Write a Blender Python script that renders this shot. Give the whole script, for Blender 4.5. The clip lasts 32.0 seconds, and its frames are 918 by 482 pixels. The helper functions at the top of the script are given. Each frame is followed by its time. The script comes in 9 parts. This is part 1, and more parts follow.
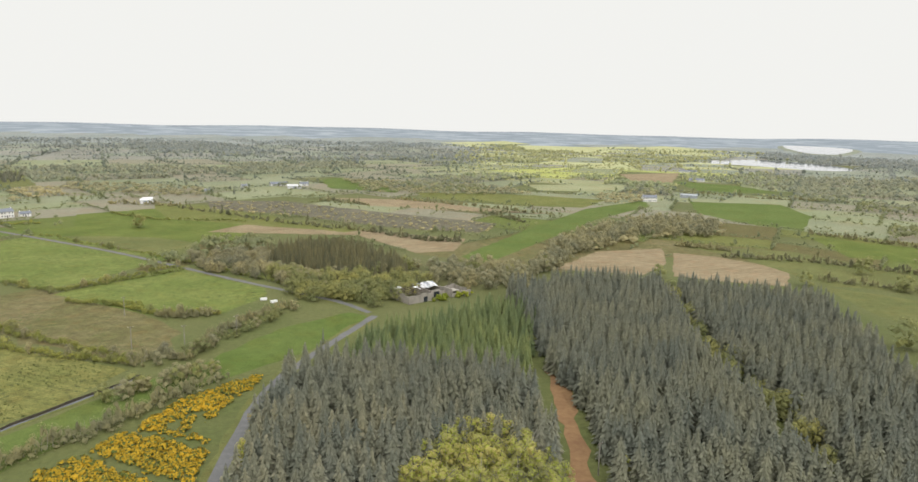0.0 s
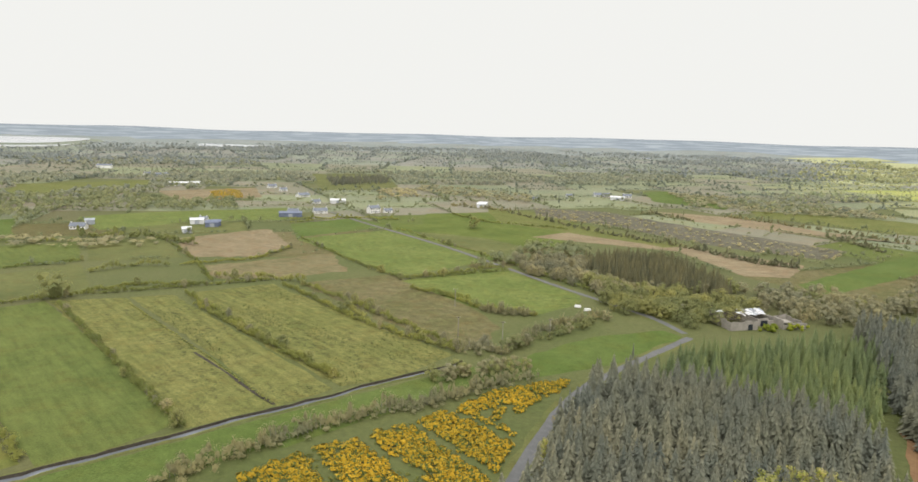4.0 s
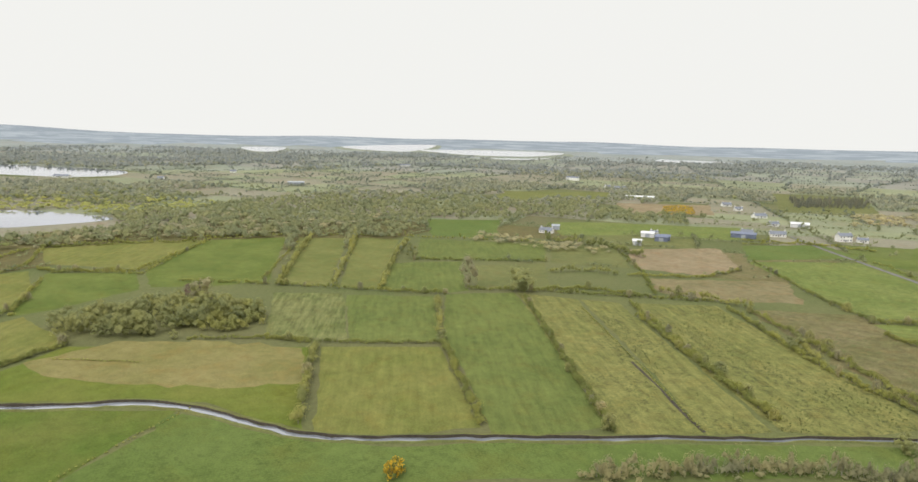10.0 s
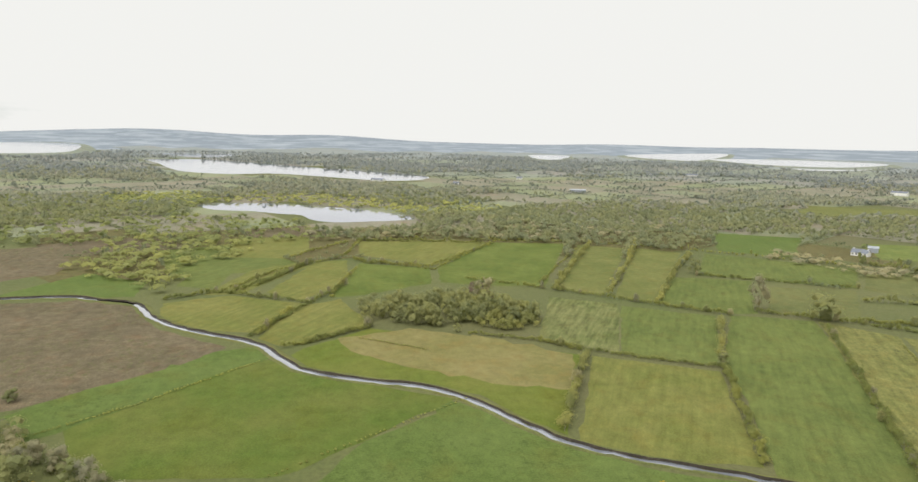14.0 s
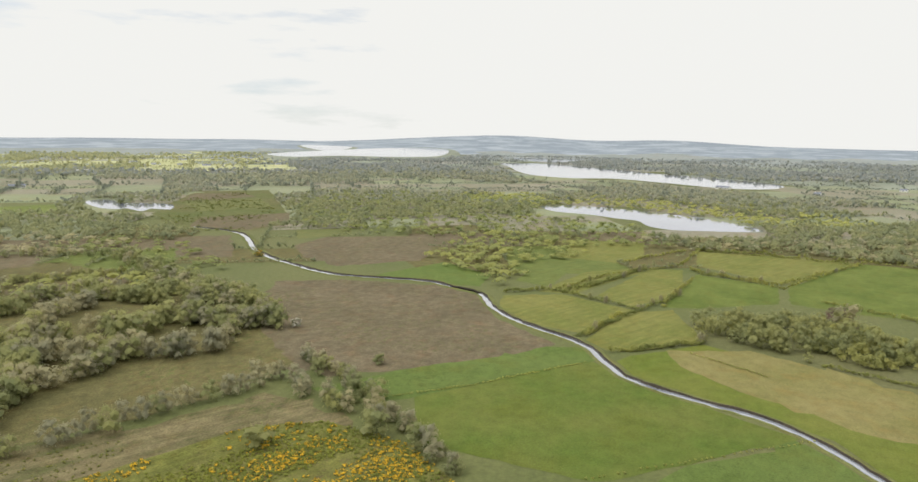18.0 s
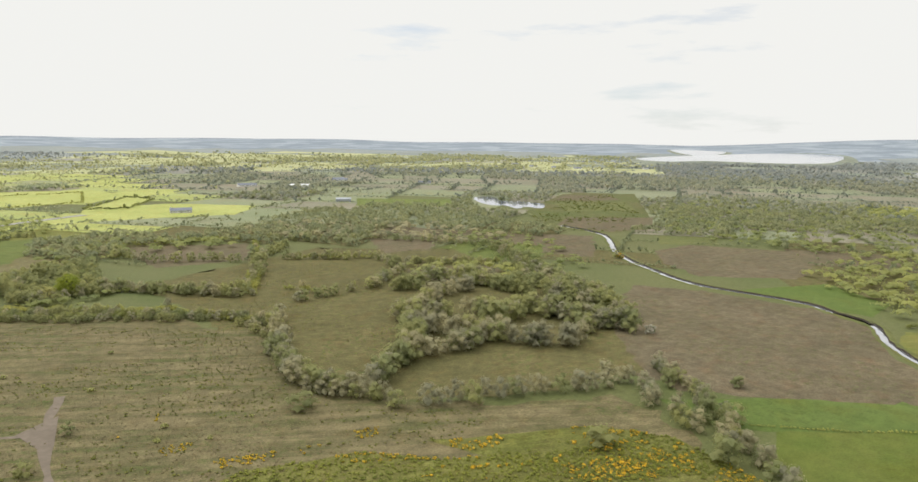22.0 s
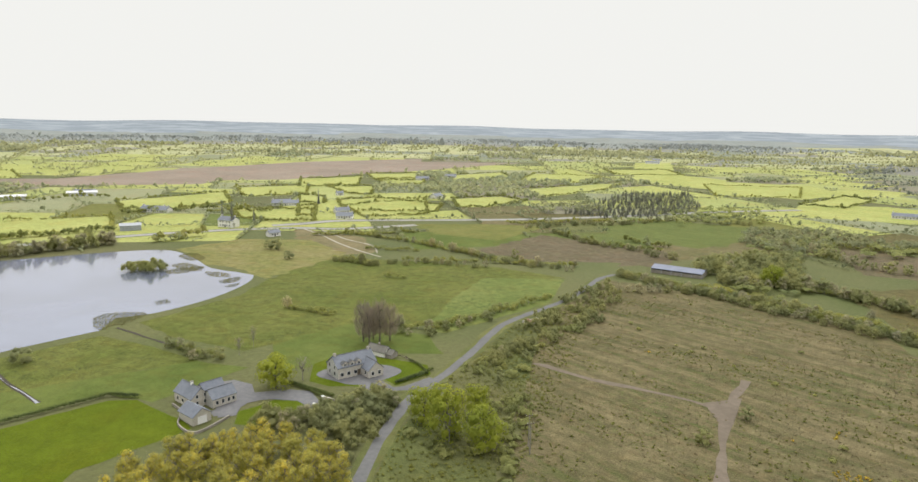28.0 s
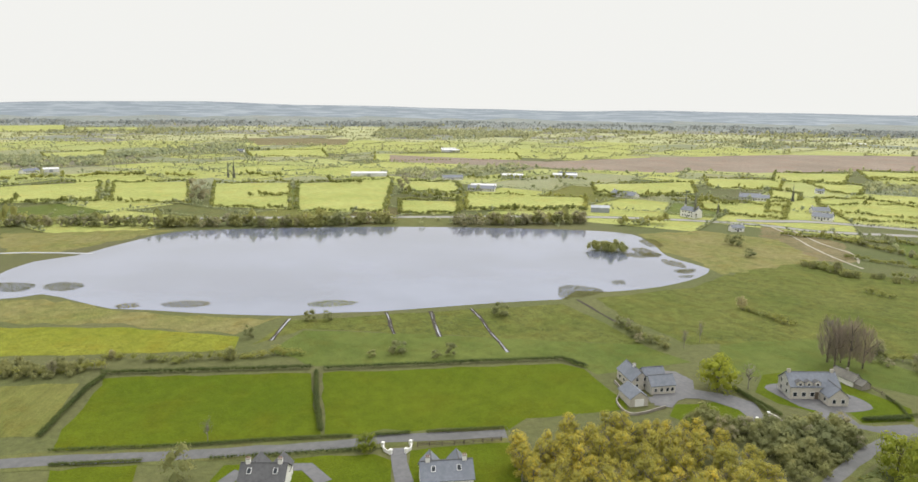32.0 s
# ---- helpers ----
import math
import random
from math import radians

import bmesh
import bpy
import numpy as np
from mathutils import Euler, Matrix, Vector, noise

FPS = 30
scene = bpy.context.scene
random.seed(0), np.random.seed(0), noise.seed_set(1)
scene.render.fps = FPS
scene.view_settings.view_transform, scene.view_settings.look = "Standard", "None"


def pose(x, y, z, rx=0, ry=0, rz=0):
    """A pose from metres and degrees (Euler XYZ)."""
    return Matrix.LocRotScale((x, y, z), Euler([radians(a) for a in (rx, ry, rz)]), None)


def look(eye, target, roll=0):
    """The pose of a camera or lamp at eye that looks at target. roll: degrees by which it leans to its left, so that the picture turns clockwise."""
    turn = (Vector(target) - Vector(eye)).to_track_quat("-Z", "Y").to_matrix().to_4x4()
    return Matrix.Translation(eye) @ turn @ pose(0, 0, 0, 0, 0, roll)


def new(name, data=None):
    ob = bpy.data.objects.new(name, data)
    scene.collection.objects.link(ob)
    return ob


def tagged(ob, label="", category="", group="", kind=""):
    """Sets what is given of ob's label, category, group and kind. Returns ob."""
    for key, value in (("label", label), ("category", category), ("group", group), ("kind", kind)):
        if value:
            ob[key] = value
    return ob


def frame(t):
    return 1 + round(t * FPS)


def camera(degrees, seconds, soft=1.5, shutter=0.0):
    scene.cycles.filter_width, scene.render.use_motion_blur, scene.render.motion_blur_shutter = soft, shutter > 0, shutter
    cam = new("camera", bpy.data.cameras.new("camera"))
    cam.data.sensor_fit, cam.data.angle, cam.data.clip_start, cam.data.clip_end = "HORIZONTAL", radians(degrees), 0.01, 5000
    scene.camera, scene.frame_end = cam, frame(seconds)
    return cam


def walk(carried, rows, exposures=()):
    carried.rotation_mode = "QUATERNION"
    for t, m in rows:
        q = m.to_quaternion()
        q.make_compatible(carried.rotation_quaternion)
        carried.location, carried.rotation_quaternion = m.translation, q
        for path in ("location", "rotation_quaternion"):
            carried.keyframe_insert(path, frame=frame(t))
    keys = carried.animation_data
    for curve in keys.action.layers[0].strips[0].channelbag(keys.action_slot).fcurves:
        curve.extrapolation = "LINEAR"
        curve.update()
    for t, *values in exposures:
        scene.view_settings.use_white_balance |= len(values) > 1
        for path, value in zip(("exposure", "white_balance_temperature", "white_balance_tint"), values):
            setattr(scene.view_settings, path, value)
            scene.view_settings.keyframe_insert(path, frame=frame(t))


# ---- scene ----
cam = camera(68.77, 32.0)
# seconds, place, heading, pitch, roll of the camera
ROWS = [
    (0.0, 0.07, -0.01, 82.71, -6.900, -9.724, 1.321),
    (0.5, 0.19, 0.24, 82.62, -3.597, -9.675, 1.419),
    (1.0, 0.27, 0.50, 82.51, -0.157, -9.608, 1.535),
    (1.5, 0.29, 0.77, 82.40, 3.339, -9.598, 1.528),
    (2.0, 0.28, 1.06, 82.28, 6.749, -9.551, 1.575),
    (2.5, 0.23, 1.34, 82.16, 10.100, -9.505, 1.560),
    (3.0, 0.17, 1.59, 82.05, 13.466, -9.446, 1.555),
    (3.5, 0.11, 1.80, 81.96, 16.849, -9.408, 1.561),
    (4.0, 0.04, 1.94, 81.90, 20.220, -9.345, 1.528),
    (4.5, -0.02, 2.05, 81.88, 23.634, -9.297, 1.599),
    (6.5, -0.28, 2.49, 82.04, 36.095, -9.177, 1.621),
    (7.0, -0.32, 2.61, 82.11, 39.168, -9.164, 1.519),
    (7.5, -0.39, 2.76, 82.18, 42.300, -9.147, 1.508),
    (8.0, -0.50, 2.92, 82.21, 45.415, -9.123, 1.445),
    (8.5, -0.66, 3.11, 82.20, 48.515, -9.102, 1.451),
    (9.0, -0.87, 3.30, 82.16, 51.572, -9.065, 1.459),
    (9.5, -1.11, 3.49, 82.10, 54.617, -8.998, 1.403),
    (10.0, -1.36, 3.66, 82.05, 57.620, -8.957, 1.386),
    (10.5, -1.61, 3.81, 82.00, 60.501, -8.940, 1.315),
    (11.0, -1.83, 3.94, 81.96, 63.342, -8.920, 1.322),
    (11.5, -2.03, 4.05, 81.91, 66.243, -8.869, 1.281),
    (12.0, -2.20, 4.15, 81.86, 69.193, -8.835, 1.233),
    (12.5, -2.37, 4.24, 81.81, 72.166, -8.811, 1.203),
    (13.0, -2.54, 4.31, 81.76, 75.157, -8.802, 1.194),
    (13.5, -2.75, 4.37, 81.73, 78.193, -8.753, 1.146),
    (14.0, -3.01, 4.43, 81.71, 81.342, -8.750, 1.121),
    (14.5, -3.42, 4.48, 81.67, 84.499, -8.756, 0.987),
    (16.5, -5.58, 4.54, 81.19, 98.434, -8.753, 0.934),
    (17.0, -6.04, 4.54, 81.02, 102.046, -8.761, 0.910),
    (17.5, -6.44, 4.50, 80.84, 105.854, -8.752, 0.880),
    (18.0, -6.82, 4.42, 80.68, 109.745, -8.747, 0.845),
    (18.5, -7.19, 4.32, 80.54, 113.790, -8.734, 0.848),
    (19.0, -7.54, 4.21, 80.43, 117.637, -8.716, 0.876),
    (19.5, -7.87, 4.09, 80.34, 121.353, -8.722, 0.870),
    (20.0, -8.21, 3.94, 80.26, 125.062, -8.733, 0.803),
    (20.5, -8.56, 3.74, 80.18, 128.764, -8.747, 0.779),
    (21.0, -8.92, 3.51, 80.09, 132.532, -8.755, 0.813),
    (21.5, -9.30, 3.25, 79.97, 136.340, -8.777, 0.750),
    (22.0, -9.68, 2.99, 79.85, 140.268, -8.782, 0.759),
    (22.5, -10.03, 2.75, 79.73, 144.045, -8.798, 0.733),
    (23.0, -10.35, 2.49, 79.62, 147.763, -8.785, 0.673),
    (23.5, -10.62, 2.19, 79.50, 151.285, -8.782, 0.644),
    (24.0, -10.85, 1.83, 79.38, 155.041, -8.778, 0.607),
    (24.5, -11.04, 1.39, 79.24, 159.560, -8.805, 0.625),
    (25.0, -11.20, 0.90, 79.09, 164.763, -8.846, 0.655),
    (25.5, -11.33, 0.35, 78.93, 170.198, -8.949, 0.684),
    (26.0, -11.42, -0.23, 78.80, 175.483, -9.106, 0.880),
    (26.5, -11.35, -0.87, 78.82, 180.825, -9.187, 0.780),
    (28.5, -10.20, -3.61, 79.68, 201.632, -10.288, 1.180),
    (29.0, -9.85, -4.20, 79.68, 206.560, -10.328, 1.160),
    (29.5, -9.51, -4.69, 79.52, 211.891, -10.389, 1.171),
    (30.0, -9.23, -5.16, 79.35, 217.070, -10.434, 1.153),
    (30.5, -9.03, -5.60, 79.20, 222.001, -10.454, 1.073),
    (31.0, -8.91, -5.99, 79.08, 226.615, -10.476, 0.942),
    (31.5, -8.89, -6.34, 78.96, 230.992, -10.456, 0.816),
    (32.0, -8.94, -6.64, 78.83, 235.175, -11.465, 0.697),
]
walk(cam, [(t, pose(x, y, z, 90 + pitch, 0, yaw) @ pose(0, 0, 0, 0, 0, roll)) for t, x, y, z, yaw, pitch, roll in ROWS])

# ---- light ----
SUN_TURN, SUN_HEIGHT = 200.0, 48.0   # heading of the sun (degrees anticlockwise from +y) and its height
sun_way = Vector((-math.sin(radians(SUN_TURN)) * math.cos(radians(SUN_HEIGHT)), math.cos(radians(SUN_TURN)) * math.cos(radians(SUN_HEIGHT)), math.sin(radians(SUN_HEIGHT))))
sun = new("sun", bpy.data.lights.new("sun", "SUN"))
sun.data.energy, sun.data.angle, sun.data.color = 1.9, radians(45), (1.0, 0.975, 0.94)
sun.matrix_world = look(sun_way * 500, (0, 0, 0))

world = bpy.data.worlds.new("overcast_sky")
scene.world = world
world.use_nodes = True
wt = world.node_tree
wt.nodes.clear()


def wnode(kind, **values):
    n = wt.nodes.new(kind)
    for key, value in values.items():
        n.inputs[key].default_value = value
    return n


sky = wt.nodes.new("ShaderNodeTexSky")
sky.sky_type, sky.sun_disc, sky.sun_elevation, sky.sun_rotation = "NISHITA", False, radians(SUN_HEIGHT), radians(-SUN_TURN)
sky.dust_density, sky.air_density = 0.6, 1.0
dim = wt.nodes.new("ShaderNodeVectorMath")
dim.operation = "MULTIPLY"
dim.inputs[1].default_value = (0.075, 0.092, 0.112)
coord = wt.nodes.new("ShaderNodeTexCoord")
stretch = wt.nodes.new("ShaderNodeMapping")
stretch.inputs["Scale"].default_value = (1.3, 1.3, 7.0)
cloud = wnode("ShaderNodeTexNoise", Scale=2.3, Detail=6.0, Roughness=0.55)
ramp = wt.nodes.new("ShaderNodeValToRGB")
ramp.color_ramp.elements[0].position, ramp.color_ramp.elements[0].color = 0.27, (0.55, 0.55, 0.55, 1)
ramp.color_ramp.elements[1].position, ramp.color_ramp.elements[1].color = 0.40, (1, 1, 1, 1)
# the cloud thins only towards the south-west
gap_way = wt.nodes.new("ShaderNodeVectorMath")
gap_way.operation = "DOT_PRODUCT"
gap_way.inputs[1].default_value = (-0.72, -0.68, 0.12)
shut = wt.nodes.new("ShaderNodeMapRange")
for key, value in (("From Min", 0.8), ("From Max", 0.96), ("To Min", 0.8), ("To Max", 0.0)):
    shut.inputs[key].default_value = value
cover = wt.nodes.new("ShaderNodeMath")
cover.operation, cover.use_clamp = "ADD", True
# an overcast sky grows brighter towards its top
split = wt.nodes.new("ShaderNodeSeparateXYZ")
higher = wt.nodes.new("ShaderNodeMapRange")
for key, value in (("From Min", 0.2), ("From Max", 1.0), ("To Min", 1.0), ("To Max", 2.1)):
    higher.inputs[key].default_value = value
lift = wt.nodes.new("ShaderNodeVectorMath")
lift.operation = "SCALE"
blend = wt.nodes.new("ShaderNodeMixRGB")
blend.inputs["Color2"].default_value = (0.89, 0.89, 0.862, 1)
back = wt.nodes.new("ShaderNodeBackground")
back.inputs["Strength"].default_value = 1.0
wout = wt.nodes.new("ShaderNodeOutputWorld")
for a, b in ((sky.outputs[0], dim.inputs[0]), (coord.outputs["Generated"], stretch.inputs[0]), (stretch.outputs[0], cloud.inputs["Vector"]), (cloud.outputs[0], ramp.inputs[0]),
             (coord.outputs["Generated"], gap_way.inputs[0]), (gap_way.outputs["Value"], shut.inputs[0]), (shut.outputs[0], cover.inputs[0]), (ramp.outputs[0], cover.inputs[1]), (cover.outputs[0], blend.inputs[0]), (dim.outputs[0], blend.inputs["Color1"]), (coord.outputs["Generated"], split.inputs[0]), (split.outputs[2], higher.inputs[0]), (blend.outputs[0], lift.inputs[0]), (higher.outputs[0], lift.inputs["Scale"]), (lift.outputs[0], back.inputs[0]), (back.outputs[0], wout.inputs[0])):
    wt.links.new(a, b)

# ---- materials ----
rng = np.random.default_rng(7)


class Nodes:
    """A small helper round one material's node tree."""

    def __init__(self, name, rough=0.9, metal=0.0):
        self.m = bpy.data.materials.new(name)
        self.m.use_nodes = True
        self.t = self.m.node_tree
        self.b = self.t.nodes["Principled BSDF"]
        self.b.inputs["Roughness"].default_value, self.b.inputs["Metallic"].default_value = rough, metal
        self.b.inputs["Specular IOR Level"].default_value = 0.25
        self.pos = self.t.nodes.new("ShaderNodeNewGeometry")
        self.at = self.pos.outputs["Position"]

    def link(self, a, b):
        self.t.links.new(a, b)

    def noise(self, scale, detail=4.0, rough=0.6, at=None):
        n = self.t.nodes.new("ShaderNodeTexNoise")
        n.inputs["Scale"].default_value, n.inputs["Detail"].default_value, n.inputs["Roughness"].default_value = scale, detail, rough
        self.link(at or self.at, n.inputs["Vector"])
        return n.outputs[0]

    def map(self, scale, turn=0.0):
        n = self.t.nodes.new("ShaderNodeMapping")
        n.vector_type = "TEXTURE"
        n.inputs["Scale"].default_value, n.inputs["Rotation"].default_value = tuple(1 / s for s in scale), (0, 0, radians(turn))
        self.link(self.at, n.inputs[0])
        return n.outputs[0]

    def ramp(self, value, *stops):
        n = self.t.nodes.new("ShaderNodeValToRGB")
        els = n.color_ramp.elements
        while len(els) < len(stops):
            els.new(0.5)
        for e, (p, c) in zip(els, stops):
            e.position = p
            e.color = (c, c, c, 1) if isinstance(c, (int, float)) else (*c, 1)
        self.link(value, n.inputs[0])
        return n.outputs[0]

    def mix(self, fac, a, b, mode="MIX"):
        n = self.t.nodes.new("ShaderNodeMixRGB")
        n.blend_type = mode
        for key, value in (("Fac", fac), ("Color1", a), ("Color2", b)):
            if isinstance(value, (int, float)):
                n.inputs[key].default_value = value
            elif isinstance(value, tuple):
                n.inputs[key].default_value = (*value, 1)
            else:
                self.link(value, n.inputs[key])
        return n.outputs[0]

    def done(self, colour, height=None, bump=0.3, distance=0.2):
        if isinstance(colour, tuple):
            self.b.inputs["Base Color"].default_value = (*colour, 1)
        else:
            self.link(colour, self.b.inputs["Base Color"])
        if height is not None:
            n = self.t.nodes.new("ShaderNodeBump")
            n.inputs["Strength"].default_value, n.inputs["Distance"].default_value = bump, distance
            self.link(height, n.inputs["Height"])
            self.link(n.outputs[0], self.b.inputs["Normal"])
        return self.m


def turf(name, low, high, dark=None, tufts=0.0, patch=0.035, swath=0.0, turn=0.0, grain=0.55, rows=0.42):
    """Grass: two tones in broad patches, mottling, fine grain, darker rush tufts, and mowing or drill lines."""
    n = Nodes(name, 0.95)
    n.b.inputs["Specular IOR Level"].default_value = 0.1
    broad = n.noise(patch, 5.0, 0.6)
    fine = n.noise(1.7, 4.0, 0.75)
    c = n.mix(n.ramp(broad, (0.36, 0.0), (0.64, 1.0)), low, high)
    other = tuple(v * k for v, k in zip(low, (1.25, 0.9, 0.8)))
    c = n.mix(n.ramp(n.noise(patch * 3.3, 4.0), (0.5, 0.0), (0.75, 0.55)), c, other)
    if tufts:
        spots = n.ramp(n.noise(0.42, 5.0, 0.8), (0.51, 0.0), (0.6, 1.0))
        where = n.ramp(n.noise(0.03, 3.0), (0.42, 0.0), (0.58, tufts))
        c = n.mix(n.mix(1.0, spots, where, "MULTIPLY"), c, dark or tuple(v * 0.5 for v in low))
    if swath:
        lines = n.noise(1.0, 3.0, 0.6, n.map((rows * 0.12, rows, 1.0), turn))
        c = n.mix(n.ramp(lines, (0.45, 0.0), (0.68, swath)), c, tuple(min(1, v * 1.3) for v in high))
        c = n.mix(n.ramp(lines, (0.3, swath * 0.8), (0.45, 0.0)), c, dark or tuple(v * 0.7 for v in low))
    c = n.mix(grain, c, n.ramp(n.noise(0.22, 6.0, 0.75), (0.32, 0.7), (0.68, 1.3)), "MULTIPLY")
    c = n.mix(grain, c, n.ramp(fine, (0.3, 0.6), (0.7, 1.4)), "MULTIPLY")
    return n.done(c, fine, 0.5, 0.4)


TURF = {
    "pasture": turf("pasture_grass", (0.078, 0.105, 0.022), (0.114, 0.138, 0.034)),
    "pasture2": turf("grazed_grass", (0.068, 0.106, 0.018), (0.112, 0.122, 0.03), patch=0.018),
    "lush": turf("lush_grass", (0.068, 0.098, 0.004), (0.088, 0.114, 0.006), patch=0.02),
    "lush2": turf("green_grass", (0.104, 0.135, 0.034), (0.142, 0.164, 0.048), tufts=1.0, dark=(0.062, 0.088, 0.024), grain=0.8),
    # yellow-green lifted by painted sunlight, for fields in the sun patches
    "bright": turf("sun_painted_pasture", (0.268, 0.296, 0.088), (0.338, 0.352, 0.122), patch=0.02, tufts=0.5, dark=(0.215, 0.235, 0.08), grain=0.7),
    "dull": turf("dull_grass", (0.084, 0.107, 0.029), (0.11, 0.13, 0.037), swath=0.4, turn=-28),
    "yellow": turf("pale_grass", (0.108, 0.122, 0.03), (0.148, 0.146, 0.044), swath=0.35, turn=-28),
    "yellowish": turf("yellowed_grass", (0.103, 0.118, 0.034), (0.138, 0.143, 0.046)),
    "mown": turf("mown_meadow", (0.084, 0.116, 0.018), (0.128, 0.136, 0.032), patch=0.016),
    "mown2": turf("mown_brown", (0.142, 0.135, 0.046), (0.185, 0.163, 0.066), patch=0.03),
    "olive": turf("olive_grass", (0.096, 0.108, 0.038), (0.13, 0.135, 0.05)),
    "rushy": turf("rushy_pasture", (0.118, 0.126, 0.038), (0.154, 0.15, 0.05), tufts=1.0, dark=(0.058, 0.068, 0.024), swath=0.45, turn=-28, grain=0.9),
    "rushy2": turf("reseeded_pasture", (0.086, 0.105, 0.032), (0.129, 0.134, 0.052), swath=0.9, turn=-28, grain=0.8),
    "rough": turf("rough_pasture", (0.112, 0.105, 0.044), (0.146, 0.126, 0.064), tufts=1.0, dark=(0.077, 0.092, 0.032), grain=1.0),
    "straw": turf("straw_grass", (0.175, 0.142, 0.082), (0.225, 0.182, 0.114), grain=0.8),
    "strawy": turf("tan_grass", (0.182, 0.142, 0.086), (0.232, 0.188, 0.118), swath=0.4, turn=20),
    "straw2": turf("faded_grass", (0.142, 0.125, 0.062), (0.186, 0.157, 0.086), tufts=0.6, dark=(0.09, 0.098, 0.04), grain=0.8),
    "bog": turf("brown_bog", (0.102, 0.086, 0.052), (0.13, 0.106, 0.066), tufts=1.0, dark=(0.094, 0.094, 0.04), grain=1.0),
    # a paler copy of the bog colour, for the distant bogs
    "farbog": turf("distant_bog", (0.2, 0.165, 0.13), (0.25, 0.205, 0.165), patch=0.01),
    "moor": turf("moor_grass", (0.09, 0.084, 0.034), (0.122, 0.104, 0.046), tufts=1.0, dark=(0.08, 0.096, 0.028), patch=0.03, grain=1.0),
    "marsh": turf("marsh_grass", (0.145, 0.152, 0.046), (0.188, 0.17, 0.07), grain=1.0),
    "heathgreen": turf("damp_grass", (0.088, 0.106, 0.022), (0.118, 0.126, 0.032), tufts=1.0, dark=(0.07, 0.085, 0.024), grain=1.0),
    # distance haze is painted into the mid grasses
    "mid1": turf("hazed_pasture", (0.16, 0.18, 0.108), (0.204, 0.216, 0.138), patch=0.01),
    "mid2": turf("hazed_rough_grass", (0.172, 0.168, 0.116), (0.214, 0.2, 0.148), patch=0.01),
    "mid3": turf("hazed_meadow", (0.178, 0.2, 0.112), (0.216, 0.228, 0.142), patch=0.01),
    # sunlight is painted into these two grass colours
    "sun1": turf("sun_painted_grass", (0.25, 0.28, 0.095), (0.31, 0.33, 0.13), patch=0.01),
    "sun2": turf("sun_painted_rough_grass", (0.2061, 0.2195, 0.1176), (0.2527, 0.2594, 0.1512), patch=0.01),
    # stronger painted haze for the far grasses
    "hazy1": turf("hazed_far_grass", (0.165, 0.186, 0.14), (0.215, 0.232, 0.182), patch=0.006),
    "hazy2": turf("hazed_far_rough_grass", (0.178, 0.18, 0.152), (0.225, 0.224, 0.192), patch=0.006),
    "hazy3": turf("hazed_farthest_grass", (0.185, 0.207, 0.196), (0.228, 0.248, 0.234), patch=0.004),
    "scrub": turf("felled_scrub", (0.088, 0.082, 0.037), (0.127, 0.106, 0.056), tufts=1.0, dark=(0.072, 0.086, 0.026), patch=0.05, swath=0.85, turn=-32, grain=1.0, rows=0.24),
    "regrown": turf("young_regrowth_ground", (0.088, 0.096, 0.022), (0.122, 0.12, 0.034), tufts=1.0, dark=(0.1, 0.082, 0.036), patch=0.05, swath=0.7, turn=-22, grain=1.0, rows=0.24),
    # far pasture with both sunlight and haze painted into its colour
    "hazysun": turf("sun_painted_far_grass", (0.3, 0.315, 0.16), (0.365, 0.37, 0.21), patch=0.006),
    "meadow": turf("river_meadow", (0.078, 0.112, 0.026), (0.1, 0.132, 0.036), patch=0.02, tufts=0.4),
    "fen": turf("fen_grass", (0.088, 0.106, 0.034), (0.112, 0.104, 0.046), patch=0.012, tufts=0.6, grain=0.9),
    # wet meadow in a sun patch, with the sunlight put into its colour
    "sunmeadow": turf("sun_painted_marsh_meadow", (0.15, 0.17, 0.018), (0.2, 0.205, 0.03), patch=0.03, tufts=0.5, grain=0.8),
    "heather": turf("dark_heather", (0.0945, 0.0891, 0.0648), (0.1323, 0.1215, 0.0864), tufts=1.0, dark=(0.081, 0.08775, 0.054), grain=1.0),
}


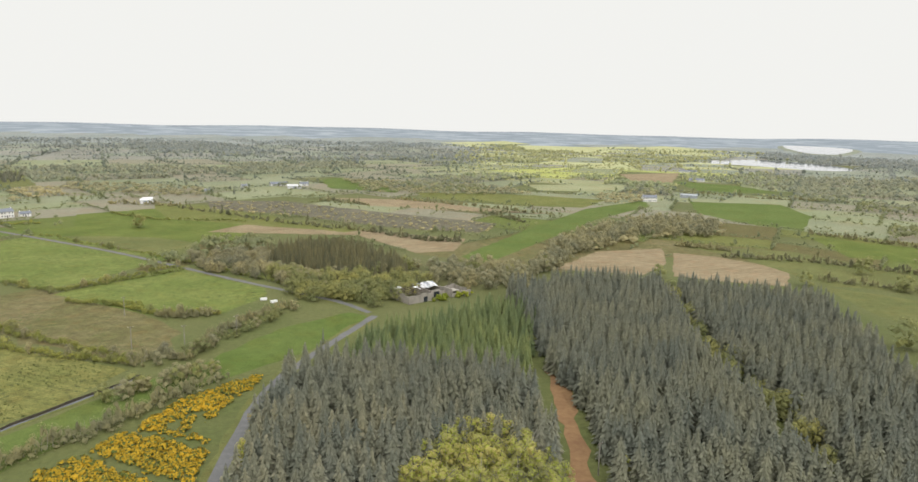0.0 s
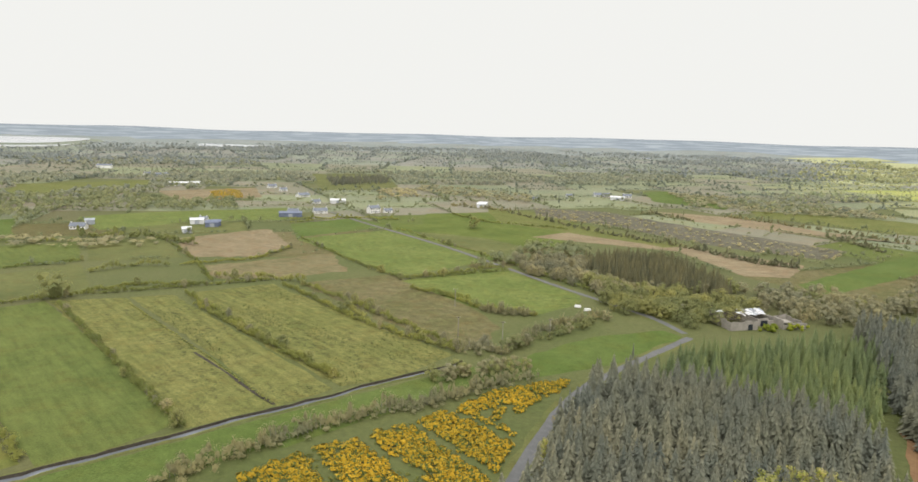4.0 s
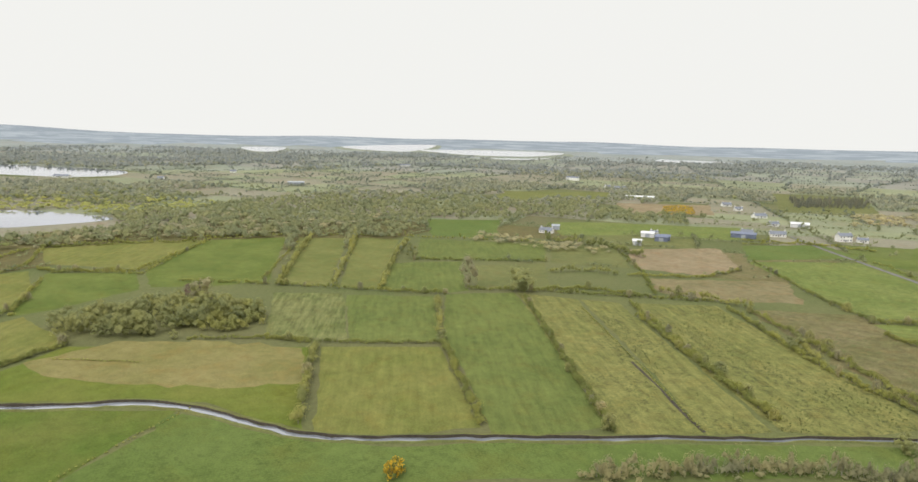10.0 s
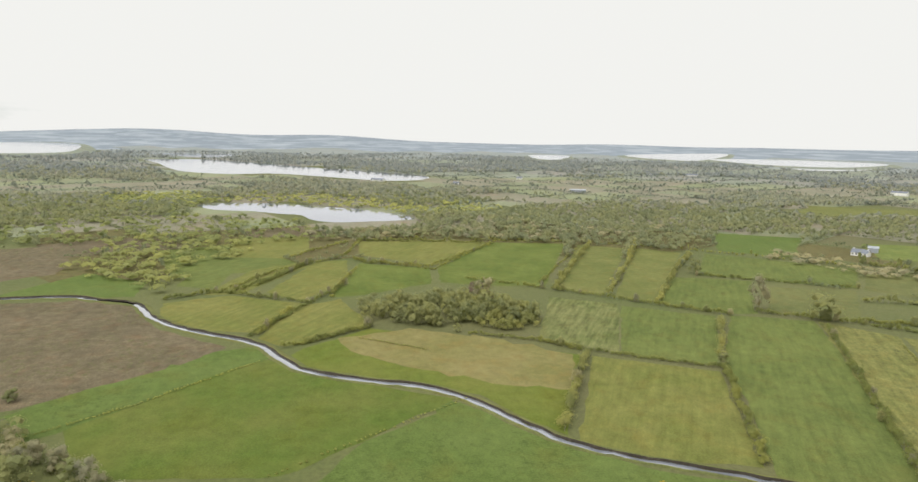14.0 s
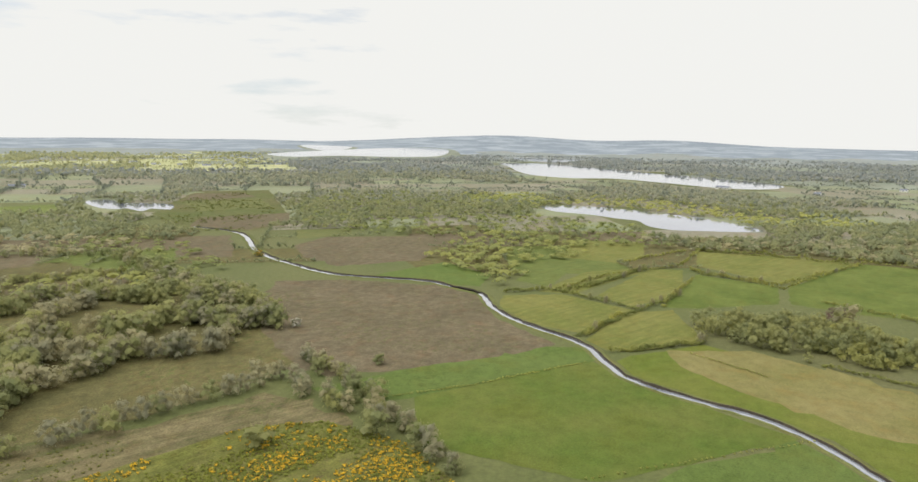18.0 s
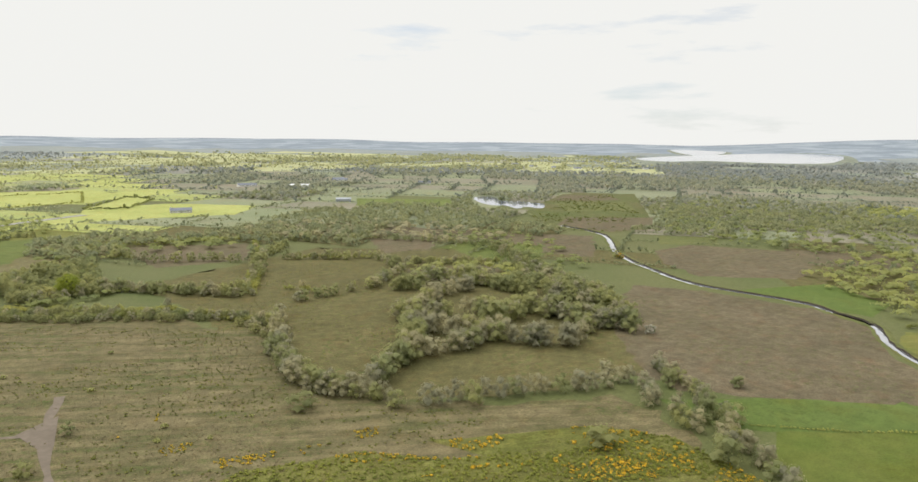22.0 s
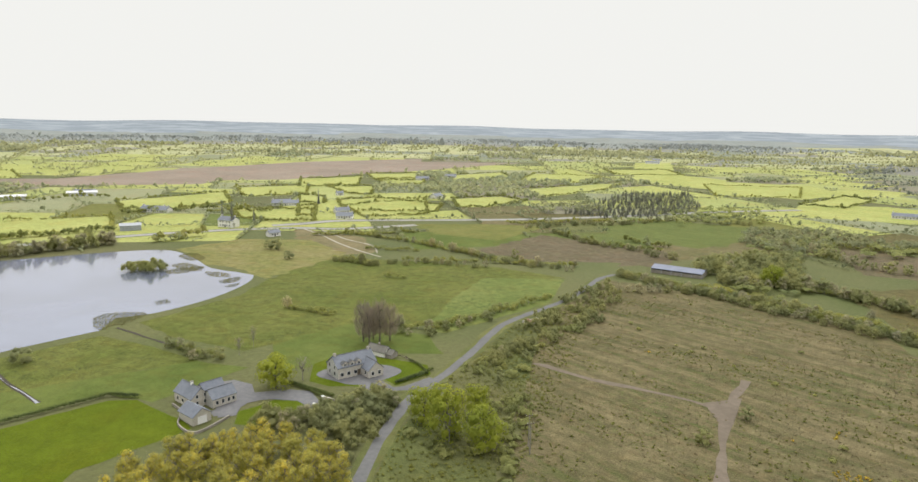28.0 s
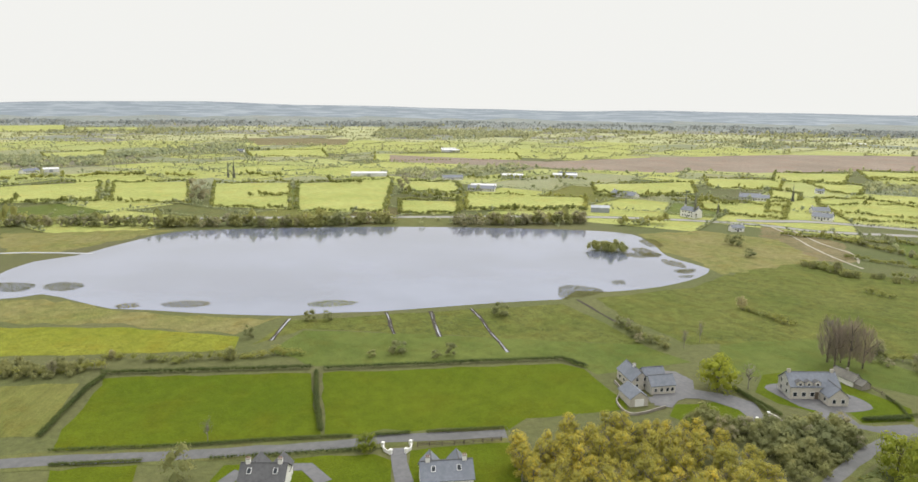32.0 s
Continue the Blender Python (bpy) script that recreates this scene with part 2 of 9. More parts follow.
def leafy(name, a, b, c=None, share=0.0, clear=0.38):
    """Foliage: two tones that change from leaf clump to leaf clump and from plant to plant, and a share of a third one."""
    n = Nodes(name, 0.8)
    per = n.pos.outputs["Random Per Island"]
    info = n.t.nodes.new("ShaderNodeObjectInfo")
    col = n.mix(per, a, b)
    tone = n.mix(n.ramp(n.noise(0.06, 3.0), (0.35, 0.0), (0.65, 1.0)), (0.82, 0.85, 0.9), (1.18, 1.12, 1.0))
    col = n.mix(1.0, col, tone, "MULTIPLY")
    col = n.mix(1.0, col, n.ramp(info.outputs["Random"], (0.0, (0.8, 0.84, 0.85)), (1.0, (1.2, 1.15, 1.05))), "MULTIPLY")
    if c:
        pick = n.t.nodes.new("ShaderNodeMath")
        pick.operation = "LESS_THAN"
        pick.inputs[1].default_value = share
        n.link(per, pick.inputs[0])
        col = n.mix(pick.outputs[0], col, c)
    n.done(col)
    # foliage scatters light like a loose mass, so its shading leans towards the sky
    lean = n.t.nodes.new("ShaderNodeVectorMath")
    lean.operation = "MULTIPLY_ADD"
    lean.inputs[1].default_value, lean.inputs[2].default_value = (0.5, 0.5, 0.5), (0.0, 0.0, 0.72)
    even = n.t.nodes.new("ShaderNodeVectorMath")
    even.operation = "NORMALIZE"
    soft = n.t.nodes.new("ShaderNodeAttribute")
    soft.attribute_name = "soft"
    turn = n.t.nodes.new("ShaderNodeVectorTransform")
    turn.vector_type, turn.convert_from, turn.convert_to = "NORMAL", "OBJECT", "WORLD"
    n.link(soft.outputs["Vector"], turn.inputs[0])
    n.link(turn.outputs[0], lean.inputs[0])
    n.link(lean.outputs[0], even.inputs[0])
    n.link(even.outputs[0], n.b.inputs["Normal"])
    thin = n.t.nodes.new("ShaderNodeBsdfTranslucent")
    n.link(col, thin.inputs[0])
    both = n.t.nodes.new("ShaderNodeMixShader")
    both.inputs[0].default_value = clear
    n.link(n.b.outputs[0], both.inputs[1])
    n.link(thin.outputs[0], both.inputs[2])
    n.link(both.outputs[0], n.t.nodes["Material Output"].inputs[0])
    return n.m


LEAF = {
    "spruce": leafy("spruce_needles", (0.165, 0.172, 0.133), (0.25, 0.254, 0.197), clear=0.3),
    "larch": leafy("larch_needles", (0.19, 0.236, 0.105), (0.248, 0.294, 0.14), clear=0.4),
    "willowtree": leafy("willow_leaves", (0.31, 0.318, 0.132), (0.366, 0.37, 0.165), clear=0.58),
    "greytree": leafy("budding_twigs", (0.352, 0.332, 0.21), (0.412, 0.388, 0.25), clear=0.58),
    "birch": leafy("birch_leaves", (0.43, 0.4, 0.16), (0.52, 0.49, 0.21), (0.46, 0.5, 0.1), 0.3, clear=0.55),
    "birchy": leafy("golden_leaves", (0.5, 0.42, 0.07), (0.6, 0.52, 0.1), (0.36, 0.35, 0.09), 0.3, clear=0.5),
    "lime": leafy("fresh_leaves", (0.2, 0.245, 0.025), (0.29, 0.33, 0.045), clear=0.45),
    "thornwood": leafy("thorn_leaves", (0.232, 0.248, 0.108), (0.29, 0.3, 0.138), clear=0.55),
    "pine": leafy("pine_needles", (0.145, 0.14, 0.078), (0.195, 0.186, 0.106), clear=0.3),
    "gorsebush": leafy("gorse_flowers", (0.45, 0.29, 0.02), (0.6, 0.4, 0.035), (0.13, 0.155, 0.035), 0.34),
    "baretree": leafy("bare_twigs", (0.16, 0.145, 0.12), (0.22, 0.2, 0.16)),
    "blossom": leafy("blossom", (0.45, 0.43, 0.38), (0.55, 0.53, 0.48), (0.14, 0.16, 0.07), 0.4),
    "poplar": leafy("poplar_twigs", (0.32, 0.275, 0.225), (0.4, 0.345, 0.285), clear=0.4),
    "copper": leafy("dark_copper_leaves", (0.15, 0.11, 0.1), (0.2, 0.15, 0.13), clear=0.45),
    "thorn": leafy("hedge_leaves", (0.235, 0.255, 0.07), (0.305, 0.318, 0.1), clear=0.55),
    "willow": leafy("hedge_willow_leaves", (0.28, 0.292, 0.1), (0.338, 0.345, 0.132), clear=0.55),
    "greywillow": leafy("hedge_twigs", (0.27, 0.264, 0.15), (0.325, 0.314, 0.185), clear=0.55),
    "box": leafy("clipped_hedge_leaves", (0.061, 0.088, 0.024), (0.110, 0.138, 0.039)),
    # haze painted into hedge leaves, paler and bluer with each distance step
    "far": leafy("hazed_far_hedge_leaves", (0.23, 0.25, 0.132), (0.28, 0.296, 0.162), clear=0.5),
    "farther": leafy("hazed_farther_hedge_leaves", (0.232, 0.252, 0.196), (0.272, 0.292, 0.228), clear=0.5),
    "farthest": leafy("hazed_farthest_hedge_leaves", (0.228, 0.252, 0.25), (0.262, 0.287, 0.284), clear=0.45),
    "palest": leafy("hazed_palest_hedge_leaves", (0.25, 0.28, 0.3), (0.284, 0.314, 0.334), clear=0.45),
    "carr": leafy("wet_wood_leaves", (0.3, 0.325, 0.118), (0.365, 0.385, 0.15), clear=0.58),
    "regrowth": leafy("young_regrowth", (0.2, 0.225, 0.04), (0.265, 0.275, 0.06), clear=0.45),
    # leaves with painted sunlight; the far ones carry painted haze too
    "hazysun": leafy("sun_painted_far_leaves", (0.26, 0.28, 0.15), (0.33, 0.345, 0.2), clear=0.4),
    "sunny": leafy("sun_painted_hedge_leaves", (0.315, 0.341, 0.1688), (0.4275, 0.44, 0.2531), clear=0.4),
    "tuft": leafy("grass_tufts", (0.145, 0.165, 0.036), (0.195, 0.2, 0.055), clear=0.45),
    "sedge": leafy("dry_sedge_tufts", (0.2, 0.165, 0.09), (0.27, 0.22, 0.125), clear=0.45),
    "rush": leafy("dark_rushes", (0.07, 0.09, 0.028), (0.105, 0.125, 0.042), clear=0.4),
    "heath": leafy("heather", (0.11, 0.088, 0.052), (0.15, 0.118, 0.07), clear=0.4),
    "reed": leafy("reeds", (0.165, 0.165, 0.06), (0.23, 0.215, 0.09), clear=0.45),
}


def plain(name, low, high, scale=1.5, rough=0.85, bump=0.2, metal=0.0):
    n = Nodes(name, rough, metal)
    g = n.noise(scale, 6.0, 0.65)
    c = n.mix(n.ramp(g, (0.3, 0.0), (0.7, 1.0)), low, high)
    c = n.mix(n.ramp(n.noise(scale * 0.15, 3.0), (0.45, 0.0), (0.7, 0.5)), c, tuple(v * 0.8 for v in low))
    return n.done(c, n.noise(scale * 6, 3.0), bump, 0.02)


BARK = plain("bark", (0.09, 0.075, 0.055), (0.17, 0.15, 0.125), 3.0)
PALEBARK = plain("pale_bark", (0.22, 0.2, 0.17), (0.34, 0.32, 0.28), 3.0)
WALL_WHITE = plain("white_render", (0.66, 0.65, 0.62), (0.78, 0.77, 0.74), 0.8)
WALL_STONE = plain("buff_stone", (0.42, 0.39, 0.34), (0.56, 0.53, 0.47), 3.0, bump=0.6)
WALL_GREY = plain("weathered_concrete", (0.22, 0.2, 0.175), (0.36, 0.33, 0.29), 0.5)
SLATE = plain("slate", (0.13, 0.145, 0.175), (0.19, 0.205, 0.24), 1.2, 0.55)
DARKSLATE = plain("dark_slate", (0.07, 0.07, 0.075), (0.115, 0.115, 0.12), 1.2, 0.6)
OLDSLATE = plain("mossy_slate", (0.13, 0.125, 0.115), (0.2, 0.19, 0.16), 1.0, 0.8)
TIN_BLUE = plain("blue_tin", (0.11, 0.13, 0.19), (0.17, 0.19, 0.26), 0.4, 0.5)
TIN_GREY = plain("grey_tin", (0.25, 0.27, 0.3), (0.38, 0.4, 0.43), 0.4, 0.45)
TIN_WHITE = plain("white_tin", (0.5, 0.5, 0.52), (0.74, 0.74, 0.74), 1.1, 0.5)
TARMAC = plain("worn_tarmac", (0.105, 0.105, 0.107), (0.148, 0.147, 0.146), 0.6)
HIGHWAY = plain("pale_tarmac", (0.24, 0.235, 0.22), (0.31, 0.3, 0.285), 0.3)
GRAVEL = plain("gravel", (0.122, 0.097, 0.07), (0.172, 0.14, 0.106), 0.5)
PALEGRAVEL = plain("trodden_path", (0.27, 0.25, 0.19), (0.36, 0.33, 0.27), 0.7)
YARD = plain("grey_gravel", (0.12, 0.12, 0.126), (0.165, 0.163, 0.168), 0.8)
EARTH = plain("peat_earth", (0.028, 0.024, 0.018), (0.07, 0.058, 0.042), 0.9, bump=0.8)
REDEARTH = plain("bracken", (0.17, 0.09, 0.045), (0.24, 0.15, 0.07), 0.6)
TIMBER = plain("fence_timber", (0.1, 0.08, 0.06), (0.18, 0.15, 0.12), 3.0)
FRAME_WHITE = plain("white_paint", (0.7, 0.7, 0.69), (0.8, 0.8, 0.79), 4.0, 0.5, 0.05)
BRICK = plain("red_brick", (0.2, 0.1, 0.075), (0.3, 0.17, 0.13), 2.0)
GLASS = Nodes("window_glass", 0.06).done((0.03, 0.035, 0.042))


def water_material(name, tint, ripple, sheen=0.35):
    n = Nodes(name, 0.05)
    n.b.inputs["Specular IOR Level"].default_value = 0.9
    n.b.inputs["Coat Weight"].default_value, n.b.inputs["Coat IOR"].default_value, n.b.inputs["Coat Roughness"].default_value = sheen, 1.5, 0.04
    wave = n.noise(0.9, 3.0, 0.6, n.map((0.35, 1.0, 1.0), 20))
    c = n.mix(n.ramp(n.noise(0.012, 3.0), (0.4, 0.0), (0.62, 1.0)), tint, tuple(v * 1.3 for v in tint))
    return n.done(c, wave, ripple, 0.05)


WATER = water_material("still_water", (0.13, 0.145, 0.205), 0.75)
STREAM = water_material("stream_water", (0.14, 0.15, 0.17), 0.25, 1.0)

# ---- mesh helpers ----


def part(name, bm, material, parent=None, label=""):
    """Links a bmesh as one mesh object under a thing or part."""
    me = bpy.data.meshes.new(name)
    bm.to_mesh(me)
    bm.free()
    me.materials.append(material)
    ob = new(name, me)
    if parent:
        ob.parent = parent
    return tagged(ob, label)


def mesh_of(name, verts, sides, material):
    """A mesh from an array of corners that come in runs of 3 or 4 to a face."""
    verts = np.asarray(verts, dtype=np.float32)
    soft = None
    if verts.shape[-1] == 6:   # corners that carry the way their leaf mass faces
        soft = np.ascontiguousarray(verts[..., 3:].reshape(-1, 3))
        verts = verts[..., :3]
    verts = np.ascontiguousarray(verts).reshape(-1, 3)
    me = bpy.data.meshes.new(name)
    count = len(verts) // sides
    me.vertices.add(len(verts))
    me.vertices.foreach_set("co", verts.ravel())
    me.loops.add(len(verts))
    me.loops.foreach_set("vertex_index", np.arange(len(verts), dtype=np.int32))
    me.polygons.add(count)
    me.polygons.foreach_set("loop_start", np.arange(0, len(verts), sides, dtype=np.int32))
    me.update(calc_edges=True)
    if soft is not None:
        me.attributes.new("soft", "FLOAT_VECTOR", "POINT").data.foreach_set("vector", soft.ravel())
    me.materials.append(material)
    return me


def unit(v):
    return v / np.maximum(np.linalg.norm(v, axis=-1, keepdims=True), 1e-9)


def cards(at, facing, size, r=rng, narrow=0.75):
    """Small four-sided leaf clumps at the points, turned roughly to the way they face."""
    n = len(at)
    facing = unit(facing)
    side = unit(np.cross(facing, r.normal(size=(n, 3))))
    up = np.cross(facing, side)
    s = np.asarray(size).reshape(-1, 1) * r.uniform(0.7, 1.3, (n, 1))
    a, b = side * s * 0.5, up * s * 0.5 * narrow
    bend = facing * s * 0.12
    return np.stack([at - a - b * r.uniform(0.4, 1, (n, 1)), at + a - b, at + a * r.uniform(0.4, 1, (n, 1)) + b + bend, at - a + b], 1)


# the faces of a twelve-sided lump, each with four corners
_cube = np.array([(x, y, z) for x in (-1, 1) for y in (-1, 1) for z in (-1, 1)]) / 3 ** 0.5
_tips = np.array([(-1, 0, 0), (1, 0, 0), (0, -1, 0), (0, 1, 0), (0, 0, -1), (0, 0, 1)], float)
TWELVE = []
for p, q in ((a, b) for a in range(6) for b in range(a + 1, 6) if a // 2 != b // 2):
    near = [c for c in _cube if c @ _tips[p] > 0 and c @ _tips[q] > 0]
    face = [_tips[p], near[0], _tips[q], near[1]]
    if np.cross(face[1] - face[0], face[2] - face[0]) @ (face[0] + face[2]) < 0:
        face.reverse()
    TWELVE.append(face)
TWELVE = np.array(TWELVE)


def cores(centres, radii, r, rough=0.16, sides=12):
    """Uneven solid hearts of leafy lumps."""
    m = len(centres)
    order = np.argsort(-TWELVE.mean(1)[:, 2])[:sides]
    turn = r.uniform(0, 6.28, m)
    c, s = np.cos(turn)[:, None, None], np.sin(turn)[:, None, None]
    p = np.broadcast_to(TWELVE[order], (m, sides, 4, 3))
    p = np.stack([p[..., 0] * c - p[..., 1] * s, p[..., 0] * s + p[..., 1] * c, p[..., 2] + 0 * c], -1)
    bump = np.stack([np.sin(p[..., 0] * 9 + turn[:, None, None]), np.sin(p[..., 1] * 8 + turn[:, None, None] * 2), np.sin(p[..., 2] * 7 + turn[:, None, None] * 3)], -1).sum(-1, keepdims=True)
    at = centres[:, None, None] + p * (1 + rough * bump) * radii[:, None, None]
    return np.concatenate([at, p], -1).reshape(-1, 4, 6)


def lumps(centres, radii, per, size, r=rng, low=-0.35, core=12, heart=0.82, one=False):
    """Leaf clumps over the outside of many rounded lumps, round a solid heart."""
    m = len(centres)
    out = []
    if core:
        out.append(cores(centres, radii * heart if per else radii, r, 0.1, core))
    if per:
        d = unit(r.normal(size=(m, per, 3)))
        d[..., 2] = np.where(d[..., 2] < low, -d[..., 2], d[..., 2])
        at = (centres[:, None] + radii[:, None] * d * r.uniform(0.88, 1.06, (m, per, 1))).reshape(-1, 3)
        face = (d + r.normal(scale=0.26, size=d.shape)).reshape(-1, 3)
        s = np.broadcast_to(np.asarray(size).reshape(-1, 1), (m, per)).reshape(-1)
        if one:   # leave out what lies deep inside a neighbouring lump
            deep = (np.linalg.norm((at[:, None] - centres[None]) / radii[None], axis=-1) < 0.86).any(1)
            at, face, s = at[~deep], face[~deep], s[~deep]
        leaf = cards(at, face, s, r)
        out.append(np.concatenate([leaf, np.broadcast_to(unit(face)[:, None], leaf.shape)], -1))
    out = np.concatenate(out)
    if one:   # a crown shades as one mass
        out[..., 3:] = unit(out[..., 3:] * 0.6 + unit(out[..., :3] - centres.mean(0) * (1, 1, 0.7)) * 0.6)
    return out


def smooth(points, closed=False, step=6.0, wobble=0.0, seed=0):
    """A line through the points in short even steps, rounded at the corners."""
    p = np.array(points, float)
    n = len(p)
    out = []
    last = n if closed else n - 1
    for i in range(last):
        a, b, c, d = (p[(i + k) % n] if closed else p[min(max(i + k, 0), n - 1)] for k in (-1, 0, 1, 2))
        steps = max(1, int(np.linalg.norm(c - b) / step))
        for s in np.arange(steps) / steps:
            out.append(0.5 * (2 * b + (c - a) * s + (2 * a - 5 * b + 4 * c - d) * s * s + (3 * b - a - 3 * c + d) * s ** 3))
    if not closed:
        out.append(p[-1])
    out = np.array(out)
    if wobble:
        out += np.random.default_rng(seed).normal(scale=wobble, size=out.shape)
    return out


def straight(points, step=5.0, wobble=0.0, seed=0, closed=True):
    """The outline with its sides cut into short steps that stray a little."""
    p = np.array(points, float)
    out = []
    for i in range(len(p) if closed else len(p) - 1):
        b, c = p[i], p[(i + 1) % len(p)]
        steps = max(1, min(40, int(np.linalg.norm(c - b) / step)))
        out += [b + (c - b) * s / steps for s in range(steps)]
    if not closed:
        out.append(p[-1])
    out = np.array(out)
    return out + np.random.default_rng(seed).normal(scale=wobble, size=out.shape)


def inside(poly, x, y):
    """Which of the points lie inside the outline."""
    p = np.array(poly, float)
    hit = np.zeros(np.shape(x), bool)
    for (x0, y0), (x1, y1) in zip(p, np.roll(p, -1, 0)):
        cross = ((y0 > y) != (y1 > y)) & (x < (x1 - x0) * (y - y0) / (y1 - y0 + 1e-12) + x0)
        hit ^= cross
    return hit


def scatter(poly, spacing, r, jitter=0.35, turn=0.0):
    """Points in uneven rows inside the outline."""
    p = np.array(poly, float)
    c = p.mean(0)
    reach = np.abs(p - c).max() * 1.5
    k = np.arange(-reach, reach, spacing)
    gx, gy = np.meshgrid(k, k)
    gx, gy = gx.ravel() + r.normal(scale=spacing * jitter, size=gx.size), gy.ravel() + r.normal(scale=spacing * jitter, size=gy.size)
    a = radians(turn)
    x, y = c[0] + gx * math.cos(a) - gy * math.sin(a), c[1] + gx * math.sin(a) + gy * math.cos(a)
    ok = inside(poly, x, y)
    return x[ok], y[ok]


def sheet(name, outline, z, material, kind="structure", label="", category=""):
    """A flat piece of ground with the outline."""
    bm = bmesh.new()
    face = bm.faces.new([bm.verts.new((x, y, z)) for x, y in outline])
    if face.normal.z < 0:
        face.normal_flip()
    bmesh.ops.triangulate(bm, faces=[face])
    bm.normal_update()
    for f in bm.faces:
        if f.normal.z < 0:
            f.normal_flip()
    return tagged(part(name, bm, material), label, category, kind=kind)


def ribbon(name, line, width, z, material, label, category, ragged=0.0, seed=0):
    """A strip of ground along the line."""
    line = np.array(line)
    way = unit(np.gradient(line, axis=0))
    side = np.stack([-way[:, 1], way[:, 0]], 1)
    r = np.random.default_rng(seed)
    half = width / 2 * np.ones(len(line))
    left, right = (line + s * side * (half + r.normal(scale=ragged, size=len(line)))[:, None] for s in (1, -1))
    bm = bmesh.new()
    a, b = ([bm.verts.new((x, y, z)) for x, y in edge] for edge in (left, right))
    for i in range(len(line) - 1):
        bm.faces.new((a[i], b[i], b[i + 1], a[i + 1]))
    bm.normal_update()
    if sum(f.normal.z for f in bm.faces) < 0:
        bmesh.ops.reverse_faces(bm, faces=bm.faces)
    return tagged(part(name, bm, material), label, category, kind="structure")


# ---- the ground ----


def rise(x, y):
    """The height of the land: level round the river, then slowly up to the far hills."""
    d = np.hypot(x, y)
    t = np.clip((d - 3200) / 1600, 0, 1)
    a = np.arctan2(-x, y)
    roll = 5 * np.sin(a * 7 + 1) + 4 * np.sin(a * 17) + 3 * np.sin(a * 31 + 2)
    hill = 46 * np.exp(-((np.mod(a, 2 * np.pi) - 1.86) / 0.13) ** 2) + 28 * np.exp(-((np.mod(a, 2 * np.pi) - 1.62) / 0.12) ** 2) + 26 * np.exp(-((np.mod(a, 2 * np.pi) - 4.45) / 0.3) ** 2)
    return t * (50 + 0.8 * roll + hill * t)


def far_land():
    n = Nodes("hazed_land", 1.0)
    # blue-grey tones paint the haze over the far hills
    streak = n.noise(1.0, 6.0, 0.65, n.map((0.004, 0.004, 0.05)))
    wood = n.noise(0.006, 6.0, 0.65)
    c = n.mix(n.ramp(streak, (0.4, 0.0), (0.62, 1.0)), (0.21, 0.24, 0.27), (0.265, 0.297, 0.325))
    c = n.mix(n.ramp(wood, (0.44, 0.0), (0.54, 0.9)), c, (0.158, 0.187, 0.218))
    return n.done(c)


def countryside():
    n = Nodes("rough_grassland", 0.95)
    broad = n.noise(0.012, 6.0, 0.65)
    c = n.mix(n.ramp(broad, (0.38, 0.0), (0.62, 1.0)), (0.084, 0.1, 0.03), (0.114, 0.118, 0.043))
    c = n.mix(n.ramp(n.noise(0.004, 3.0), (0.5, 0.0), (0.68, 0.6)), c, (0.115, 0.1, 0.05))
    fine = n.noise(0.5, 5.0, 0.7)
    c = n.mix(0.6, c, n.ramp(fine, (0.25, 0.5), (0.8, 1.4)), "MULTIPLY")
    return n.done(c, fine, 0.6, 0.5)


def ground():
    rings = [0, 120, 260, 420, 620, 900, 1250, 1700, 2200, 2700, 3200, 3400, 3600, 3800, 4000, 4200, 4400, 4600, 4750, 4850]
    bm = bmesh.new()
    slices = 480
    rows = []
    for d in rings:
        a = np.arange(slices) * 2 * np.pi / slices
        x, y = -np.sin(a) * d, np.cos(a) * d
        rows.append([bm.verts.new(v) for v in zip(x, y, rise(x, y))] if d else [bm.verts.new((0, 0, 0))] * slices)
    for k, (inner, outer) in enumerate(zip(rows, rows[1:])):
        for i in range(slices):
            j = (i + 1) % slices
            f = bm.faces.new((inner[i], outer[j], outer[i]) if k == 0 else (inner[i], inner[j], outer[j], outer[i]))
            f.smooth = True
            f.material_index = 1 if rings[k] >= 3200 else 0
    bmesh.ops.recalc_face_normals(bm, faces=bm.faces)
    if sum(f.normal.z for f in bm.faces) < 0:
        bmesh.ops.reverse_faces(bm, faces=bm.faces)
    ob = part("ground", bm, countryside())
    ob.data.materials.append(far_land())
    return tagged(ob, "rough green and brown grassland reaching to hills paled by painted haze", "ground", kind="structure")


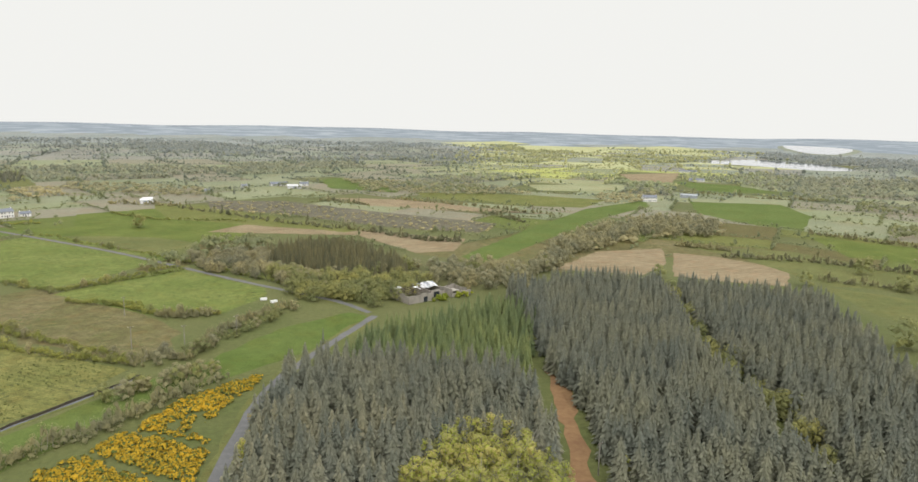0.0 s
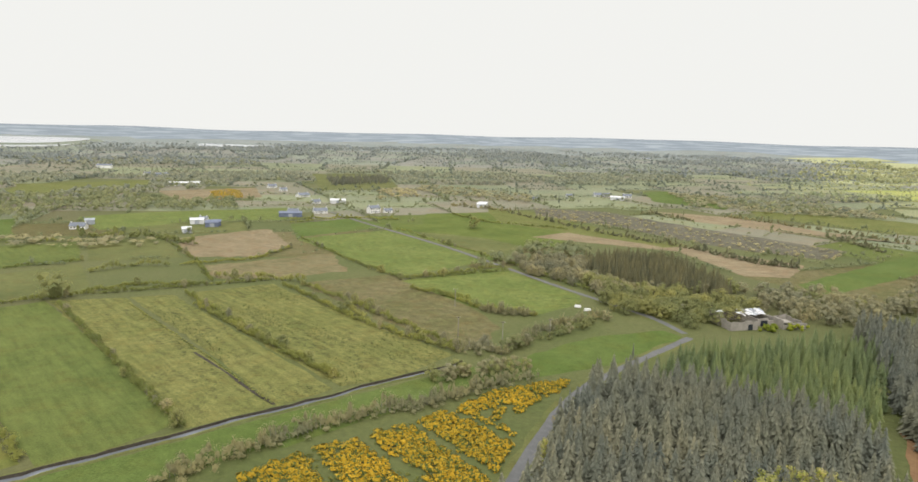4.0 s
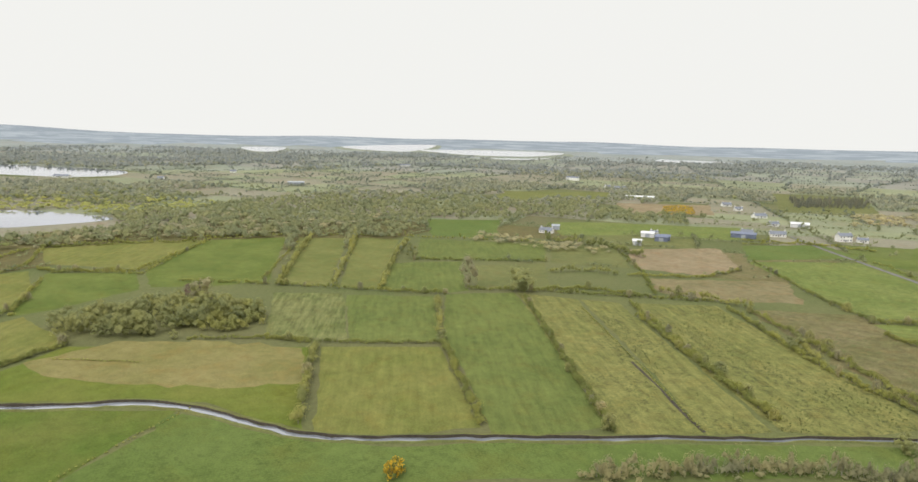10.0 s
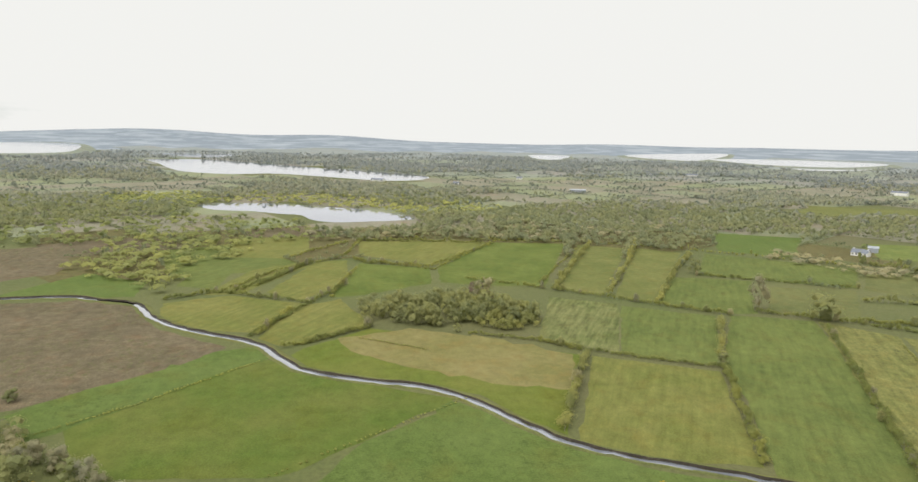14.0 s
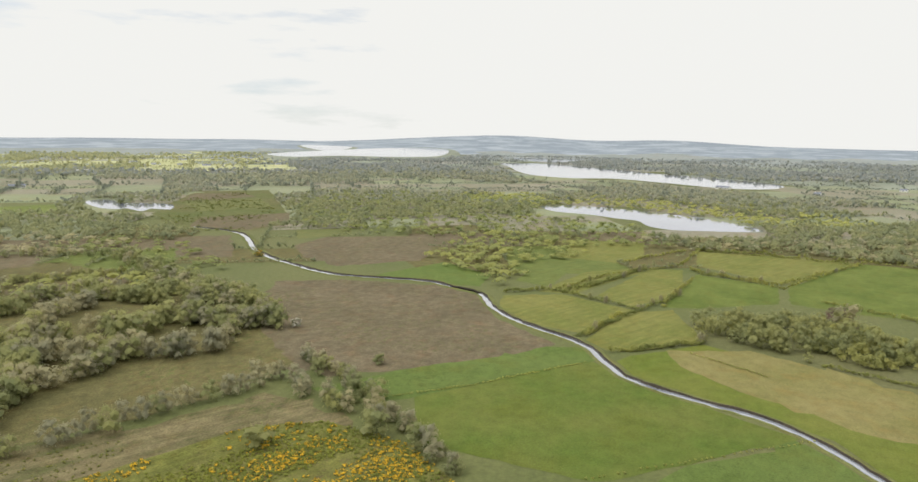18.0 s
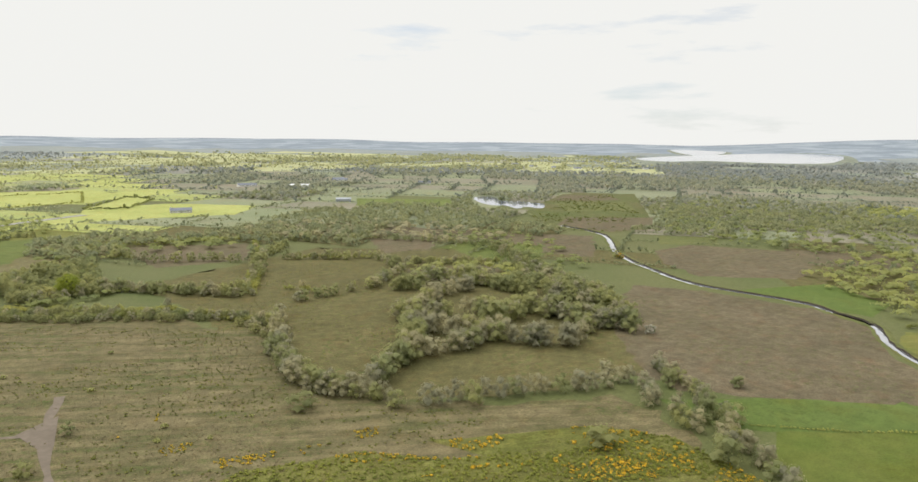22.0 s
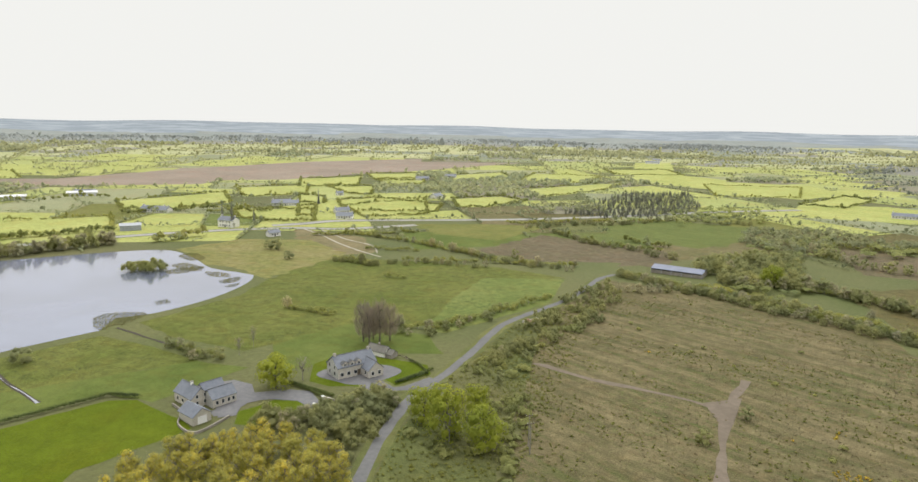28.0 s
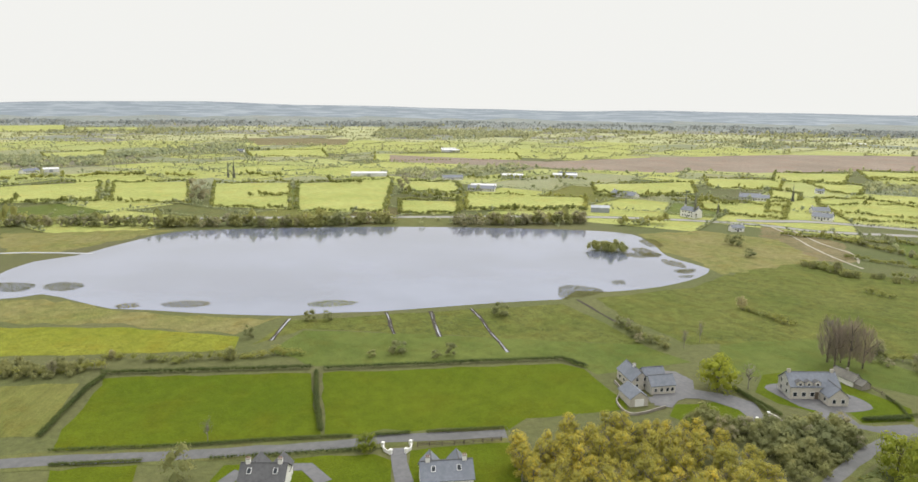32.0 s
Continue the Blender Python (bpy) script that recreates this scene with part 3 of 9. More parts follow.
ground()
FIELDS, FIELD_KINDS = [], []
FIELD_WORDS = {"pasture": "green grazed pasture", "lush": "lush deep green meadow", "lush2": "green pasture with rush tufts", "bright": "yellow-green pasture with sunlight painted into its colour", "dull": "dull green reseeded field",
               "yellow": "pale yellow-green mown field", "yellowish": "yellowed green grass field", "mown": "meadow mown to pale brown with a green rim", "mown2": "browner middle of the mown meadow", "olive": "olive green grass field",
               "rushy": "pale pasture dotted with dark rushes", "rough": "rough brownish pasture", "straw": "tan field of dead grass", "bog": "brown raised bog with heather", "farbog": "wide brown raised bog", "moor": "olive brown moor grass clearing",
               "marsh": "yellow-green marsh grass beside the lake", "scrub": "felled plantation ground with dry grass and brash", "pasture2": "large green meadow with brownish patches", "rushy2": "reseeded field with pale drill lines",
               "straw2": "faded straw-coloured grass field", "strawy": "tan stubble field", "heathgreen": "damp olive green rough grass", "heather": "dark heather bog", "meadow": "smooth green river meadow", "fen": "green and brown fen grass", "sunmeadow": "yellow-green wet meadow by the lake, sunlight painted in", "regrown": "felled ground green with young growth", "hazysun": "far pasture with sunlight and haze painted in", "sun1": "yellow-green pasture with painted sunlight", "sun2": "rough grass with painted sunlight", "mid1": "green pasture dulled by painted haze", "mid2": "rough grass dulled by painted haze", "mid3": "green meadow dulled by painted haze", "hazy1": "far pasture paled by painted haze", "hazy2": "far rough grass paled by painted haze", "hazy3": "fields at the foot of the hills, paled by painted haze"}


def field(kind, outline):
    i = len(FIELDS)
    FIELDS.append(np.array(outline, float))
    FIELD_KINDS.append(kind)
    far = np.linalg.norm(FIELDS[-1].mean(0)) > 600
    sheet("field", straight(outline, 5.0 if not far else 20.0, (1.3 if kind in ("straw", "straw2", "rough", "bog", "moor", "marsh", "scrub", "mown2") else 0.4) if not far else 1.5, i), 0.03 + 0.0002 * i, TURF[kind], "structure", FIELD_WORDS[kind], "field")



# ---- water ----
PONDS = []


def pond(outline, label="pale lake reflecting the bright sky", z=0.062):
    line = smooth(outline, True, 8.0)
    PONDS.append(line)
    bm = bmesh.new()
    land = rise(line[:, 0], line[:, 1])
    level = np.zeros(len(line))
    if land.max() > 0.3:
        grid = np.column_stack([line, np.ones(len(line))])
        level = grid @ np.linalg.lstsq(grid, land, rcond=None)[0]
        level += max(0.0, float((land - level).max())) + 3.0
        middle = line.mean(0)
        outer = middle + (line - middle) * 1.12 + unit(line - middle) * 25
        shore = bmesh.new()
        rim = [shore.verts.new((x, y, z + float(up) - 0.05)) for (x, y), up in zip(line, level)]
        foot = [shore.verts.new((x, y, float(rise(x, y)) - 1.0)) for x, y in outer]
        for i in range(len(rim)):
            shore.faces.new((rim[i - 1], rim[i], foot[i], foot[i - 1]))
        bmesh.ops.recalc_face_normals(shore, faces=shore.faces)
        tagged(part("lake_shore", shore, TURF["hazy1"]), "grassy shore of a distant lake, paled by painted haze", "shore", kind="structure")
    face = bm.faces.new([bm.verts.new((x, y, z + float(up))) for (x, y), up in zip(line, level)])
    bmesh.ops.triangulate(bm, faces=[face])
    bm.normal_update()
    for f in bm.faces:
        if f.normal.z < 0:
            f.normal_flip()
    return tagged(part("lake", bm, WATER), label, "lake", kind="structure")


RIVER = [(-344.3, -121.8), (-334.2, -100.9), (-312.5, -88.8), (-292.9, -72.7), (-283.2, -59.9), (-266.6, -36.0), (-247.4, -24.6), (-232.3, -12.7), (-221.7, 6.4), (-214.1, 24.9), (-202.2, 38.4), (-185.1, 49.5), (-169.5, 60.8), (-158.7, 75.4), (-143.8, 102.6), (-131.2, 123.5), (-113.1, 156.2), (-103.0, 171.6), (-97.7, 182.9), (-83.8, 205.2), (-76.2, 218.2)]
RIVER_UP = [(-476.6, -412.0), (-461.6, -351.1), (-394.4, -284.2), (-363.7, -235.2), (-350.2, -205.7), (-346.7, -184.0), (-351.3, -141.5), (-346.6, -125.4), (-334.2, -100.9)]
LAKE = [(351.7, -1.9), (377.8, -19.0), (382.0, -37.2), (404.4, -64.1), (423.3, -94.8), (414.9, -128.0), (394.3, -174.4), (365.1, -227.4), (320.3, -289.7), (278.0, -331.9), (246.8, -322.6), (217.4, -301.5), (200.0, -298.3), (186.9, -295.5), (179.3, -277.0), (178.0, -247.7), (184.7, -221.0), (193.6, -210.4), (187.0, -195.6), (193.0, -181.5), (200.0, -162.7), (209.1, -135.2), (213.7, -122.2), (222.0, -106.4), (225.8, -93.9), (239.0, -75.9), (249.4, -63.5), (262.8, -49.5), (271.6, -38.5), (290.1, -28.4), (309.0, -17.5), (310.1, -1.5)]
pond([(-801.9, -176.3), (-826.3, -151.5), (-823.5, -95.3), (-787.7, -35.7), (-754.0, 14.8), (-685.2, 60.9), (-662.3, 46.6), (-651.7, 13.2), (-645.9, -18.5), (-665.5, -40.4), (-704.6, -54.0), (-716.6, -77.2), (-739.9, -107.9), (-753.6, -149.2)])
pond([(-2145.0, -623.4), (-2199.7, -468.7), (-1990.6, -277.6), (-1747.6, -109.4), (-1600.9, 28.2), (-1427.6, 144.9), (-1291.4, 120.4), (-1269.1, 43.8), (-1366.7, -63.6), (-1455.6, -169.5), (-1423.9, -261.7), (-1537.8, -382.5), (-1920.5, -531.6)])
pond([(-594.0, -672.8), (-622.1, -683.5), (-625.9, -664.6), (-601.3, -624.3), (-612.9, -608.9), (-619.6, -568.7), (-576.0, -529.9), (-575.2, -552.9), (-550.3, -544.1), (-564.6, -578.4), (-553.6, -582.3), (-557.1, -611.3)], "shallow pool with a ragged marshy edge")
pond([(-2214.5, -1571.9), (-2701.5, -1603.7), (-3329.1, -1544.7), (-3309.3, -1266.3), (-2535.1, -980.7), (-2288.1, -1035.5), (-2230.0, -1272.6), (-2050.8, -1357.5)])
pond([(-2848.7, 1587.1), (-2811.2, 1936.2), (-2465.4, 2133.6), (-2156.0, 1711.7), (-2260.0, 1507.6), (-2543.0, 1499.6)])
pond([(-3136.7, 814.4), (-3127.7, 1002.5), (-2578.4, 790.8), (-2619.4, 717.4)])
pond([(-3165.2, 1306.9), (-3320.6, 1919.7), (-2723.0, 1431.2)])
pond([(-1996.8, 2293.6), (-1816.4, 2365.6), (-1668.7, 2359.1), (-1641.6, 2137.2), (-1766.3, 2028.0)])
pond([(868.6, 1769.3), (1146.6, 1985.3), (1224.8, 1757.3), (1132.0, 1492.0), (1008.2, 1444.0), (943.7, 1604.0)])
pond([(2018.9, 3180.5), (2154.1, 2891.3), (1836.5, 2531.8), (1776.5, 2671.1)])
pond([(-3356.7, -2167.4), (-3350.1, -1841.4), (-2890.6, -1716.5)])
pond([(-2751.1, -773.9), (-2778.8, -446.7), (-2420.3, -472.0), (-2448.2, -608.9)])
pond([(-2333.0, 1663.6), (-2337.6, 1997.3), (-1977.5, 1601.9), (-1988.4, 1417.1)])
pond(LAKE, "wide grey-blue lake with a marshy shore")


def clear_of_water(x, y):
    """Which points stand off the lakes and their open shores."""
    ok = np.ones(np.shape(x), bool)
    for p in PONDS:
        c = p.mean(0)
        away = c / np.linalg.norm(c)
        for back in (0, 14, 28, 42, 65, 95, 130)[:4 if np.linalg.norm(c) < 450 else 5 if np.linalg.norm(c) < 1500 else 7]:
            ok &= ~inside(p - away * back, x, y)
    return ok


def clear_of_roads(x, y, room):
    ok = np.ones(np.shape(x), bool)
    for line in ROADS:
        near = np.hypot(x[:, None] - line[None, :, 0], y[:, None] - line[None, :, 1]).min(1)
        ok &= near > room
    return ok


def river(points, widths, seed):
    line = smooth(points, False, 4.0, 0.25, seed)
    width = np.interp(np.linspace(0, 1, len(line)), (0, 0.45, 0.7, 1), widths)
    ribbon("river", line, width, 0.075, STREAM, "narrow winding river with bright water", "river", 0.35, seed)
    way = unit(np.gradient(line, axis=0))
    side = np.stack([-way[:, 1], way[:, 0]], 1)
    r = np.random.default_rng(seed)
    for s in (1, -1):
        edge = r.normal(scale=0.16, size=len(line))
        lip = 0.75 + r.normal(scale=0.12, size=len(line)) if s == BANK_SIDE else 0.28 + r.normal(scale=0.05, size=len(line))
        wall = ((0.46, 0.05), (0.5, 0.6), (0.54, 1.0))
        slope = ((0.54, 1.0), (0.75, 1.04), (1.25 if s == BANK_SIDE else 0.9, 0.05))
        for name, profile, mat, label in (("bank_face", wall, EARTH if s == BANK_SIDE else GRAVEL, "steep dark peat river bank" if s == BANK_SIDE else "stony water's edge"), ("bank_top", slope, TURF["olive"], "grassy lip of the river bank")):
            bm = bmesh.new()
            rows = [[bm.verts.new((x, y, max(0.03, z * k))) for (x, y), k in zip(line + s * side * (width * off + edge + (off - 0.46) * 1.2)[:, None], lip)] for off, z in profile]
            for a, b in zip(rows, rows[1:]):
                for i in range(len(line) - 1):
                    bm.faces.new((a[i], b[i], b[i + 1], a[i + 1]))
            tagged(part(name, bm, mat), label, "river bank", kind="structure")


BANK_SIDE = 1
river(RIVER, (2.9, 2.6, 1.7, 1.3), 3)
river(RIVER_UP, (3.8, 3.8, 3.6, 3.0), 4)

# ---- roads ----
ROADS = []


def lane(kind, width, points):
    line = smooth(points, False, 5.0)
    ROADS.append(line)
    k = len(ROADS)
    mat, words = {"lane": (TARMAC, "narrow worn grey tarmac lane"), "highway": (HIGHWAY, "pale main road"), "track": (GRAVEL, "bare gravel forest track"),
                  "ridetrack": (REDEARTH, "rusty bracken ride between the spruces"),
                  "path": (PALEGRAVEL, "pale trodden footpath"), "ditch": (STREAM, "thin bright drainage ditch"), "drain": (EARTH, "dark drainage ditch"), "drive": (YARD, "grey gravel drive")}[kind]
    if kind in ("lane", "highway"):
        ribbon("verge", line, width + 3.5, 0.062 + 0.0007 * k, TURF["olive"], "grass verge of the road", "verge", 0.5, k)
    ribbon("road", line, width, 0.088 + 0.0007 * k, mat, words, "road", {"track": 0.55, "ridetrack": 0.8, "ditch": 0.25, "path": 0.25}.get(kind, 0.15), k + 50)


lane("lane", 3.3, [(-37.9, 144.0), (-37.8, 153.0), (-37.4, 164.1), (-36.8, 181.8), (-35.4, 197.3), (-33.5, 207.3), (-29.0, 222.7), (-21.7, 240.4), (-11.0, 265.0), (-1.7, 285.8)])
lane("lane", 3.2, [(-4.0, 291.0), (-16.9, 308.4), (-32.3, 321.9), (-67.3, 350.2), (-110.7, 388.0), (-165.4, 435.5), (-230.1, 483.7), (-284.6, 523.4), (-342.7, 568.6)])
lane("lane", 3.0, [(46.4, -115.6), (49.4, -128.3), (52.1, -142.7), (54.0, -160.0), (54.9, -176.9), (51.1, -198.7), (48.7, -223.0), (46.0, -256.1), (36.7, -280.7), (25.4, -310.7), (15.2, -357.8), (3.1, -369.9)])
lane("lane", 4.2, [(161.5, 3.1), (154.8, -10.2), (140.2, -37.3), (131.8, -54.9), (125.1, -69.6), (122.6, -77.6), (115.8, -90.0), (108.5, -103.2)])
lane("highway", 9, [(268.3, -442.5), (254.7, -455.8), (232.3, -485.3), (182.1, -510.9), (137.0, -533.1), (104.6, -550.4), (37.7, -596.7), (-62.1, -678.2), (-144.3, -733.0)])
lane("highway", 8, [(169.6, -488.4), (212.1, -449.2), (243.2, -439.6), (278.5, -417.2), (321.6, -374.1), (358.4, -322.0), (384.4, -272.9), (403.5, -240.4), (438.8, -175.8), (494.3, -72.5), (527.8, -6.8)])
lane("track", 2.7, [(-27.1, -137.1), (-29.1, -161.0), (-31.8, -187.4), (-37.0, -211.6), (-40.9, -224.2)])
lane("track", 2.4, [(-32.8, -197.4), (-12.5, -204.6), (6.3, -208.8), (26.2, -217.1)])
lane("ridetrack", 5, [(48.3, 136.1), (51.4, 158.3), (56.5, 187.9), (60.6, 217.7)])
lane("lane", 3.5, [(53.5, -192.3), (58.7, -182.7), (63.0, -180.0), (69.4, -184.2), (74.9, -185.6)])
lane("drain", 1.5, [(210.7, -125.7), (201.2, -121.8), (187.3, -115.9)])
lane("ditch", 0.32, [(210.7, -125.7), (201.2, -121.8), (187.3, -115.9)])
lane("drain", 1.5, [(202.8, -140.8), (191.1, -135.1), (176.1, -127.7)])
lane("ditch", 0.32, [(202.8, -140.8), (191.1, -135.1), (176.1, -127.7)])
lane("drain", 1.5, [(196.7, -156.0), (182.4, -151.1), (172.3, -146.2), (151.7, -138.5)])
lane("ditch", 0.32, [(196.7, -156.0), (182.4, -151.1), (172.3, -146.2), (151.7, -138.5)])
lane("drain", 1.5, [(223.0, -91.6), (213.8, -84.9), (204.0, -77.9)])
lane("ditch", 0.32, [(223.0, -91.6), (213.8, -84.9), (204.0, -77.9)])
lane("drain", 1.0, [(183.8, -200.7), (167.6, -196.0), (153.2, -191.8)])
lane("ditch", 3.0, [(409.9, 0.1), (400.8, -20.2), (382.0, -45.3)])
lane("path", 1.6, [(239.5, -438.5), (212.2, -416.7), (187.2, -393.3), (162.3, -373.8), (145.5, -363.1)])
lane("path", 1.4, [(225.4, -438.6), (192.6, -411.1), (165.4, -395.0), (152.4, -373.7)])
lane("ditch", 3.0, [(-681.5, -685.7), (-771.9, -702.1)])
lane("drain", 1.0, [(-169.5, 187.8), (-149.1, 177.8), (-129.9, 167.4), (-115.8, 160.6)])


def reedbed(outline):
    REEDS.append(outline)


REEDS = []
GORSE = [(-97.5, 122.5), (-90.9, 139.0), (-79.2, 155.0), (-65.9, 177.8), (-57.7, 198.3), (-37.9, 217.3), (-38.7, 206.9), (-46.1, 187.5), (-43.1, 167.0), (-42.3, 144.6), (-40.4, 137.0), (-95.5, 113.6)]
GORSE_SOUTH = [(-47.3, -139.5), (-66.3, -145.7), (-94.3, -136.3), (-108.6, -120.4), (-131.2, -106.9), (-154.3, -98.6), (-161.4, -85.4), (-155.4, -73.2)]
GORSE_SLOPE = [(-111.1, -131.7), (-135.3, -118.4), (-153.6, -110.6), (-165.4, -91.5), (-160.5, -63.8), (-145.1, -44.9)]
SCRUB = [(15.5, -341.0), (-30.8, -330.1), (-92.9, -292.5), (-110.5, -233.5), (-104.3, -184.4), (-113.6, -164.1), (-139.3, -142.1), (-127.9, -128.4), (15.3, -135.7), (22.8, -177.4), (29.8, -251.9)]
reedbed([(324.0, -19.4), (326.0, -27.3), (315.9, -34.2), (308.7, -28.0), (314.9, -19.9)])
reedbed([(276.0, -40.1), (274.6, -48.3), (268.9, -48.4), (269.8, -41.3)])
reedbed([(268.3, -55.2), (267.5, -65.6), (258.9, -73.0), (256.0, -67.3), (262.6, -56.8)])
reedbed([(238.0, -104.4), (236.8, -115.5), (228.4, -122.5), (227.3, -113.8), (233.5, -104.1)])
reedbed([(201.3, -207.2), (199.9, -216.6), (187.1, -220.6), (184.3, -206.4), (187.0, -195.6)])
reedbed([(338.4, -3.9), (328.2, -16.4), (317.9, -11.7), (323.0, -3.6)])
reedbed([(195.1, -277.8), (192.8, -283.9), (189.2, -278.3), (191.7, -274.4)])
reedbed([(186.0, -270.5), (183.7, -278.5), (180.9, -272.5), (183.6, -268.2)])
reedbed([(234.4, -290.6), (222.9, -303.6), (221.3, -287.1), (229.2, -282.3)])
reedbed([(240.0, -298.2), (238.1, -307.2), (219.6, -299.7), (221.2, -291.4)])
reedbed([(214.0, -292.4), (204.2, -295.0), (194.8, -287.4), (204.3, -284.8)])
reedbed([(254.7, -322.1), (252.0, -332.9), (235.4, -321.3), (238.5, -313.1)])
reedbed([(194.2, -281.4), (190.9, -289.8), (186.0, -280.2), (189.5, -275.0)])
reedbed([(196.6, -235.2), (194.9, -241.3), (189.5, -237.0), (192.0, -231.9)])
sheet("yard", [(116.5, -166.0), (111.0, -170.9), (103.9, -169.7), (99.6, -164.6), (90.9, -170.1), (84.8, -170.9), (78.1, -164.8), (77.5, -159.6), (84.8, -163.4), (93.8, -161.7), (98.1, -156.4), (95.5, -149.4), (99.0, -146.6)], 0.125, YARD, "structure", "grey gravel yard round the house", "yard")
sheet("road", [(-26.9, -201.0), (-30.4, -187.4), (-33.7, -187.3), (-38.1, -208.3)], 0.124, GRAVEL, "structure", "gravel turning place where forest tracks meet", "road")
GORSE_SPOTS = [[(-53.7, -168.2), (-58.1, -171.0), (-61.9, -167.1), (-58.6, -163.8), (-54.1, -164.6)], [(-62.2, -154.7), (-69.1, -152.9), (-77.3, -150.9), (-75.8, -147.2), (-68.5, -147.0), (-62.1, -149.6)], [(-35.2, -147.7), (-44.5, -148.1), (-53.9, -146.0), (-52.6, -141.1), (-36.4, -141.9)], [(-81.9, -147.8), (-91.3, -145.9), (-89.6, -142.6), (-81.7, -144.1)], [(-98.6, -148.4), (-106.5, -146.6), (-101.8, -141.2), (-96.9, -142.8)], [(-42.9, -182.7), (-49.1, -183.2), (-47.3, -178.4), (-43.1, -178.6)], [(-8.3, -242.1), (-11.0, -243.5), (-11.0, -237.9), (-8.8, -238.0)], [(-59.4, -192.6), (-62.0, -191.5), (-60.4, -187.1), (-58.0, -188.1)]]
GORSE_FAR = [(-570.2, 663.4), (-575.8, 699.0), (-550.4, 697.8), (-494.7, 631.1), (-498.5, 605.0), (-515.1, 601.0)]

# ---- plants ----


def branch_lines(r, trunk_top, reach, count, thick):
    """Tapered three-sided limbs that leave the trunk upward."""
    out = []
    for i in range(count):
        z0 = trunk_top * r.uniform(0.35, 0.95)
        a = r.uniform(0, 2 * np.pi)
        tip = np.array([math.cos(a) * reach * r.uniform(0.5, 1), math.sin(a) * reach * r.uniform(0.5, 1), z0 + r.uniform(0.15, 0.4)])
        base = np.array([0, 0, z0])
        u = unit(np.cross(tip - base, [0, 0, 1.0]))
        v = unit(np.cross(tip - base, u))
        ring = [base + thick * (u * math.cos(k) + v * math.sin(k)) for k in (0, 2.1, 4.2)]
        for k in range(3):
            out.append([ring[k], ring[(k + 1) % 3], tip])
    return np.array(out)


def trunk_tris(height, thick, sides=6):
    a = np.arange(sides) * 2 * np.pi / sides
    low = np.stack([np.cos(a) * thick, np.sin(a) * thick, -0.02 + 0 * a], 1)
    mid = np.stack([np.cos(a) * thick * 0.6, np.sin(a) * thick * 0.6, height * 0.5 + 0 * a], 1)
    out = []
    for i in range(sides):
        j = (i + 1) % sides
        out += [[low[i], low[j], mid[j]], [low[i], mid[j], mid[i]], [mid[i], mid[j], [0, 0, height]]]
    return np.array(out)


def conifer_crown(r, droop, width, tiers, per):
    """Whorls of narrow drooping boughs, each a bent four-sided piece, narrowing to a leader."""
    out = []
    for k in range(tiers):
        f = k / tiers
        z = 0.08 + 0.9 * f
        reach = width * (1 - f) ** 0.8 * r.uniform(0.88, 1.08) + 0.014
        count = max(4, round(per * (1 - 0.45 * f)))
        for j in range(count):
            a = r.uniform(-0.3, 0.3) + (j + 0.5 * (k % 2)) * 2 * np.pi / count
            ln = reach * r.uniform(0.7, 1.2)
            c, s = math.cos(a), math.sin(a)
            w = ln * 0.22 + 0.006
            root, tip = np.array([0, 0, z + 0.05]), np.array([c * ln, s * ln, z - droop * ln + r.uniform(-0.015, 0.025)])
            mid = root * 0.4 + tip * 0.6 + [0, 0, 0.014]
            out.append([root, mid + [s * w, -c * w, -0.02], tip, mid + [-s * w, c * w, -0.02]])
    out.append([[-0.008, 0, 0.9], [0.008, 0, 0.9], [0.002, 0.002, 1.02], [-0.002, 0.002, 1.02]])
    out = np.array(out)
    way = out.mean(1, keepdims=True) * (1, 1, 0) / width + (0, 0, 0.35)
    return np.concatenate([out, np.broadcast_to(unit(way), out.shape)], -1)


def broad_crown(r, kind):
    """Leaf clumps on several uneven lumps that make up one crown, one unit high in all."""
    shape = {"willowtree": (12, 0.5, 0.24, 120, 0.036, 0.0), "greytree": (12, 0.44, 0.21, 120, 0.032, 0.02), "birch": (13, 0.2, 0.105, 70, 0.027, 0.06), "birchy": (14, 0.2, 0.1, 100, 0.021, 0.03),
             "lime": (16, 0.47, 0.21, 170, 0.034, 0.03), "thornwood": (10, 0.58, 0.27, 110, 0.046, -0.04), "gorsebush": (10, 0.52, 0.21, 36, 0.07, 0.0), "baretree": (10, 0.36, 0.16, 16, 0.035, 0.3),
             "blossom": (10, 0.5, 0.21, 36, 0.065, 0.0), "copper": (12, 0.46, 0.21, 120, 0.032, 0.02)}
    n, spread, size, per, leaf, low = shape[kind]
    c = []
    for i in range(n):
        z = low + 0.1 + (0.86 - size - low) * ((i + 0.5) / n)
        k = math.sin(math.pi * min(1, 0.2 + 0.75 * (z - low) / (1 - low))) ** 0.7
        a = i * 2.4 + r.uniform(-0.4, 0.4)
        c.append((math.cos(a) * (spread - size * 0.6) * k * r.uniform(0.6, 1.1), math.sin(a) * (spread - size * 0.6) * k * r.uniform(0.6, 1.1), z))
    c.append((0, 0, 0.97 - size))
    c = np.array(c)
    rad = np.stack([r.uniform(0.8, 1.25, len(c)) * size, r.uniform(0.8, 1.25, len(c)) * size, r.uniform(0.8, 1.1, len(c)) * size], 1)
    return lumps(c, rad, per, leaf, r, -0.6, 0 if kind == "baretree" else 8, 0.5, True)


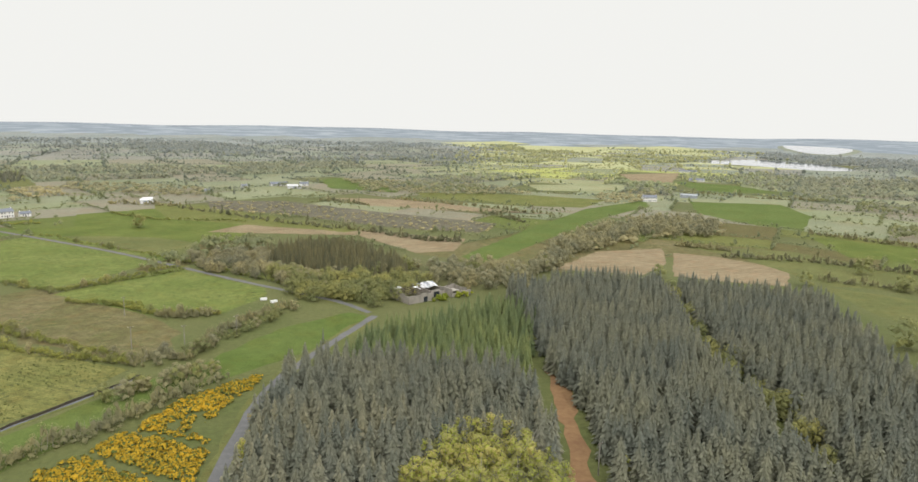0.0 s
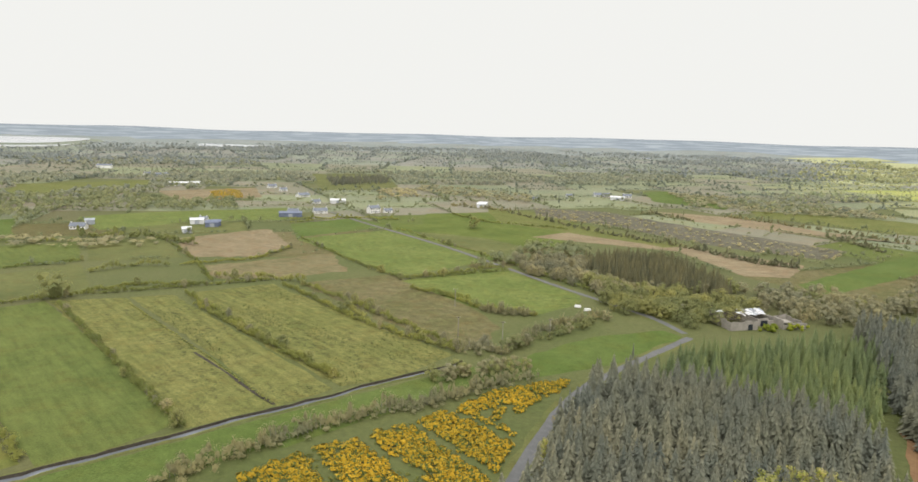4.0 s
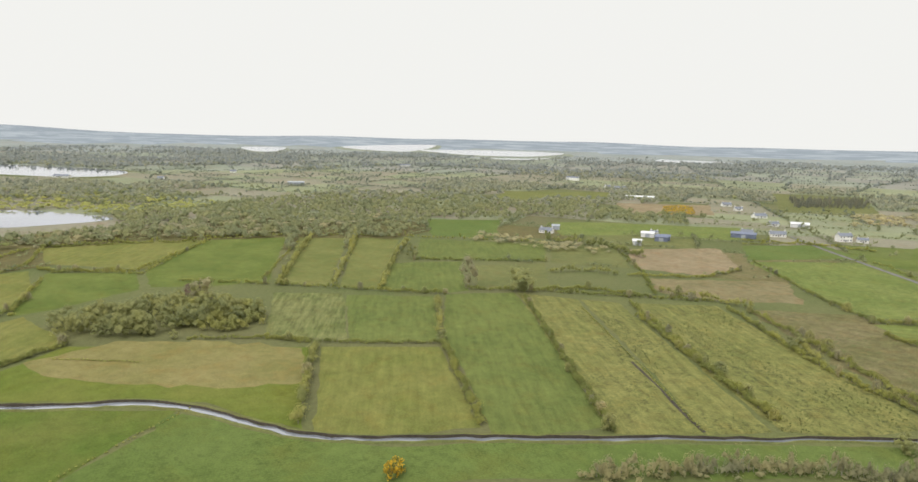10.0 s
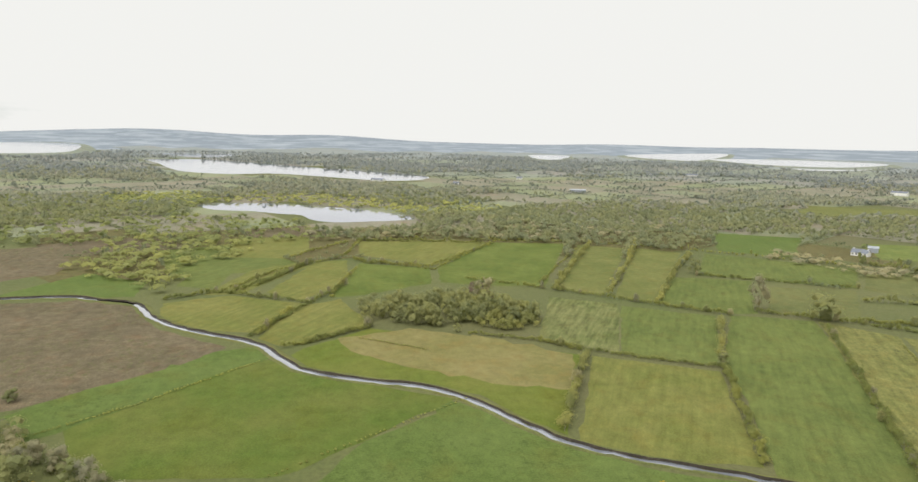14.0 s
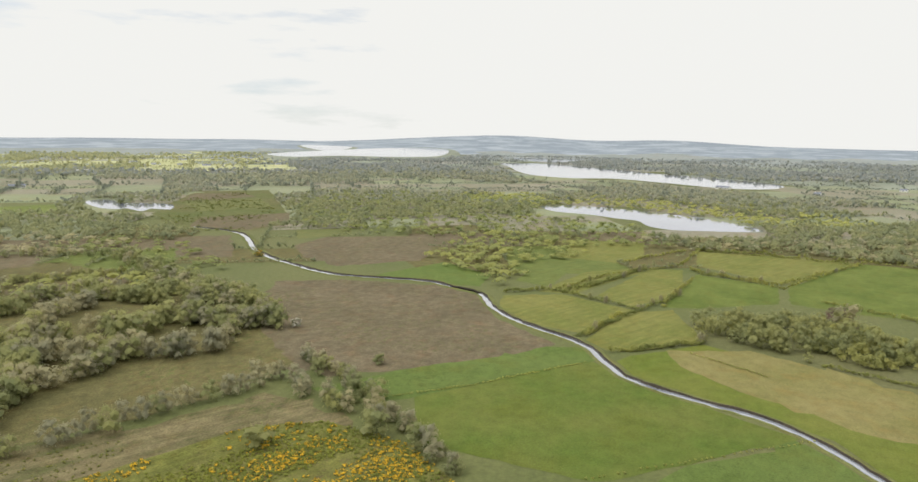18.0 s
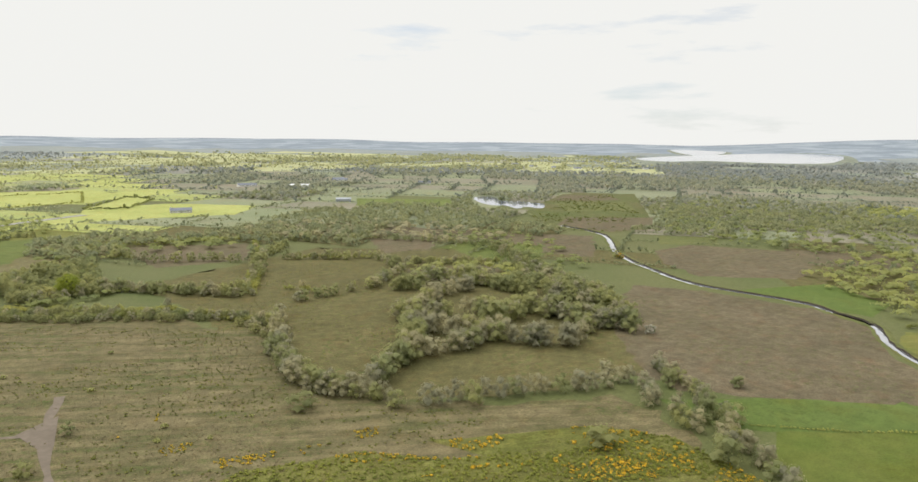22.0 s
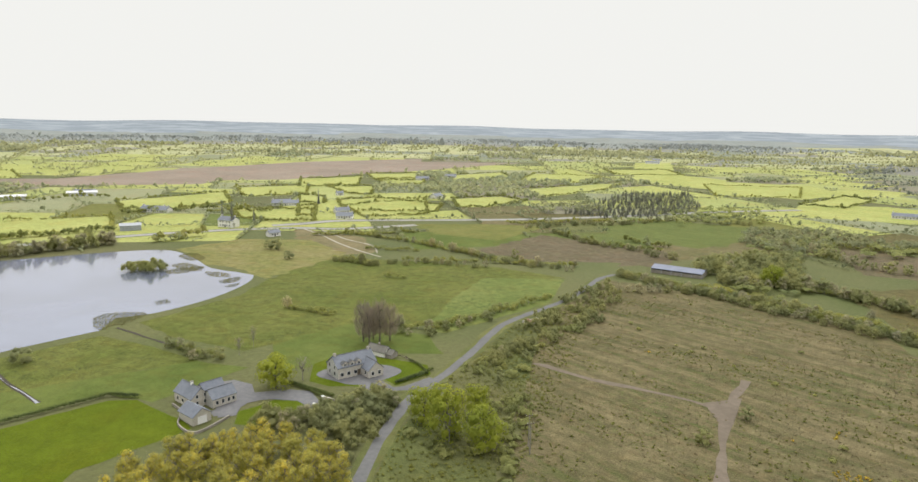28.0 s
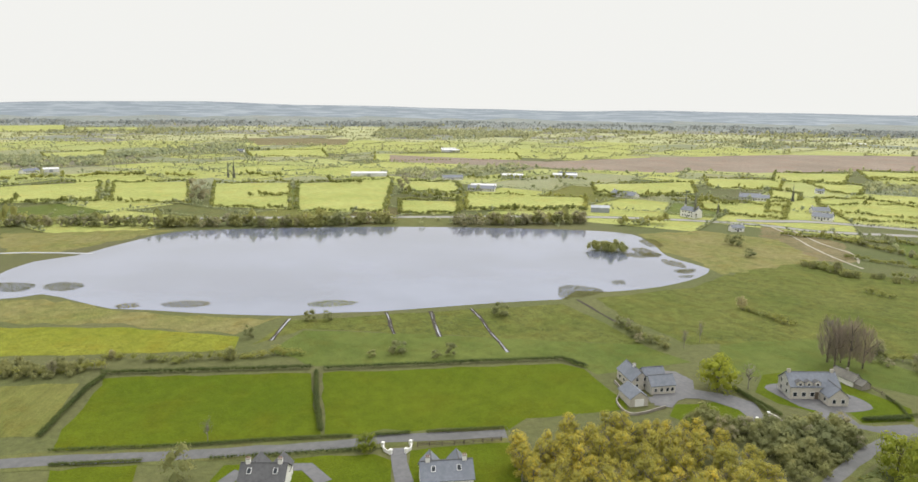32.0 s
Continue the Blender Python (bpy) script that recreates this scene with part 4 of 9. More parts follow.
def twig_crown(r, count=760):
    """A bare crown of many thin upright twigs."""
    z = r.uniform(0.14, 0.9, count)
    a = r.uniform(0, 6.28, count)
    k = 0.24 * np.sin(np.pi * np.clip(z * 0.95, 0, 1)) ** 0.6 * np.sqrt(r.uniform(0, 1, count))
    base = np.stack([np.cos(a) * k, np.sin(a) * k, z], 1)
    out_way = np.stack([np.cos(a), np.sin(a), 0 * a], 1)
    tip = base + out_way * r.uniform(0.01, 0.05, (count, 1)) + np.stack([0 * a, 0 * a, r.uniform(0.06, 0.15, count)], 1)
    side = np.stack([-np.sin(a + r.normal(size=count)), np.cos(a), 0 * a], 1) * r.uniform(0.003, 0.007, (count, 1))
    quad = np.stack([base - side, base + side, tip + side * 0.4, tip - side * 0.4], 1)
    return np.concatenate([quad, np.broadcast_to(unit(out_way * 0.7 + (0, 0, 0.5))[:, None], quad.shape)], -1)


PROTOS = {}
TREE_WORDS = {"spruce": "tall grey-green spruce with drooping boughs", "larch": "young light green larch", "pine": "tall ragged brown-green pine", "willowtree": "rounded willow in fresh green leaf", "greytree": "grey-brown tree just coming into bud",
              "birch": "slender birch with sparse yellow-green leaves", "birchy": "young tree with golden green leaves", "lime": "round tree in bright fresh green leaf", "thornwood": "dark green thorn bush",
              "gorsebush": "gorse bush in full yellow flower", "baretree": "bare tree with pale limbs", "blossom": "thorn bush white with blossom", "copper": "dark purple-brown tree just in leaf", "poplar": "tall bare purple-grey poplar"}


def tree_data(kind):
    """Three versions of the trunk and crown meshes of a kind, one unit high."""
    if kind not in PROTOS:
        PROTOS[kind] = []
        for v in range(3):
            r = np.random.default_rng(sum(map(ord, kind)) + v)
            if kind in ("spruce", "larch", "pine"):
                crown = conifer_crown(r, 0.1 if kind == "larch" else 0.4, 0.2 if kind == "larch" else 0.205, 16, 11)
                wood_ = trunk_tris(0.97, 0.014)
            else:
                crown = twig_crown(r) if kind == "poplar" else broad_crown(r, kind)
                tall = 0.35 if kind in ("thornwood", "gorsebush", "blossom") else 0.75
                limbs = branch_lines(r, tall, 0.3, 26 if kind == "baretree" else 9, 0.012)
                wood_ = np.concatenate([trunk_tris(tall, 0.022), limbs])
            PROTOS[kind].append((mesh_of("trunk", wood_, 3, PALEBARK if kind in ("birch", "baretree", "birchy", "greytree") else BARK), mesh_of("crown", crown, 4, LEAF[kind]), crown))
    return PROTOS[kind]


TREE_NAMES = {"spruce": "spruce_tree", "larch": "larch_tree", "pine": "pine_tree", "willowtree": "willow_tree", "greytree": "ash_tree", "birch": "birch_tree", "birchy": "young_birch_tree", "lime": "lime_tree",
              "thornwood": "thorn_bush", "gorsebush": "gorse_bush", "baretree": "bare_tree", "blossom": "blackthorn_bush", "copper": "copper_tree", "poplar": "poplar_tree"}
COUNTS = {}
STUFF = {}


def plant(kind, x, y, height, wide=1.0):
    """One tree or bush: a thing with its trunk and crown."""
    n = COUNTS[kind] = COUNTS.get(kind, 0) + 1
    r = random.random
    name = TREE_NAMES[kind]
    if n > (250 if kind in ("spruce", "larch", "pine") else 200):
        STUFF.setdefault(kind, []).append((x, y, height, wide))
        return
    trunk, crown, _ = tree_data(kind)[n % 3]
    top = new(name)
    top.empty_display_size = 0.3
    top.matrix_basis = Matrix.Translation((x, y, 0)) @ Matrix.Rotation(r() * 6.28, 4, "Z") @ Matrix.Diagonal((height * wide, height * wide, height, 1))
    tagged(top, TREE_WORDS[kind], "bush" if "bush" in name else "tree", name + "s")
    for part_name, data in (("trunk", trunk), ("crown", crown)):
        new(part_name, data).parent = top


def coarse_crown(kind, v):
    """A plainer crown for trees past counting."""
    r = np.random.default_rng(v + 3)
    spread = {"birch": 0.18, "birchy": 0.22, "greytree": 0.35}.get(kind, 0.4)
    count = 9 if kind in ("birch", "birchy") else 7
    a = np.arange(count) * 2.4
    z = np.linspace(0.16, 0.86, count)
    k = np.sin(np.pi * (0.2 + 0.7 * z)) * spread * 0.75
    c = np.stack([np.cos(a) * k, np.sin(a) * k, z], 1)
    rad = np.full((count, 3), spread * 0.66) * r.uniform(0.75, 1.2, (count, 1))
    thin = kind in ("birch", "birchy")
    return lumps(c, rad, 52 if thin else 38, 0.034 if thin else 0.05, r, -0.6, 6, 0.6 if thin else 0.7, True)


def joined(name, kind, rows, label):
    """Many trees that nobody could count, as one mesh."""
    rows = np.array(rows)
    data = [c for _, _, c in tree_data(kind)]
    if kind not in ("spruce", "larch", "pine"):   # fewer, larger leaf clumps where trees stand past counting
        data = [coarse_crown(kind, v) for v in range(3)]
    out = []
    r = np.random.default_rng(len(rows))
    pick = r.integers(0, 3, len(rows))
    turn = r.uniform(0, 6.28, len(rows))
    for v in range(3):
        k = pick == v
        c, s = np.cos(turn[k])[:, None, None], np.sin(turn[k])[:, None, None]
        x, y, h, w = (rows[k, i][:, None, None] for i in range(4))
        p = data[v][None]
        out.append(np.stack([x + (p[..., 0] * c - p[..., 1] * s) * h * w, y + (p[..., 0] * s + p[..., 1] * c) * h * w, p[..., 2] * h + 0 * x, p[..., 3] * c - p[..., 4] * s, p[..., 3] * s + p[..., 4] * c, p[..., 5] + 0 * x], -1).reshape(-1, 6))
    tagged(new(name, mesh_of(name, np.concatenate(out), 4, LEAF[kind])), label, "trees", kind="stuff")


def wood(kind, spacing, low, high, outline, near):
    """A stand of trees: things where the camera is near, else one mesh of rounded crowns."""
    r = np.random.default_rng(int(abs(outline[0][0]) * 10) + 5)
    rows = kind in ("spruce", "larch", "pine")
    x, y = scatter(straight(outline, 8.0, 1.0, 1), spacing, r, 0.27 if rows else 0.36, 24)
    keep = r.uniform(size=len(x)) > (0.03 if rows else 0.14 if near else 0.28)
    keep &= clear_of_water(x, y)
    x, y = x[keep], y[keep]
    h = r.uniform(low if near else low * 0.6, high, len(x)) * np.where(r.uniform(size=len(x)) < 0.1, 0.72, 1)
    if near:
        order = np.argsort(np.hypot(x, y))
        for i in order:
            plant(kind, float(x[i]), float(y[i]), float(h[i]), float(r.uniform(0.85, 1.2)))
        return
    h = h if rows else h * 0.76
    wide = h * (0.24 if rows else 0.86)
    if rows:
        joined("spruce_plantation", kind, np.stack([x, y, h, np.ones(len(x)) * 1.2], 1), "dark distant spruce plantation")
        return
    c = np.stack([x, y, h * 0.42], 1)
    tagged(new("woodland", mesh_of("woodland", lumps(c, np.stack([wide, wide, h * 0.46], 1), 24, h * 0.14, r, -0.1, 5, 0.74), 4, LEAF["carr" if kind == "willowtree" else kind])), "mixed wet woodland coming into leaf", "woodland", kind="stuff")


def hedge(kind, high, width, points):
    """A hedgerow: uneven leaf clumps along the line, with gaps and taller bushes."""
    r = np.random.default_rng(int(abs(points[0][0] * 7 + points[0][1])) + 1)
    tall = kind == "greywillow"
    line = straight(points, max(0.5, width * (0.12 if tall else 0.38)), 0.0, 0, False)
    far = np.linalg.norm(line.mean(0)) > 450
    clipped = kind == "box"
    n = len(line)
    wave = 0.75 + 0.5 * r.uniform(size=n) + 0.35 * np.sin(np.arange(n) * 0.37 + r.uniform(0, 6)) * (0 if clipped else 1)
    if clipped:
        wave = r.uniform(0.92, 1.05, n)
    else:
        keep = r.uniform(size=n) > (0.05 if tall else 0.12 if high > 2.5 else 0.07)
        line, wave = line[keep], wave[keep]
    n = len(line)
    h = high * wave
    c = np.stack([line[:, 0] + r.normal(scale=width * (0.05 if clipped else 0.2), size=n), line[:, 1] + r.normal(scale=width * (0.05 if clipped else 0.2), size=n), h * 0.5], 1)
    w = width * r.uniform(0.4, 0.65, n)
    if tall:
        w *= 0.4
        h *= r.uniform(0.6, 1.1, n)
        c[:, :2] += r.normal(scale=width * 0.2, size=(n, 2))
        low_row = c + np.column_stack([r.normal(scale=width * 0.32, size=(n, 2)), np.zeros(n)])
        c, w, h, n = np.concatenate([c, low_row]), np.concatenate([w, w * 1.2]), np.concatenate([h, h * 0.6]), n * 2
    lone = (r.uniform(size=n) < 0.09) & far
    h = np.where(lone, h * 1.8, h)
    c[:, 2] = h * 0.5
    close = np.hypot(line[:, 0], line[:, 1]).min() < 270
    leaf = min(0.12 * high, 0.26) if close else min(0.2 * high, 0.42) if not far else min(0.3 * high, 1.0)
    top = new("hedgerow")
    tagged(top, {"thorn": "uneven green thorn hedge between fields", "willow": "overgrown willow hedge in young leaf", "greywillow": "tall grey budding willow hedge", "box": "low clipped dark green hedge"}[kind], "hedge")
    new("foliage", mesh_of("foliage", lumps(c, np.stack([w, w, h * 0.52], 1), 9 if far else 34 if tall else 64 if close else 26, np.full(n, leaf), r, -0.5, 6, 0.8 if far else 0.6), 4, LEAF[kind])).parent = top
    run = straight(points, 9.0, 0.0, 0, False)
    if not clipped and not far and high > 1.7 and np.hypot(*run.mean(0)) > 190:
        for x, y in run:   # a few small trees that have grown out of the hedge
            if r.uniform() < 0.3:
                plant("greytree" if r.uniform() < 0.6 else "willowtree", float(x + r.normal(scale=1.0)), float(y + r.normal(scale=1.0)), float(r.uniform(1.3, 2.6) * min(high, 3.0)), float(r.uniform(0.6, 1.0)))
    if not clipped and high > 1.5:
        stems = []
        for (x, y), hh in zip(line[::2], h[::2]):
            stems.append([[x - 0.09, y, 0], [x + 0.09, y + 0.05, 0], [x + r.normal(scale=0.4), y + r.normal(scale=0.4), hh * 0.95]])
        stem = new("stem_growth", mesh_of("stem_growth", np.array(stems), 3, PALEBARK))
        stem.parent = top
        tagged(stem, kind="stuff")


def belt(kind, spacing, low, high, width, points):
    """A line of trees, a few abreast."""
    r = np.random.default_rng(int(abs(points[0][0] * 3 + points[0][1])) + 2)
    line = straight(points, spacing, 0.0, 0, False)
    for x, y in line:
        for _ in range(max(1, round(width / spacing))):
            plant(kind if r.uniform() < 0.72 else ("willowtree" if kind == "greytree" else "greytree"), float(x + r.normal(scale=width * 0.3)), float(y + r.normal(scale=width * 0.3)), float(r.uniform(low, high)), float(r.uniform(0.85, 1.3)))


def tufts(name, outline, spacing, low, high, leaf, label, clump=0.0, per=7, seed=1, scale=0.03, turn=0.0, drawn=1.0, gaps=()):
    """Low growth over an outline, thick in some places and missing in others."""
    r = np.random.default_rng(seed)
    x, y = scatter(outline, spacing, r, 0.45, 10)
    for (ax, ay), (bx, by), half in gaps:
        k = np.clip(((x - ax) * (bx - ax) + (y - ay) * (by - ay)) / ((bx - ax) ** 2 + (by - ay) ** 2), -0.3, 1.3)
        far = np.hypot(x - ax - k * (bx - ax), y - ay - k * (by - ay)) > half + r.normal(scale=0.5, size=len(x))
        x, y = x[far], y[far]
    if clump:
        co, si = math.cos(radians(turn)), math.sin(radians(turn))
        u, v = (x * co + y * si) * scale / drawn, (-x * si + y * co) * scale
        f = np.array([noise.noise((a, b, seed * 3.1)) + 0.5 * noise.noise((a * 4, b * 4, seed)) for a, b in zip(u, v)])
        ok = f > clump + r.normal(scale=0.1, size=len(f))
        x, y = x[ok], y[ok]
    ok = clear_of_roads(x, y, 3.0)
    x, y = x[ok], y[ok]
    if len(x) == 0:
        return
    h = r.uniform(low, high, len(x))
    c = np.stack([x, y, h * 0.4], 1)
    tagged(new(name, mesh_of(name, lumps(c, np.stack([h * 0.9, h * 0.9, h * 0.5], 1), per, h * 0.42, r, -0.1, 5, 0.7), 4, LEAF[leaf])), label, name, kind="stuff")



def thicket(outline, spacing, low, high, leaf, label, seed, share=1.0):
    """A dense mass of bushes whose crowns run together."""
    r = np.random.default_rng(seed)
    x, y = scatter(smooth(outline, True, 3.0), spacing, r, 0.4, 15)
    if share < 1:   # bushes in loose groups
        f = np.array([noise.noise((a / 9, b / 9, seed)) for a, b in zip(x, y)])
        ok = f > np.quantile(f, 1 - share)
        x, y = x[ok], y[ok]
    h = r.uniform(low, high, len(x))
    c = np.concatenate([np.stack([x, y, h * 0.35], 1), np.stack([x + r.normal(scale=spacing * 0.3, size=len(x)), y + r.normal(scale=spacing * 0.3, size=len(x)), h * 0.7], 1)])
    rad = np.concatenate([np.stack([h * 0.45, h * 0.45, h * 0.38], 1), np.stack([h * 0.3, h * 0.3, h * 0.32], 1)])
    tagged(new("thicket", mesh_of("thicket", lumps(c, rad, 30, np.tile(h * 0.13, 2), r, -0.5, 8, 0.66), 4, LEAF[leaf])), label, "bushes", kind="stuff")


field("mown", [(-259.2, -16.5), (-284.2, 9.8), (-262.4, 53.3), (-241.2, 90.3), (-207.6, 75.6), (-173.1, 62.0), (-182.9, 54.3), (-205.3, 42.7), (-217.8, 25.3), (-225.6, 6.5), (-236.5, -13.0), (-251.2, -21.0)])
field("mown2", [(-271.5, -5.1), (-282.5, 26.3), (-264.0, 63.5), (-240.8, 87.1), (-207.9, 74.8), (-212.1, 54.2), (-230.8, 26.6), (-252.8, 1.7)])
field("yellow", [(-240.3, 93.4), (-218.8, 133.8), (-149.5, 106.1), (-154.1, 92.5), (-159.6, 78.3), (-167.5, 63.8)])
field("dull", [(-293.0, 181.4), (-279.3, 215.7), (-211.1, 182.4), (-132.4, 139.2), (-137.0, 119.8), (-143.8, 106.9), (-186.4, 125.1), (-225.9, 139.1)])
field("rushy", [(-278.3, 216.9), (-253.0, 235.9), (-165.8, 188.2), (-114.7, 158.8), (-127.4, 137.3), (-171.9, 160.4)])
field("rushy", [(-251.7, 237.6), (-238.3, 250.3), (-158.6, 207.9), (-106.1, 178.1), (-114.1, 160.2), (-164.3, 189.9)])
field("rushy", [(-234.8, 254.7), (-210.1, 290.1), (-133.6, 249.9), (-82.8, 225.2), (-91.3, 196.6), (-105.0, 180.7), (-145.4, 201.7)])
field("rough", [(-199.5, 299.2), (-162.0, 340.0), (-111.6, 302.9), (-78.5, 268.5), (-75.5, 241.8), (-82.1, 228.4), (-128.8, 255.6)])
field("lush2", [(-152.1, 328.0), (-115.1, 388.3), (-58.6, 346.3), (-53.7, 321.3), (-68.7, 290.4), (-98.7, 291.7)])
field("lush2", [(-281.7, 418.4), (-234.8, 505.3), (-122.7, 414.1), (-158.4, 336.1), (-190.5, 357.2)])
field("straw", [(-354.9, 376.5), (-328.9, 449.2), (-265.7, 391.7), (-264.6, 347.4), (-300.4, 327.0)])
field("straw2", [(-273.1, 311.1), (-227.9, 379.7), (-191.5, 336.2), (-212.8, 304.5), (-242.0, 286.3)])
field("dull", [(-383.1, 190.6), (-367.1, 237.7), (-294.4, 196.4), (-296.1, 181.6), (-318.5, 155.4)])
field("rushy2", [(-336.1, 104.3), (-317.8, 134.5), (-243.0, 105.0), (-265.0, 78.8)])
field("dull", [(-314.5, 134.9), (-291.6, 173.2), (-225.2, 137.7), (-233.1, 119.0), (-242.4, 105.7)])
field("pasture", [(-476.7, 72.7), (-519.5, 112.2), (-510.9, 167.3), (-359.6, 107.6), (-390.2, 58.9)])
field("yellowish", [(-505.1, 175.4), (-487.9, 209.0), (-338.4, 134.3), (-355.2, 113.1)])
field("yellowish", [(-489.1, 217.1), (-464.9, 241.5), (-321.0, 156.3), (-333.3, 138.7)])
field("dull", [(-462.5, 259.7), (-398.6, 335.0), (-342.5, 288.4), (-387.2, 214.3)])
field("meadow", [(-569.4, 326.9), (-537.9, 392.4), (-443.7, 318.4), (-473.2, 276.0)])
field("meadow", [(-327.7, 479.0), (-301.5, 547.0), (-251.2, 511.6), (-284.8, 422.8)])
field("olive", [(-391.5, 335.0), (-367.7, 378.5), (-301.6, 325.4), (-321.2, 306.2), (-338.5, 290.1)])
field("olive", [(-351.7, 238.5), (-337.6, 284.3), (-275.2, 236.6), (-296.2, 203.1)])
field("pasture", [(-218.4, 505.2), (-135.7, 454.8), (-89.7, 486.4), (-110.6, 588.6), (-201.0, 660.5), (-259.1, 608.3)])
field("lush2", [(-506.2, 424.4), (-477.8, 485.8), (-397.1, 575.2), (-345.7, 502.0), (-403.8, 456.8), (-429.4, 380.1)])
field("straw", [(-628.9, 637.7), (-561.6, 740.6), (-481.4, 647.4), (-513.6, 559.4)])
field("yellowish", [(-825.2, 609.3), (-750.1, 759.5), (-664.4, 661.8), (-724.5, 516.4)])
field("olive", [(-661.4, 1022.1), (-549.6, 1105.0), (-409.9, 861.0), (-470.8, 757.7)])
field("meadow", [(-179.8, 25.4), (-206.5, 29.7), (-189.0, 44.5), (-173.4, 53.7), (-162.3, 64.0), (-151.4, 79.1), (-141.4, 100.9), (-129.0, 121.5), (-111.1, 153.5), (-82.2, 201.5), (-74.7, 214.3), (-64.6, 220.4), (-69.6, 196.8), (-91.9, 154.4), (-111.0, 117.1), (-123.4, 93.5), (-130.3, 78.4), (-143.2, 56.4), (-168.7, 27.9)])
field("meadow", [(-103.5, 138.1), (-93.2, 168.2), (-80.2, 199.9), (-64.6, 219.9), (-57.6, 234.1), (-48.3, 254.0), (-36.8, 272.1), (-13.2, 291.9), (-1.3, 283.3), (-11.6, 264.1), (-23.6, 242.4), (-42.2, 223.1), (-51.8, 210.8), (-65.4, 202.8), (-83.5, 166.1), (-96.8, 139.2)])
field("pasture2", [(-223.9, -88.7), (-236.8, -67.3), (-246.1, -27.4), (-229.4, -12.6), (-219.0, 6.3), (-202.9, 34.8), (-175.9, 5.7), (-158.6, -14.5), (-162.1, -64.5)])
field("meadow", [(-175.2, 5.7), (-200.2, 36.2), (-181.1, 48.6), (-166.0, 59.7), (-155.8, 74.2), (-146.9, 78.3), (-134.3, 70.8), (-151.8, -7.6)])
field("meadow", [(-223.9, -88.7), (-239.8, -94.9), (-239.6, -68.1), (-255.3, -57.7), (-262.7, -34.5), (-248.0, -27.6), (-218.4, -62.1), (-203.6, -80.8)])
field("bog", [(-212.2, -160.7), (-318.3, -216.4), (-338.1, -179.3), (-342.6, -130.8), (-329.2, -99.3), (-290.1, -78.2), (-262.4, -43.3), (-213.6, -87.4), (-197.8, -110.8), (-193.9, -138.9)])
field("bog", [(-426.2, -276.7), (-475.4, -276.4), (-506.8, -218.1), (-445.9, -172.6), (-410.5, -166.7), (-370.6, -205.5), (-388.1, -242.2)])
field("bog", [(-424.3, -383.4), (-450.5, -351.0), (-369.0, -284.0), (-353.3, -318.3)])
field("meadow", [(-184.9, -109.6), (-214.7, -87.9), (-263.1, -37.6), (-250.9, -30.0), (-206.5, -63.2), (-181.0, -84.6)])
field("yellow", [(-335.2, -88.4), (-350.1, -60.7), (-327.2, -17.0), (-280.6, -37.0), (-288.6, -64.2), (-305.2, -82.6)])
field("yellow", [(-273.9, -35.9), (-322.8, -27.4), (-338.6, -4.3), (-292.7, 9.1), (-264.0, -16.3), (-262.0, -24.9)])
field("dull", [(-372.9, -92.3), (-432.5, -92.6), (-431.8, -69.3), (-365.8, -70.4)])
field("yellow", [(-351.9, -73.7), (-415.5, -59.1), (-443.0, -30.0), (-430.6, -25.4), (-352.6, -55.0)])
field("yellow", [(-354.9, -43.1), (-442.0, -22.7), (-446.5, -3.4), (-380.9, 0.0), (-336.6, -23.3)])
field("yellow", [(-460.9, -82.7), (-546.3, -90.1), (-555.1, -35.4), (-485.0, -29.8), (-455.1, -42.4)])
field("pasture", [(-342.3, -9.9), (-434.4, 5.5), (-418.1, 49.5), (-372.3, 45.2), (-344.4, 3.7)])
field("yellow", [(-465.3, 5.2), (-527.7, 4.6), (-531.3, 60.1), (-522.4, 106.5), (-424.4, 56.2)])
field("pasture", [(-420.2, 54.2), (-499.4, 105.7), (-517.6, 146.2), (-362.3, 105.6), (-363.5, 82.2), (-374.7, 50.8)])
field("meadow", [(-355.2, -173.1), (-411.0, -150.2), (-383.4, -109.6), (-350.2, -106.1), (-348.4, -140.3)])
field("olive", [(-492.0, -320.5), (-530.1, -285.2), (-492.1, -264.3), (-457.4, -292.1)])
field("moor", [(-100.0, -370.0), (-108.0, -290.0), (-100.0, -240.0), (-98.0, -186.0), (-118.0, -160.0), (-160.0, -138.0), (-205.0, -128.0), (-235.0, -165.0), (-262.0, -200.0), (-290.0, -300.0), (-312.7, -366.6), (-232.9, -426.6)])
field("fen", [(-752.8, -654.2), (-846.6, -596.9), (-542.2, -353.9), (-477.2, -351.2), (-450.1, -407.0), (-539.6, -518.9), (-645.2, -586.0)])
field("bog", [(-610.0, -400.0), (-545.0, -358.0), (-482.0, -358.0), (-466.0, -408.0), (-530.0, -452.0)])
field("olive", [(-730.0, -530.0), (-650.0, -452.0), (-575.0, -492.0), (-640.0, -572.0)])
field("bog", [(-790.0, -600.0), (-745.0, -545.0), (-660.0, -590.0), (-740.0, -640.0)])
field("moor", [(-158.7, -289.0), (-196.3, -282.6), (-164.1, -226.1), (-136.4, -194.1), (-118.1, -204.7), (-119.3, -224.0)])
field("moor", [(-149.3, -190.3), (-183.2, -180.2), (-200.2, -160.8), (-197.4, -147.7), (-160.7, -155.8), (-137.2, -163.4), (-136.9, -176.2)])
field("moor", [(-175.6, -387.1), (-236.4, -365.7), (-213.2, -324.5), (-165.3, -315.7), (-151.7, -323.3)])
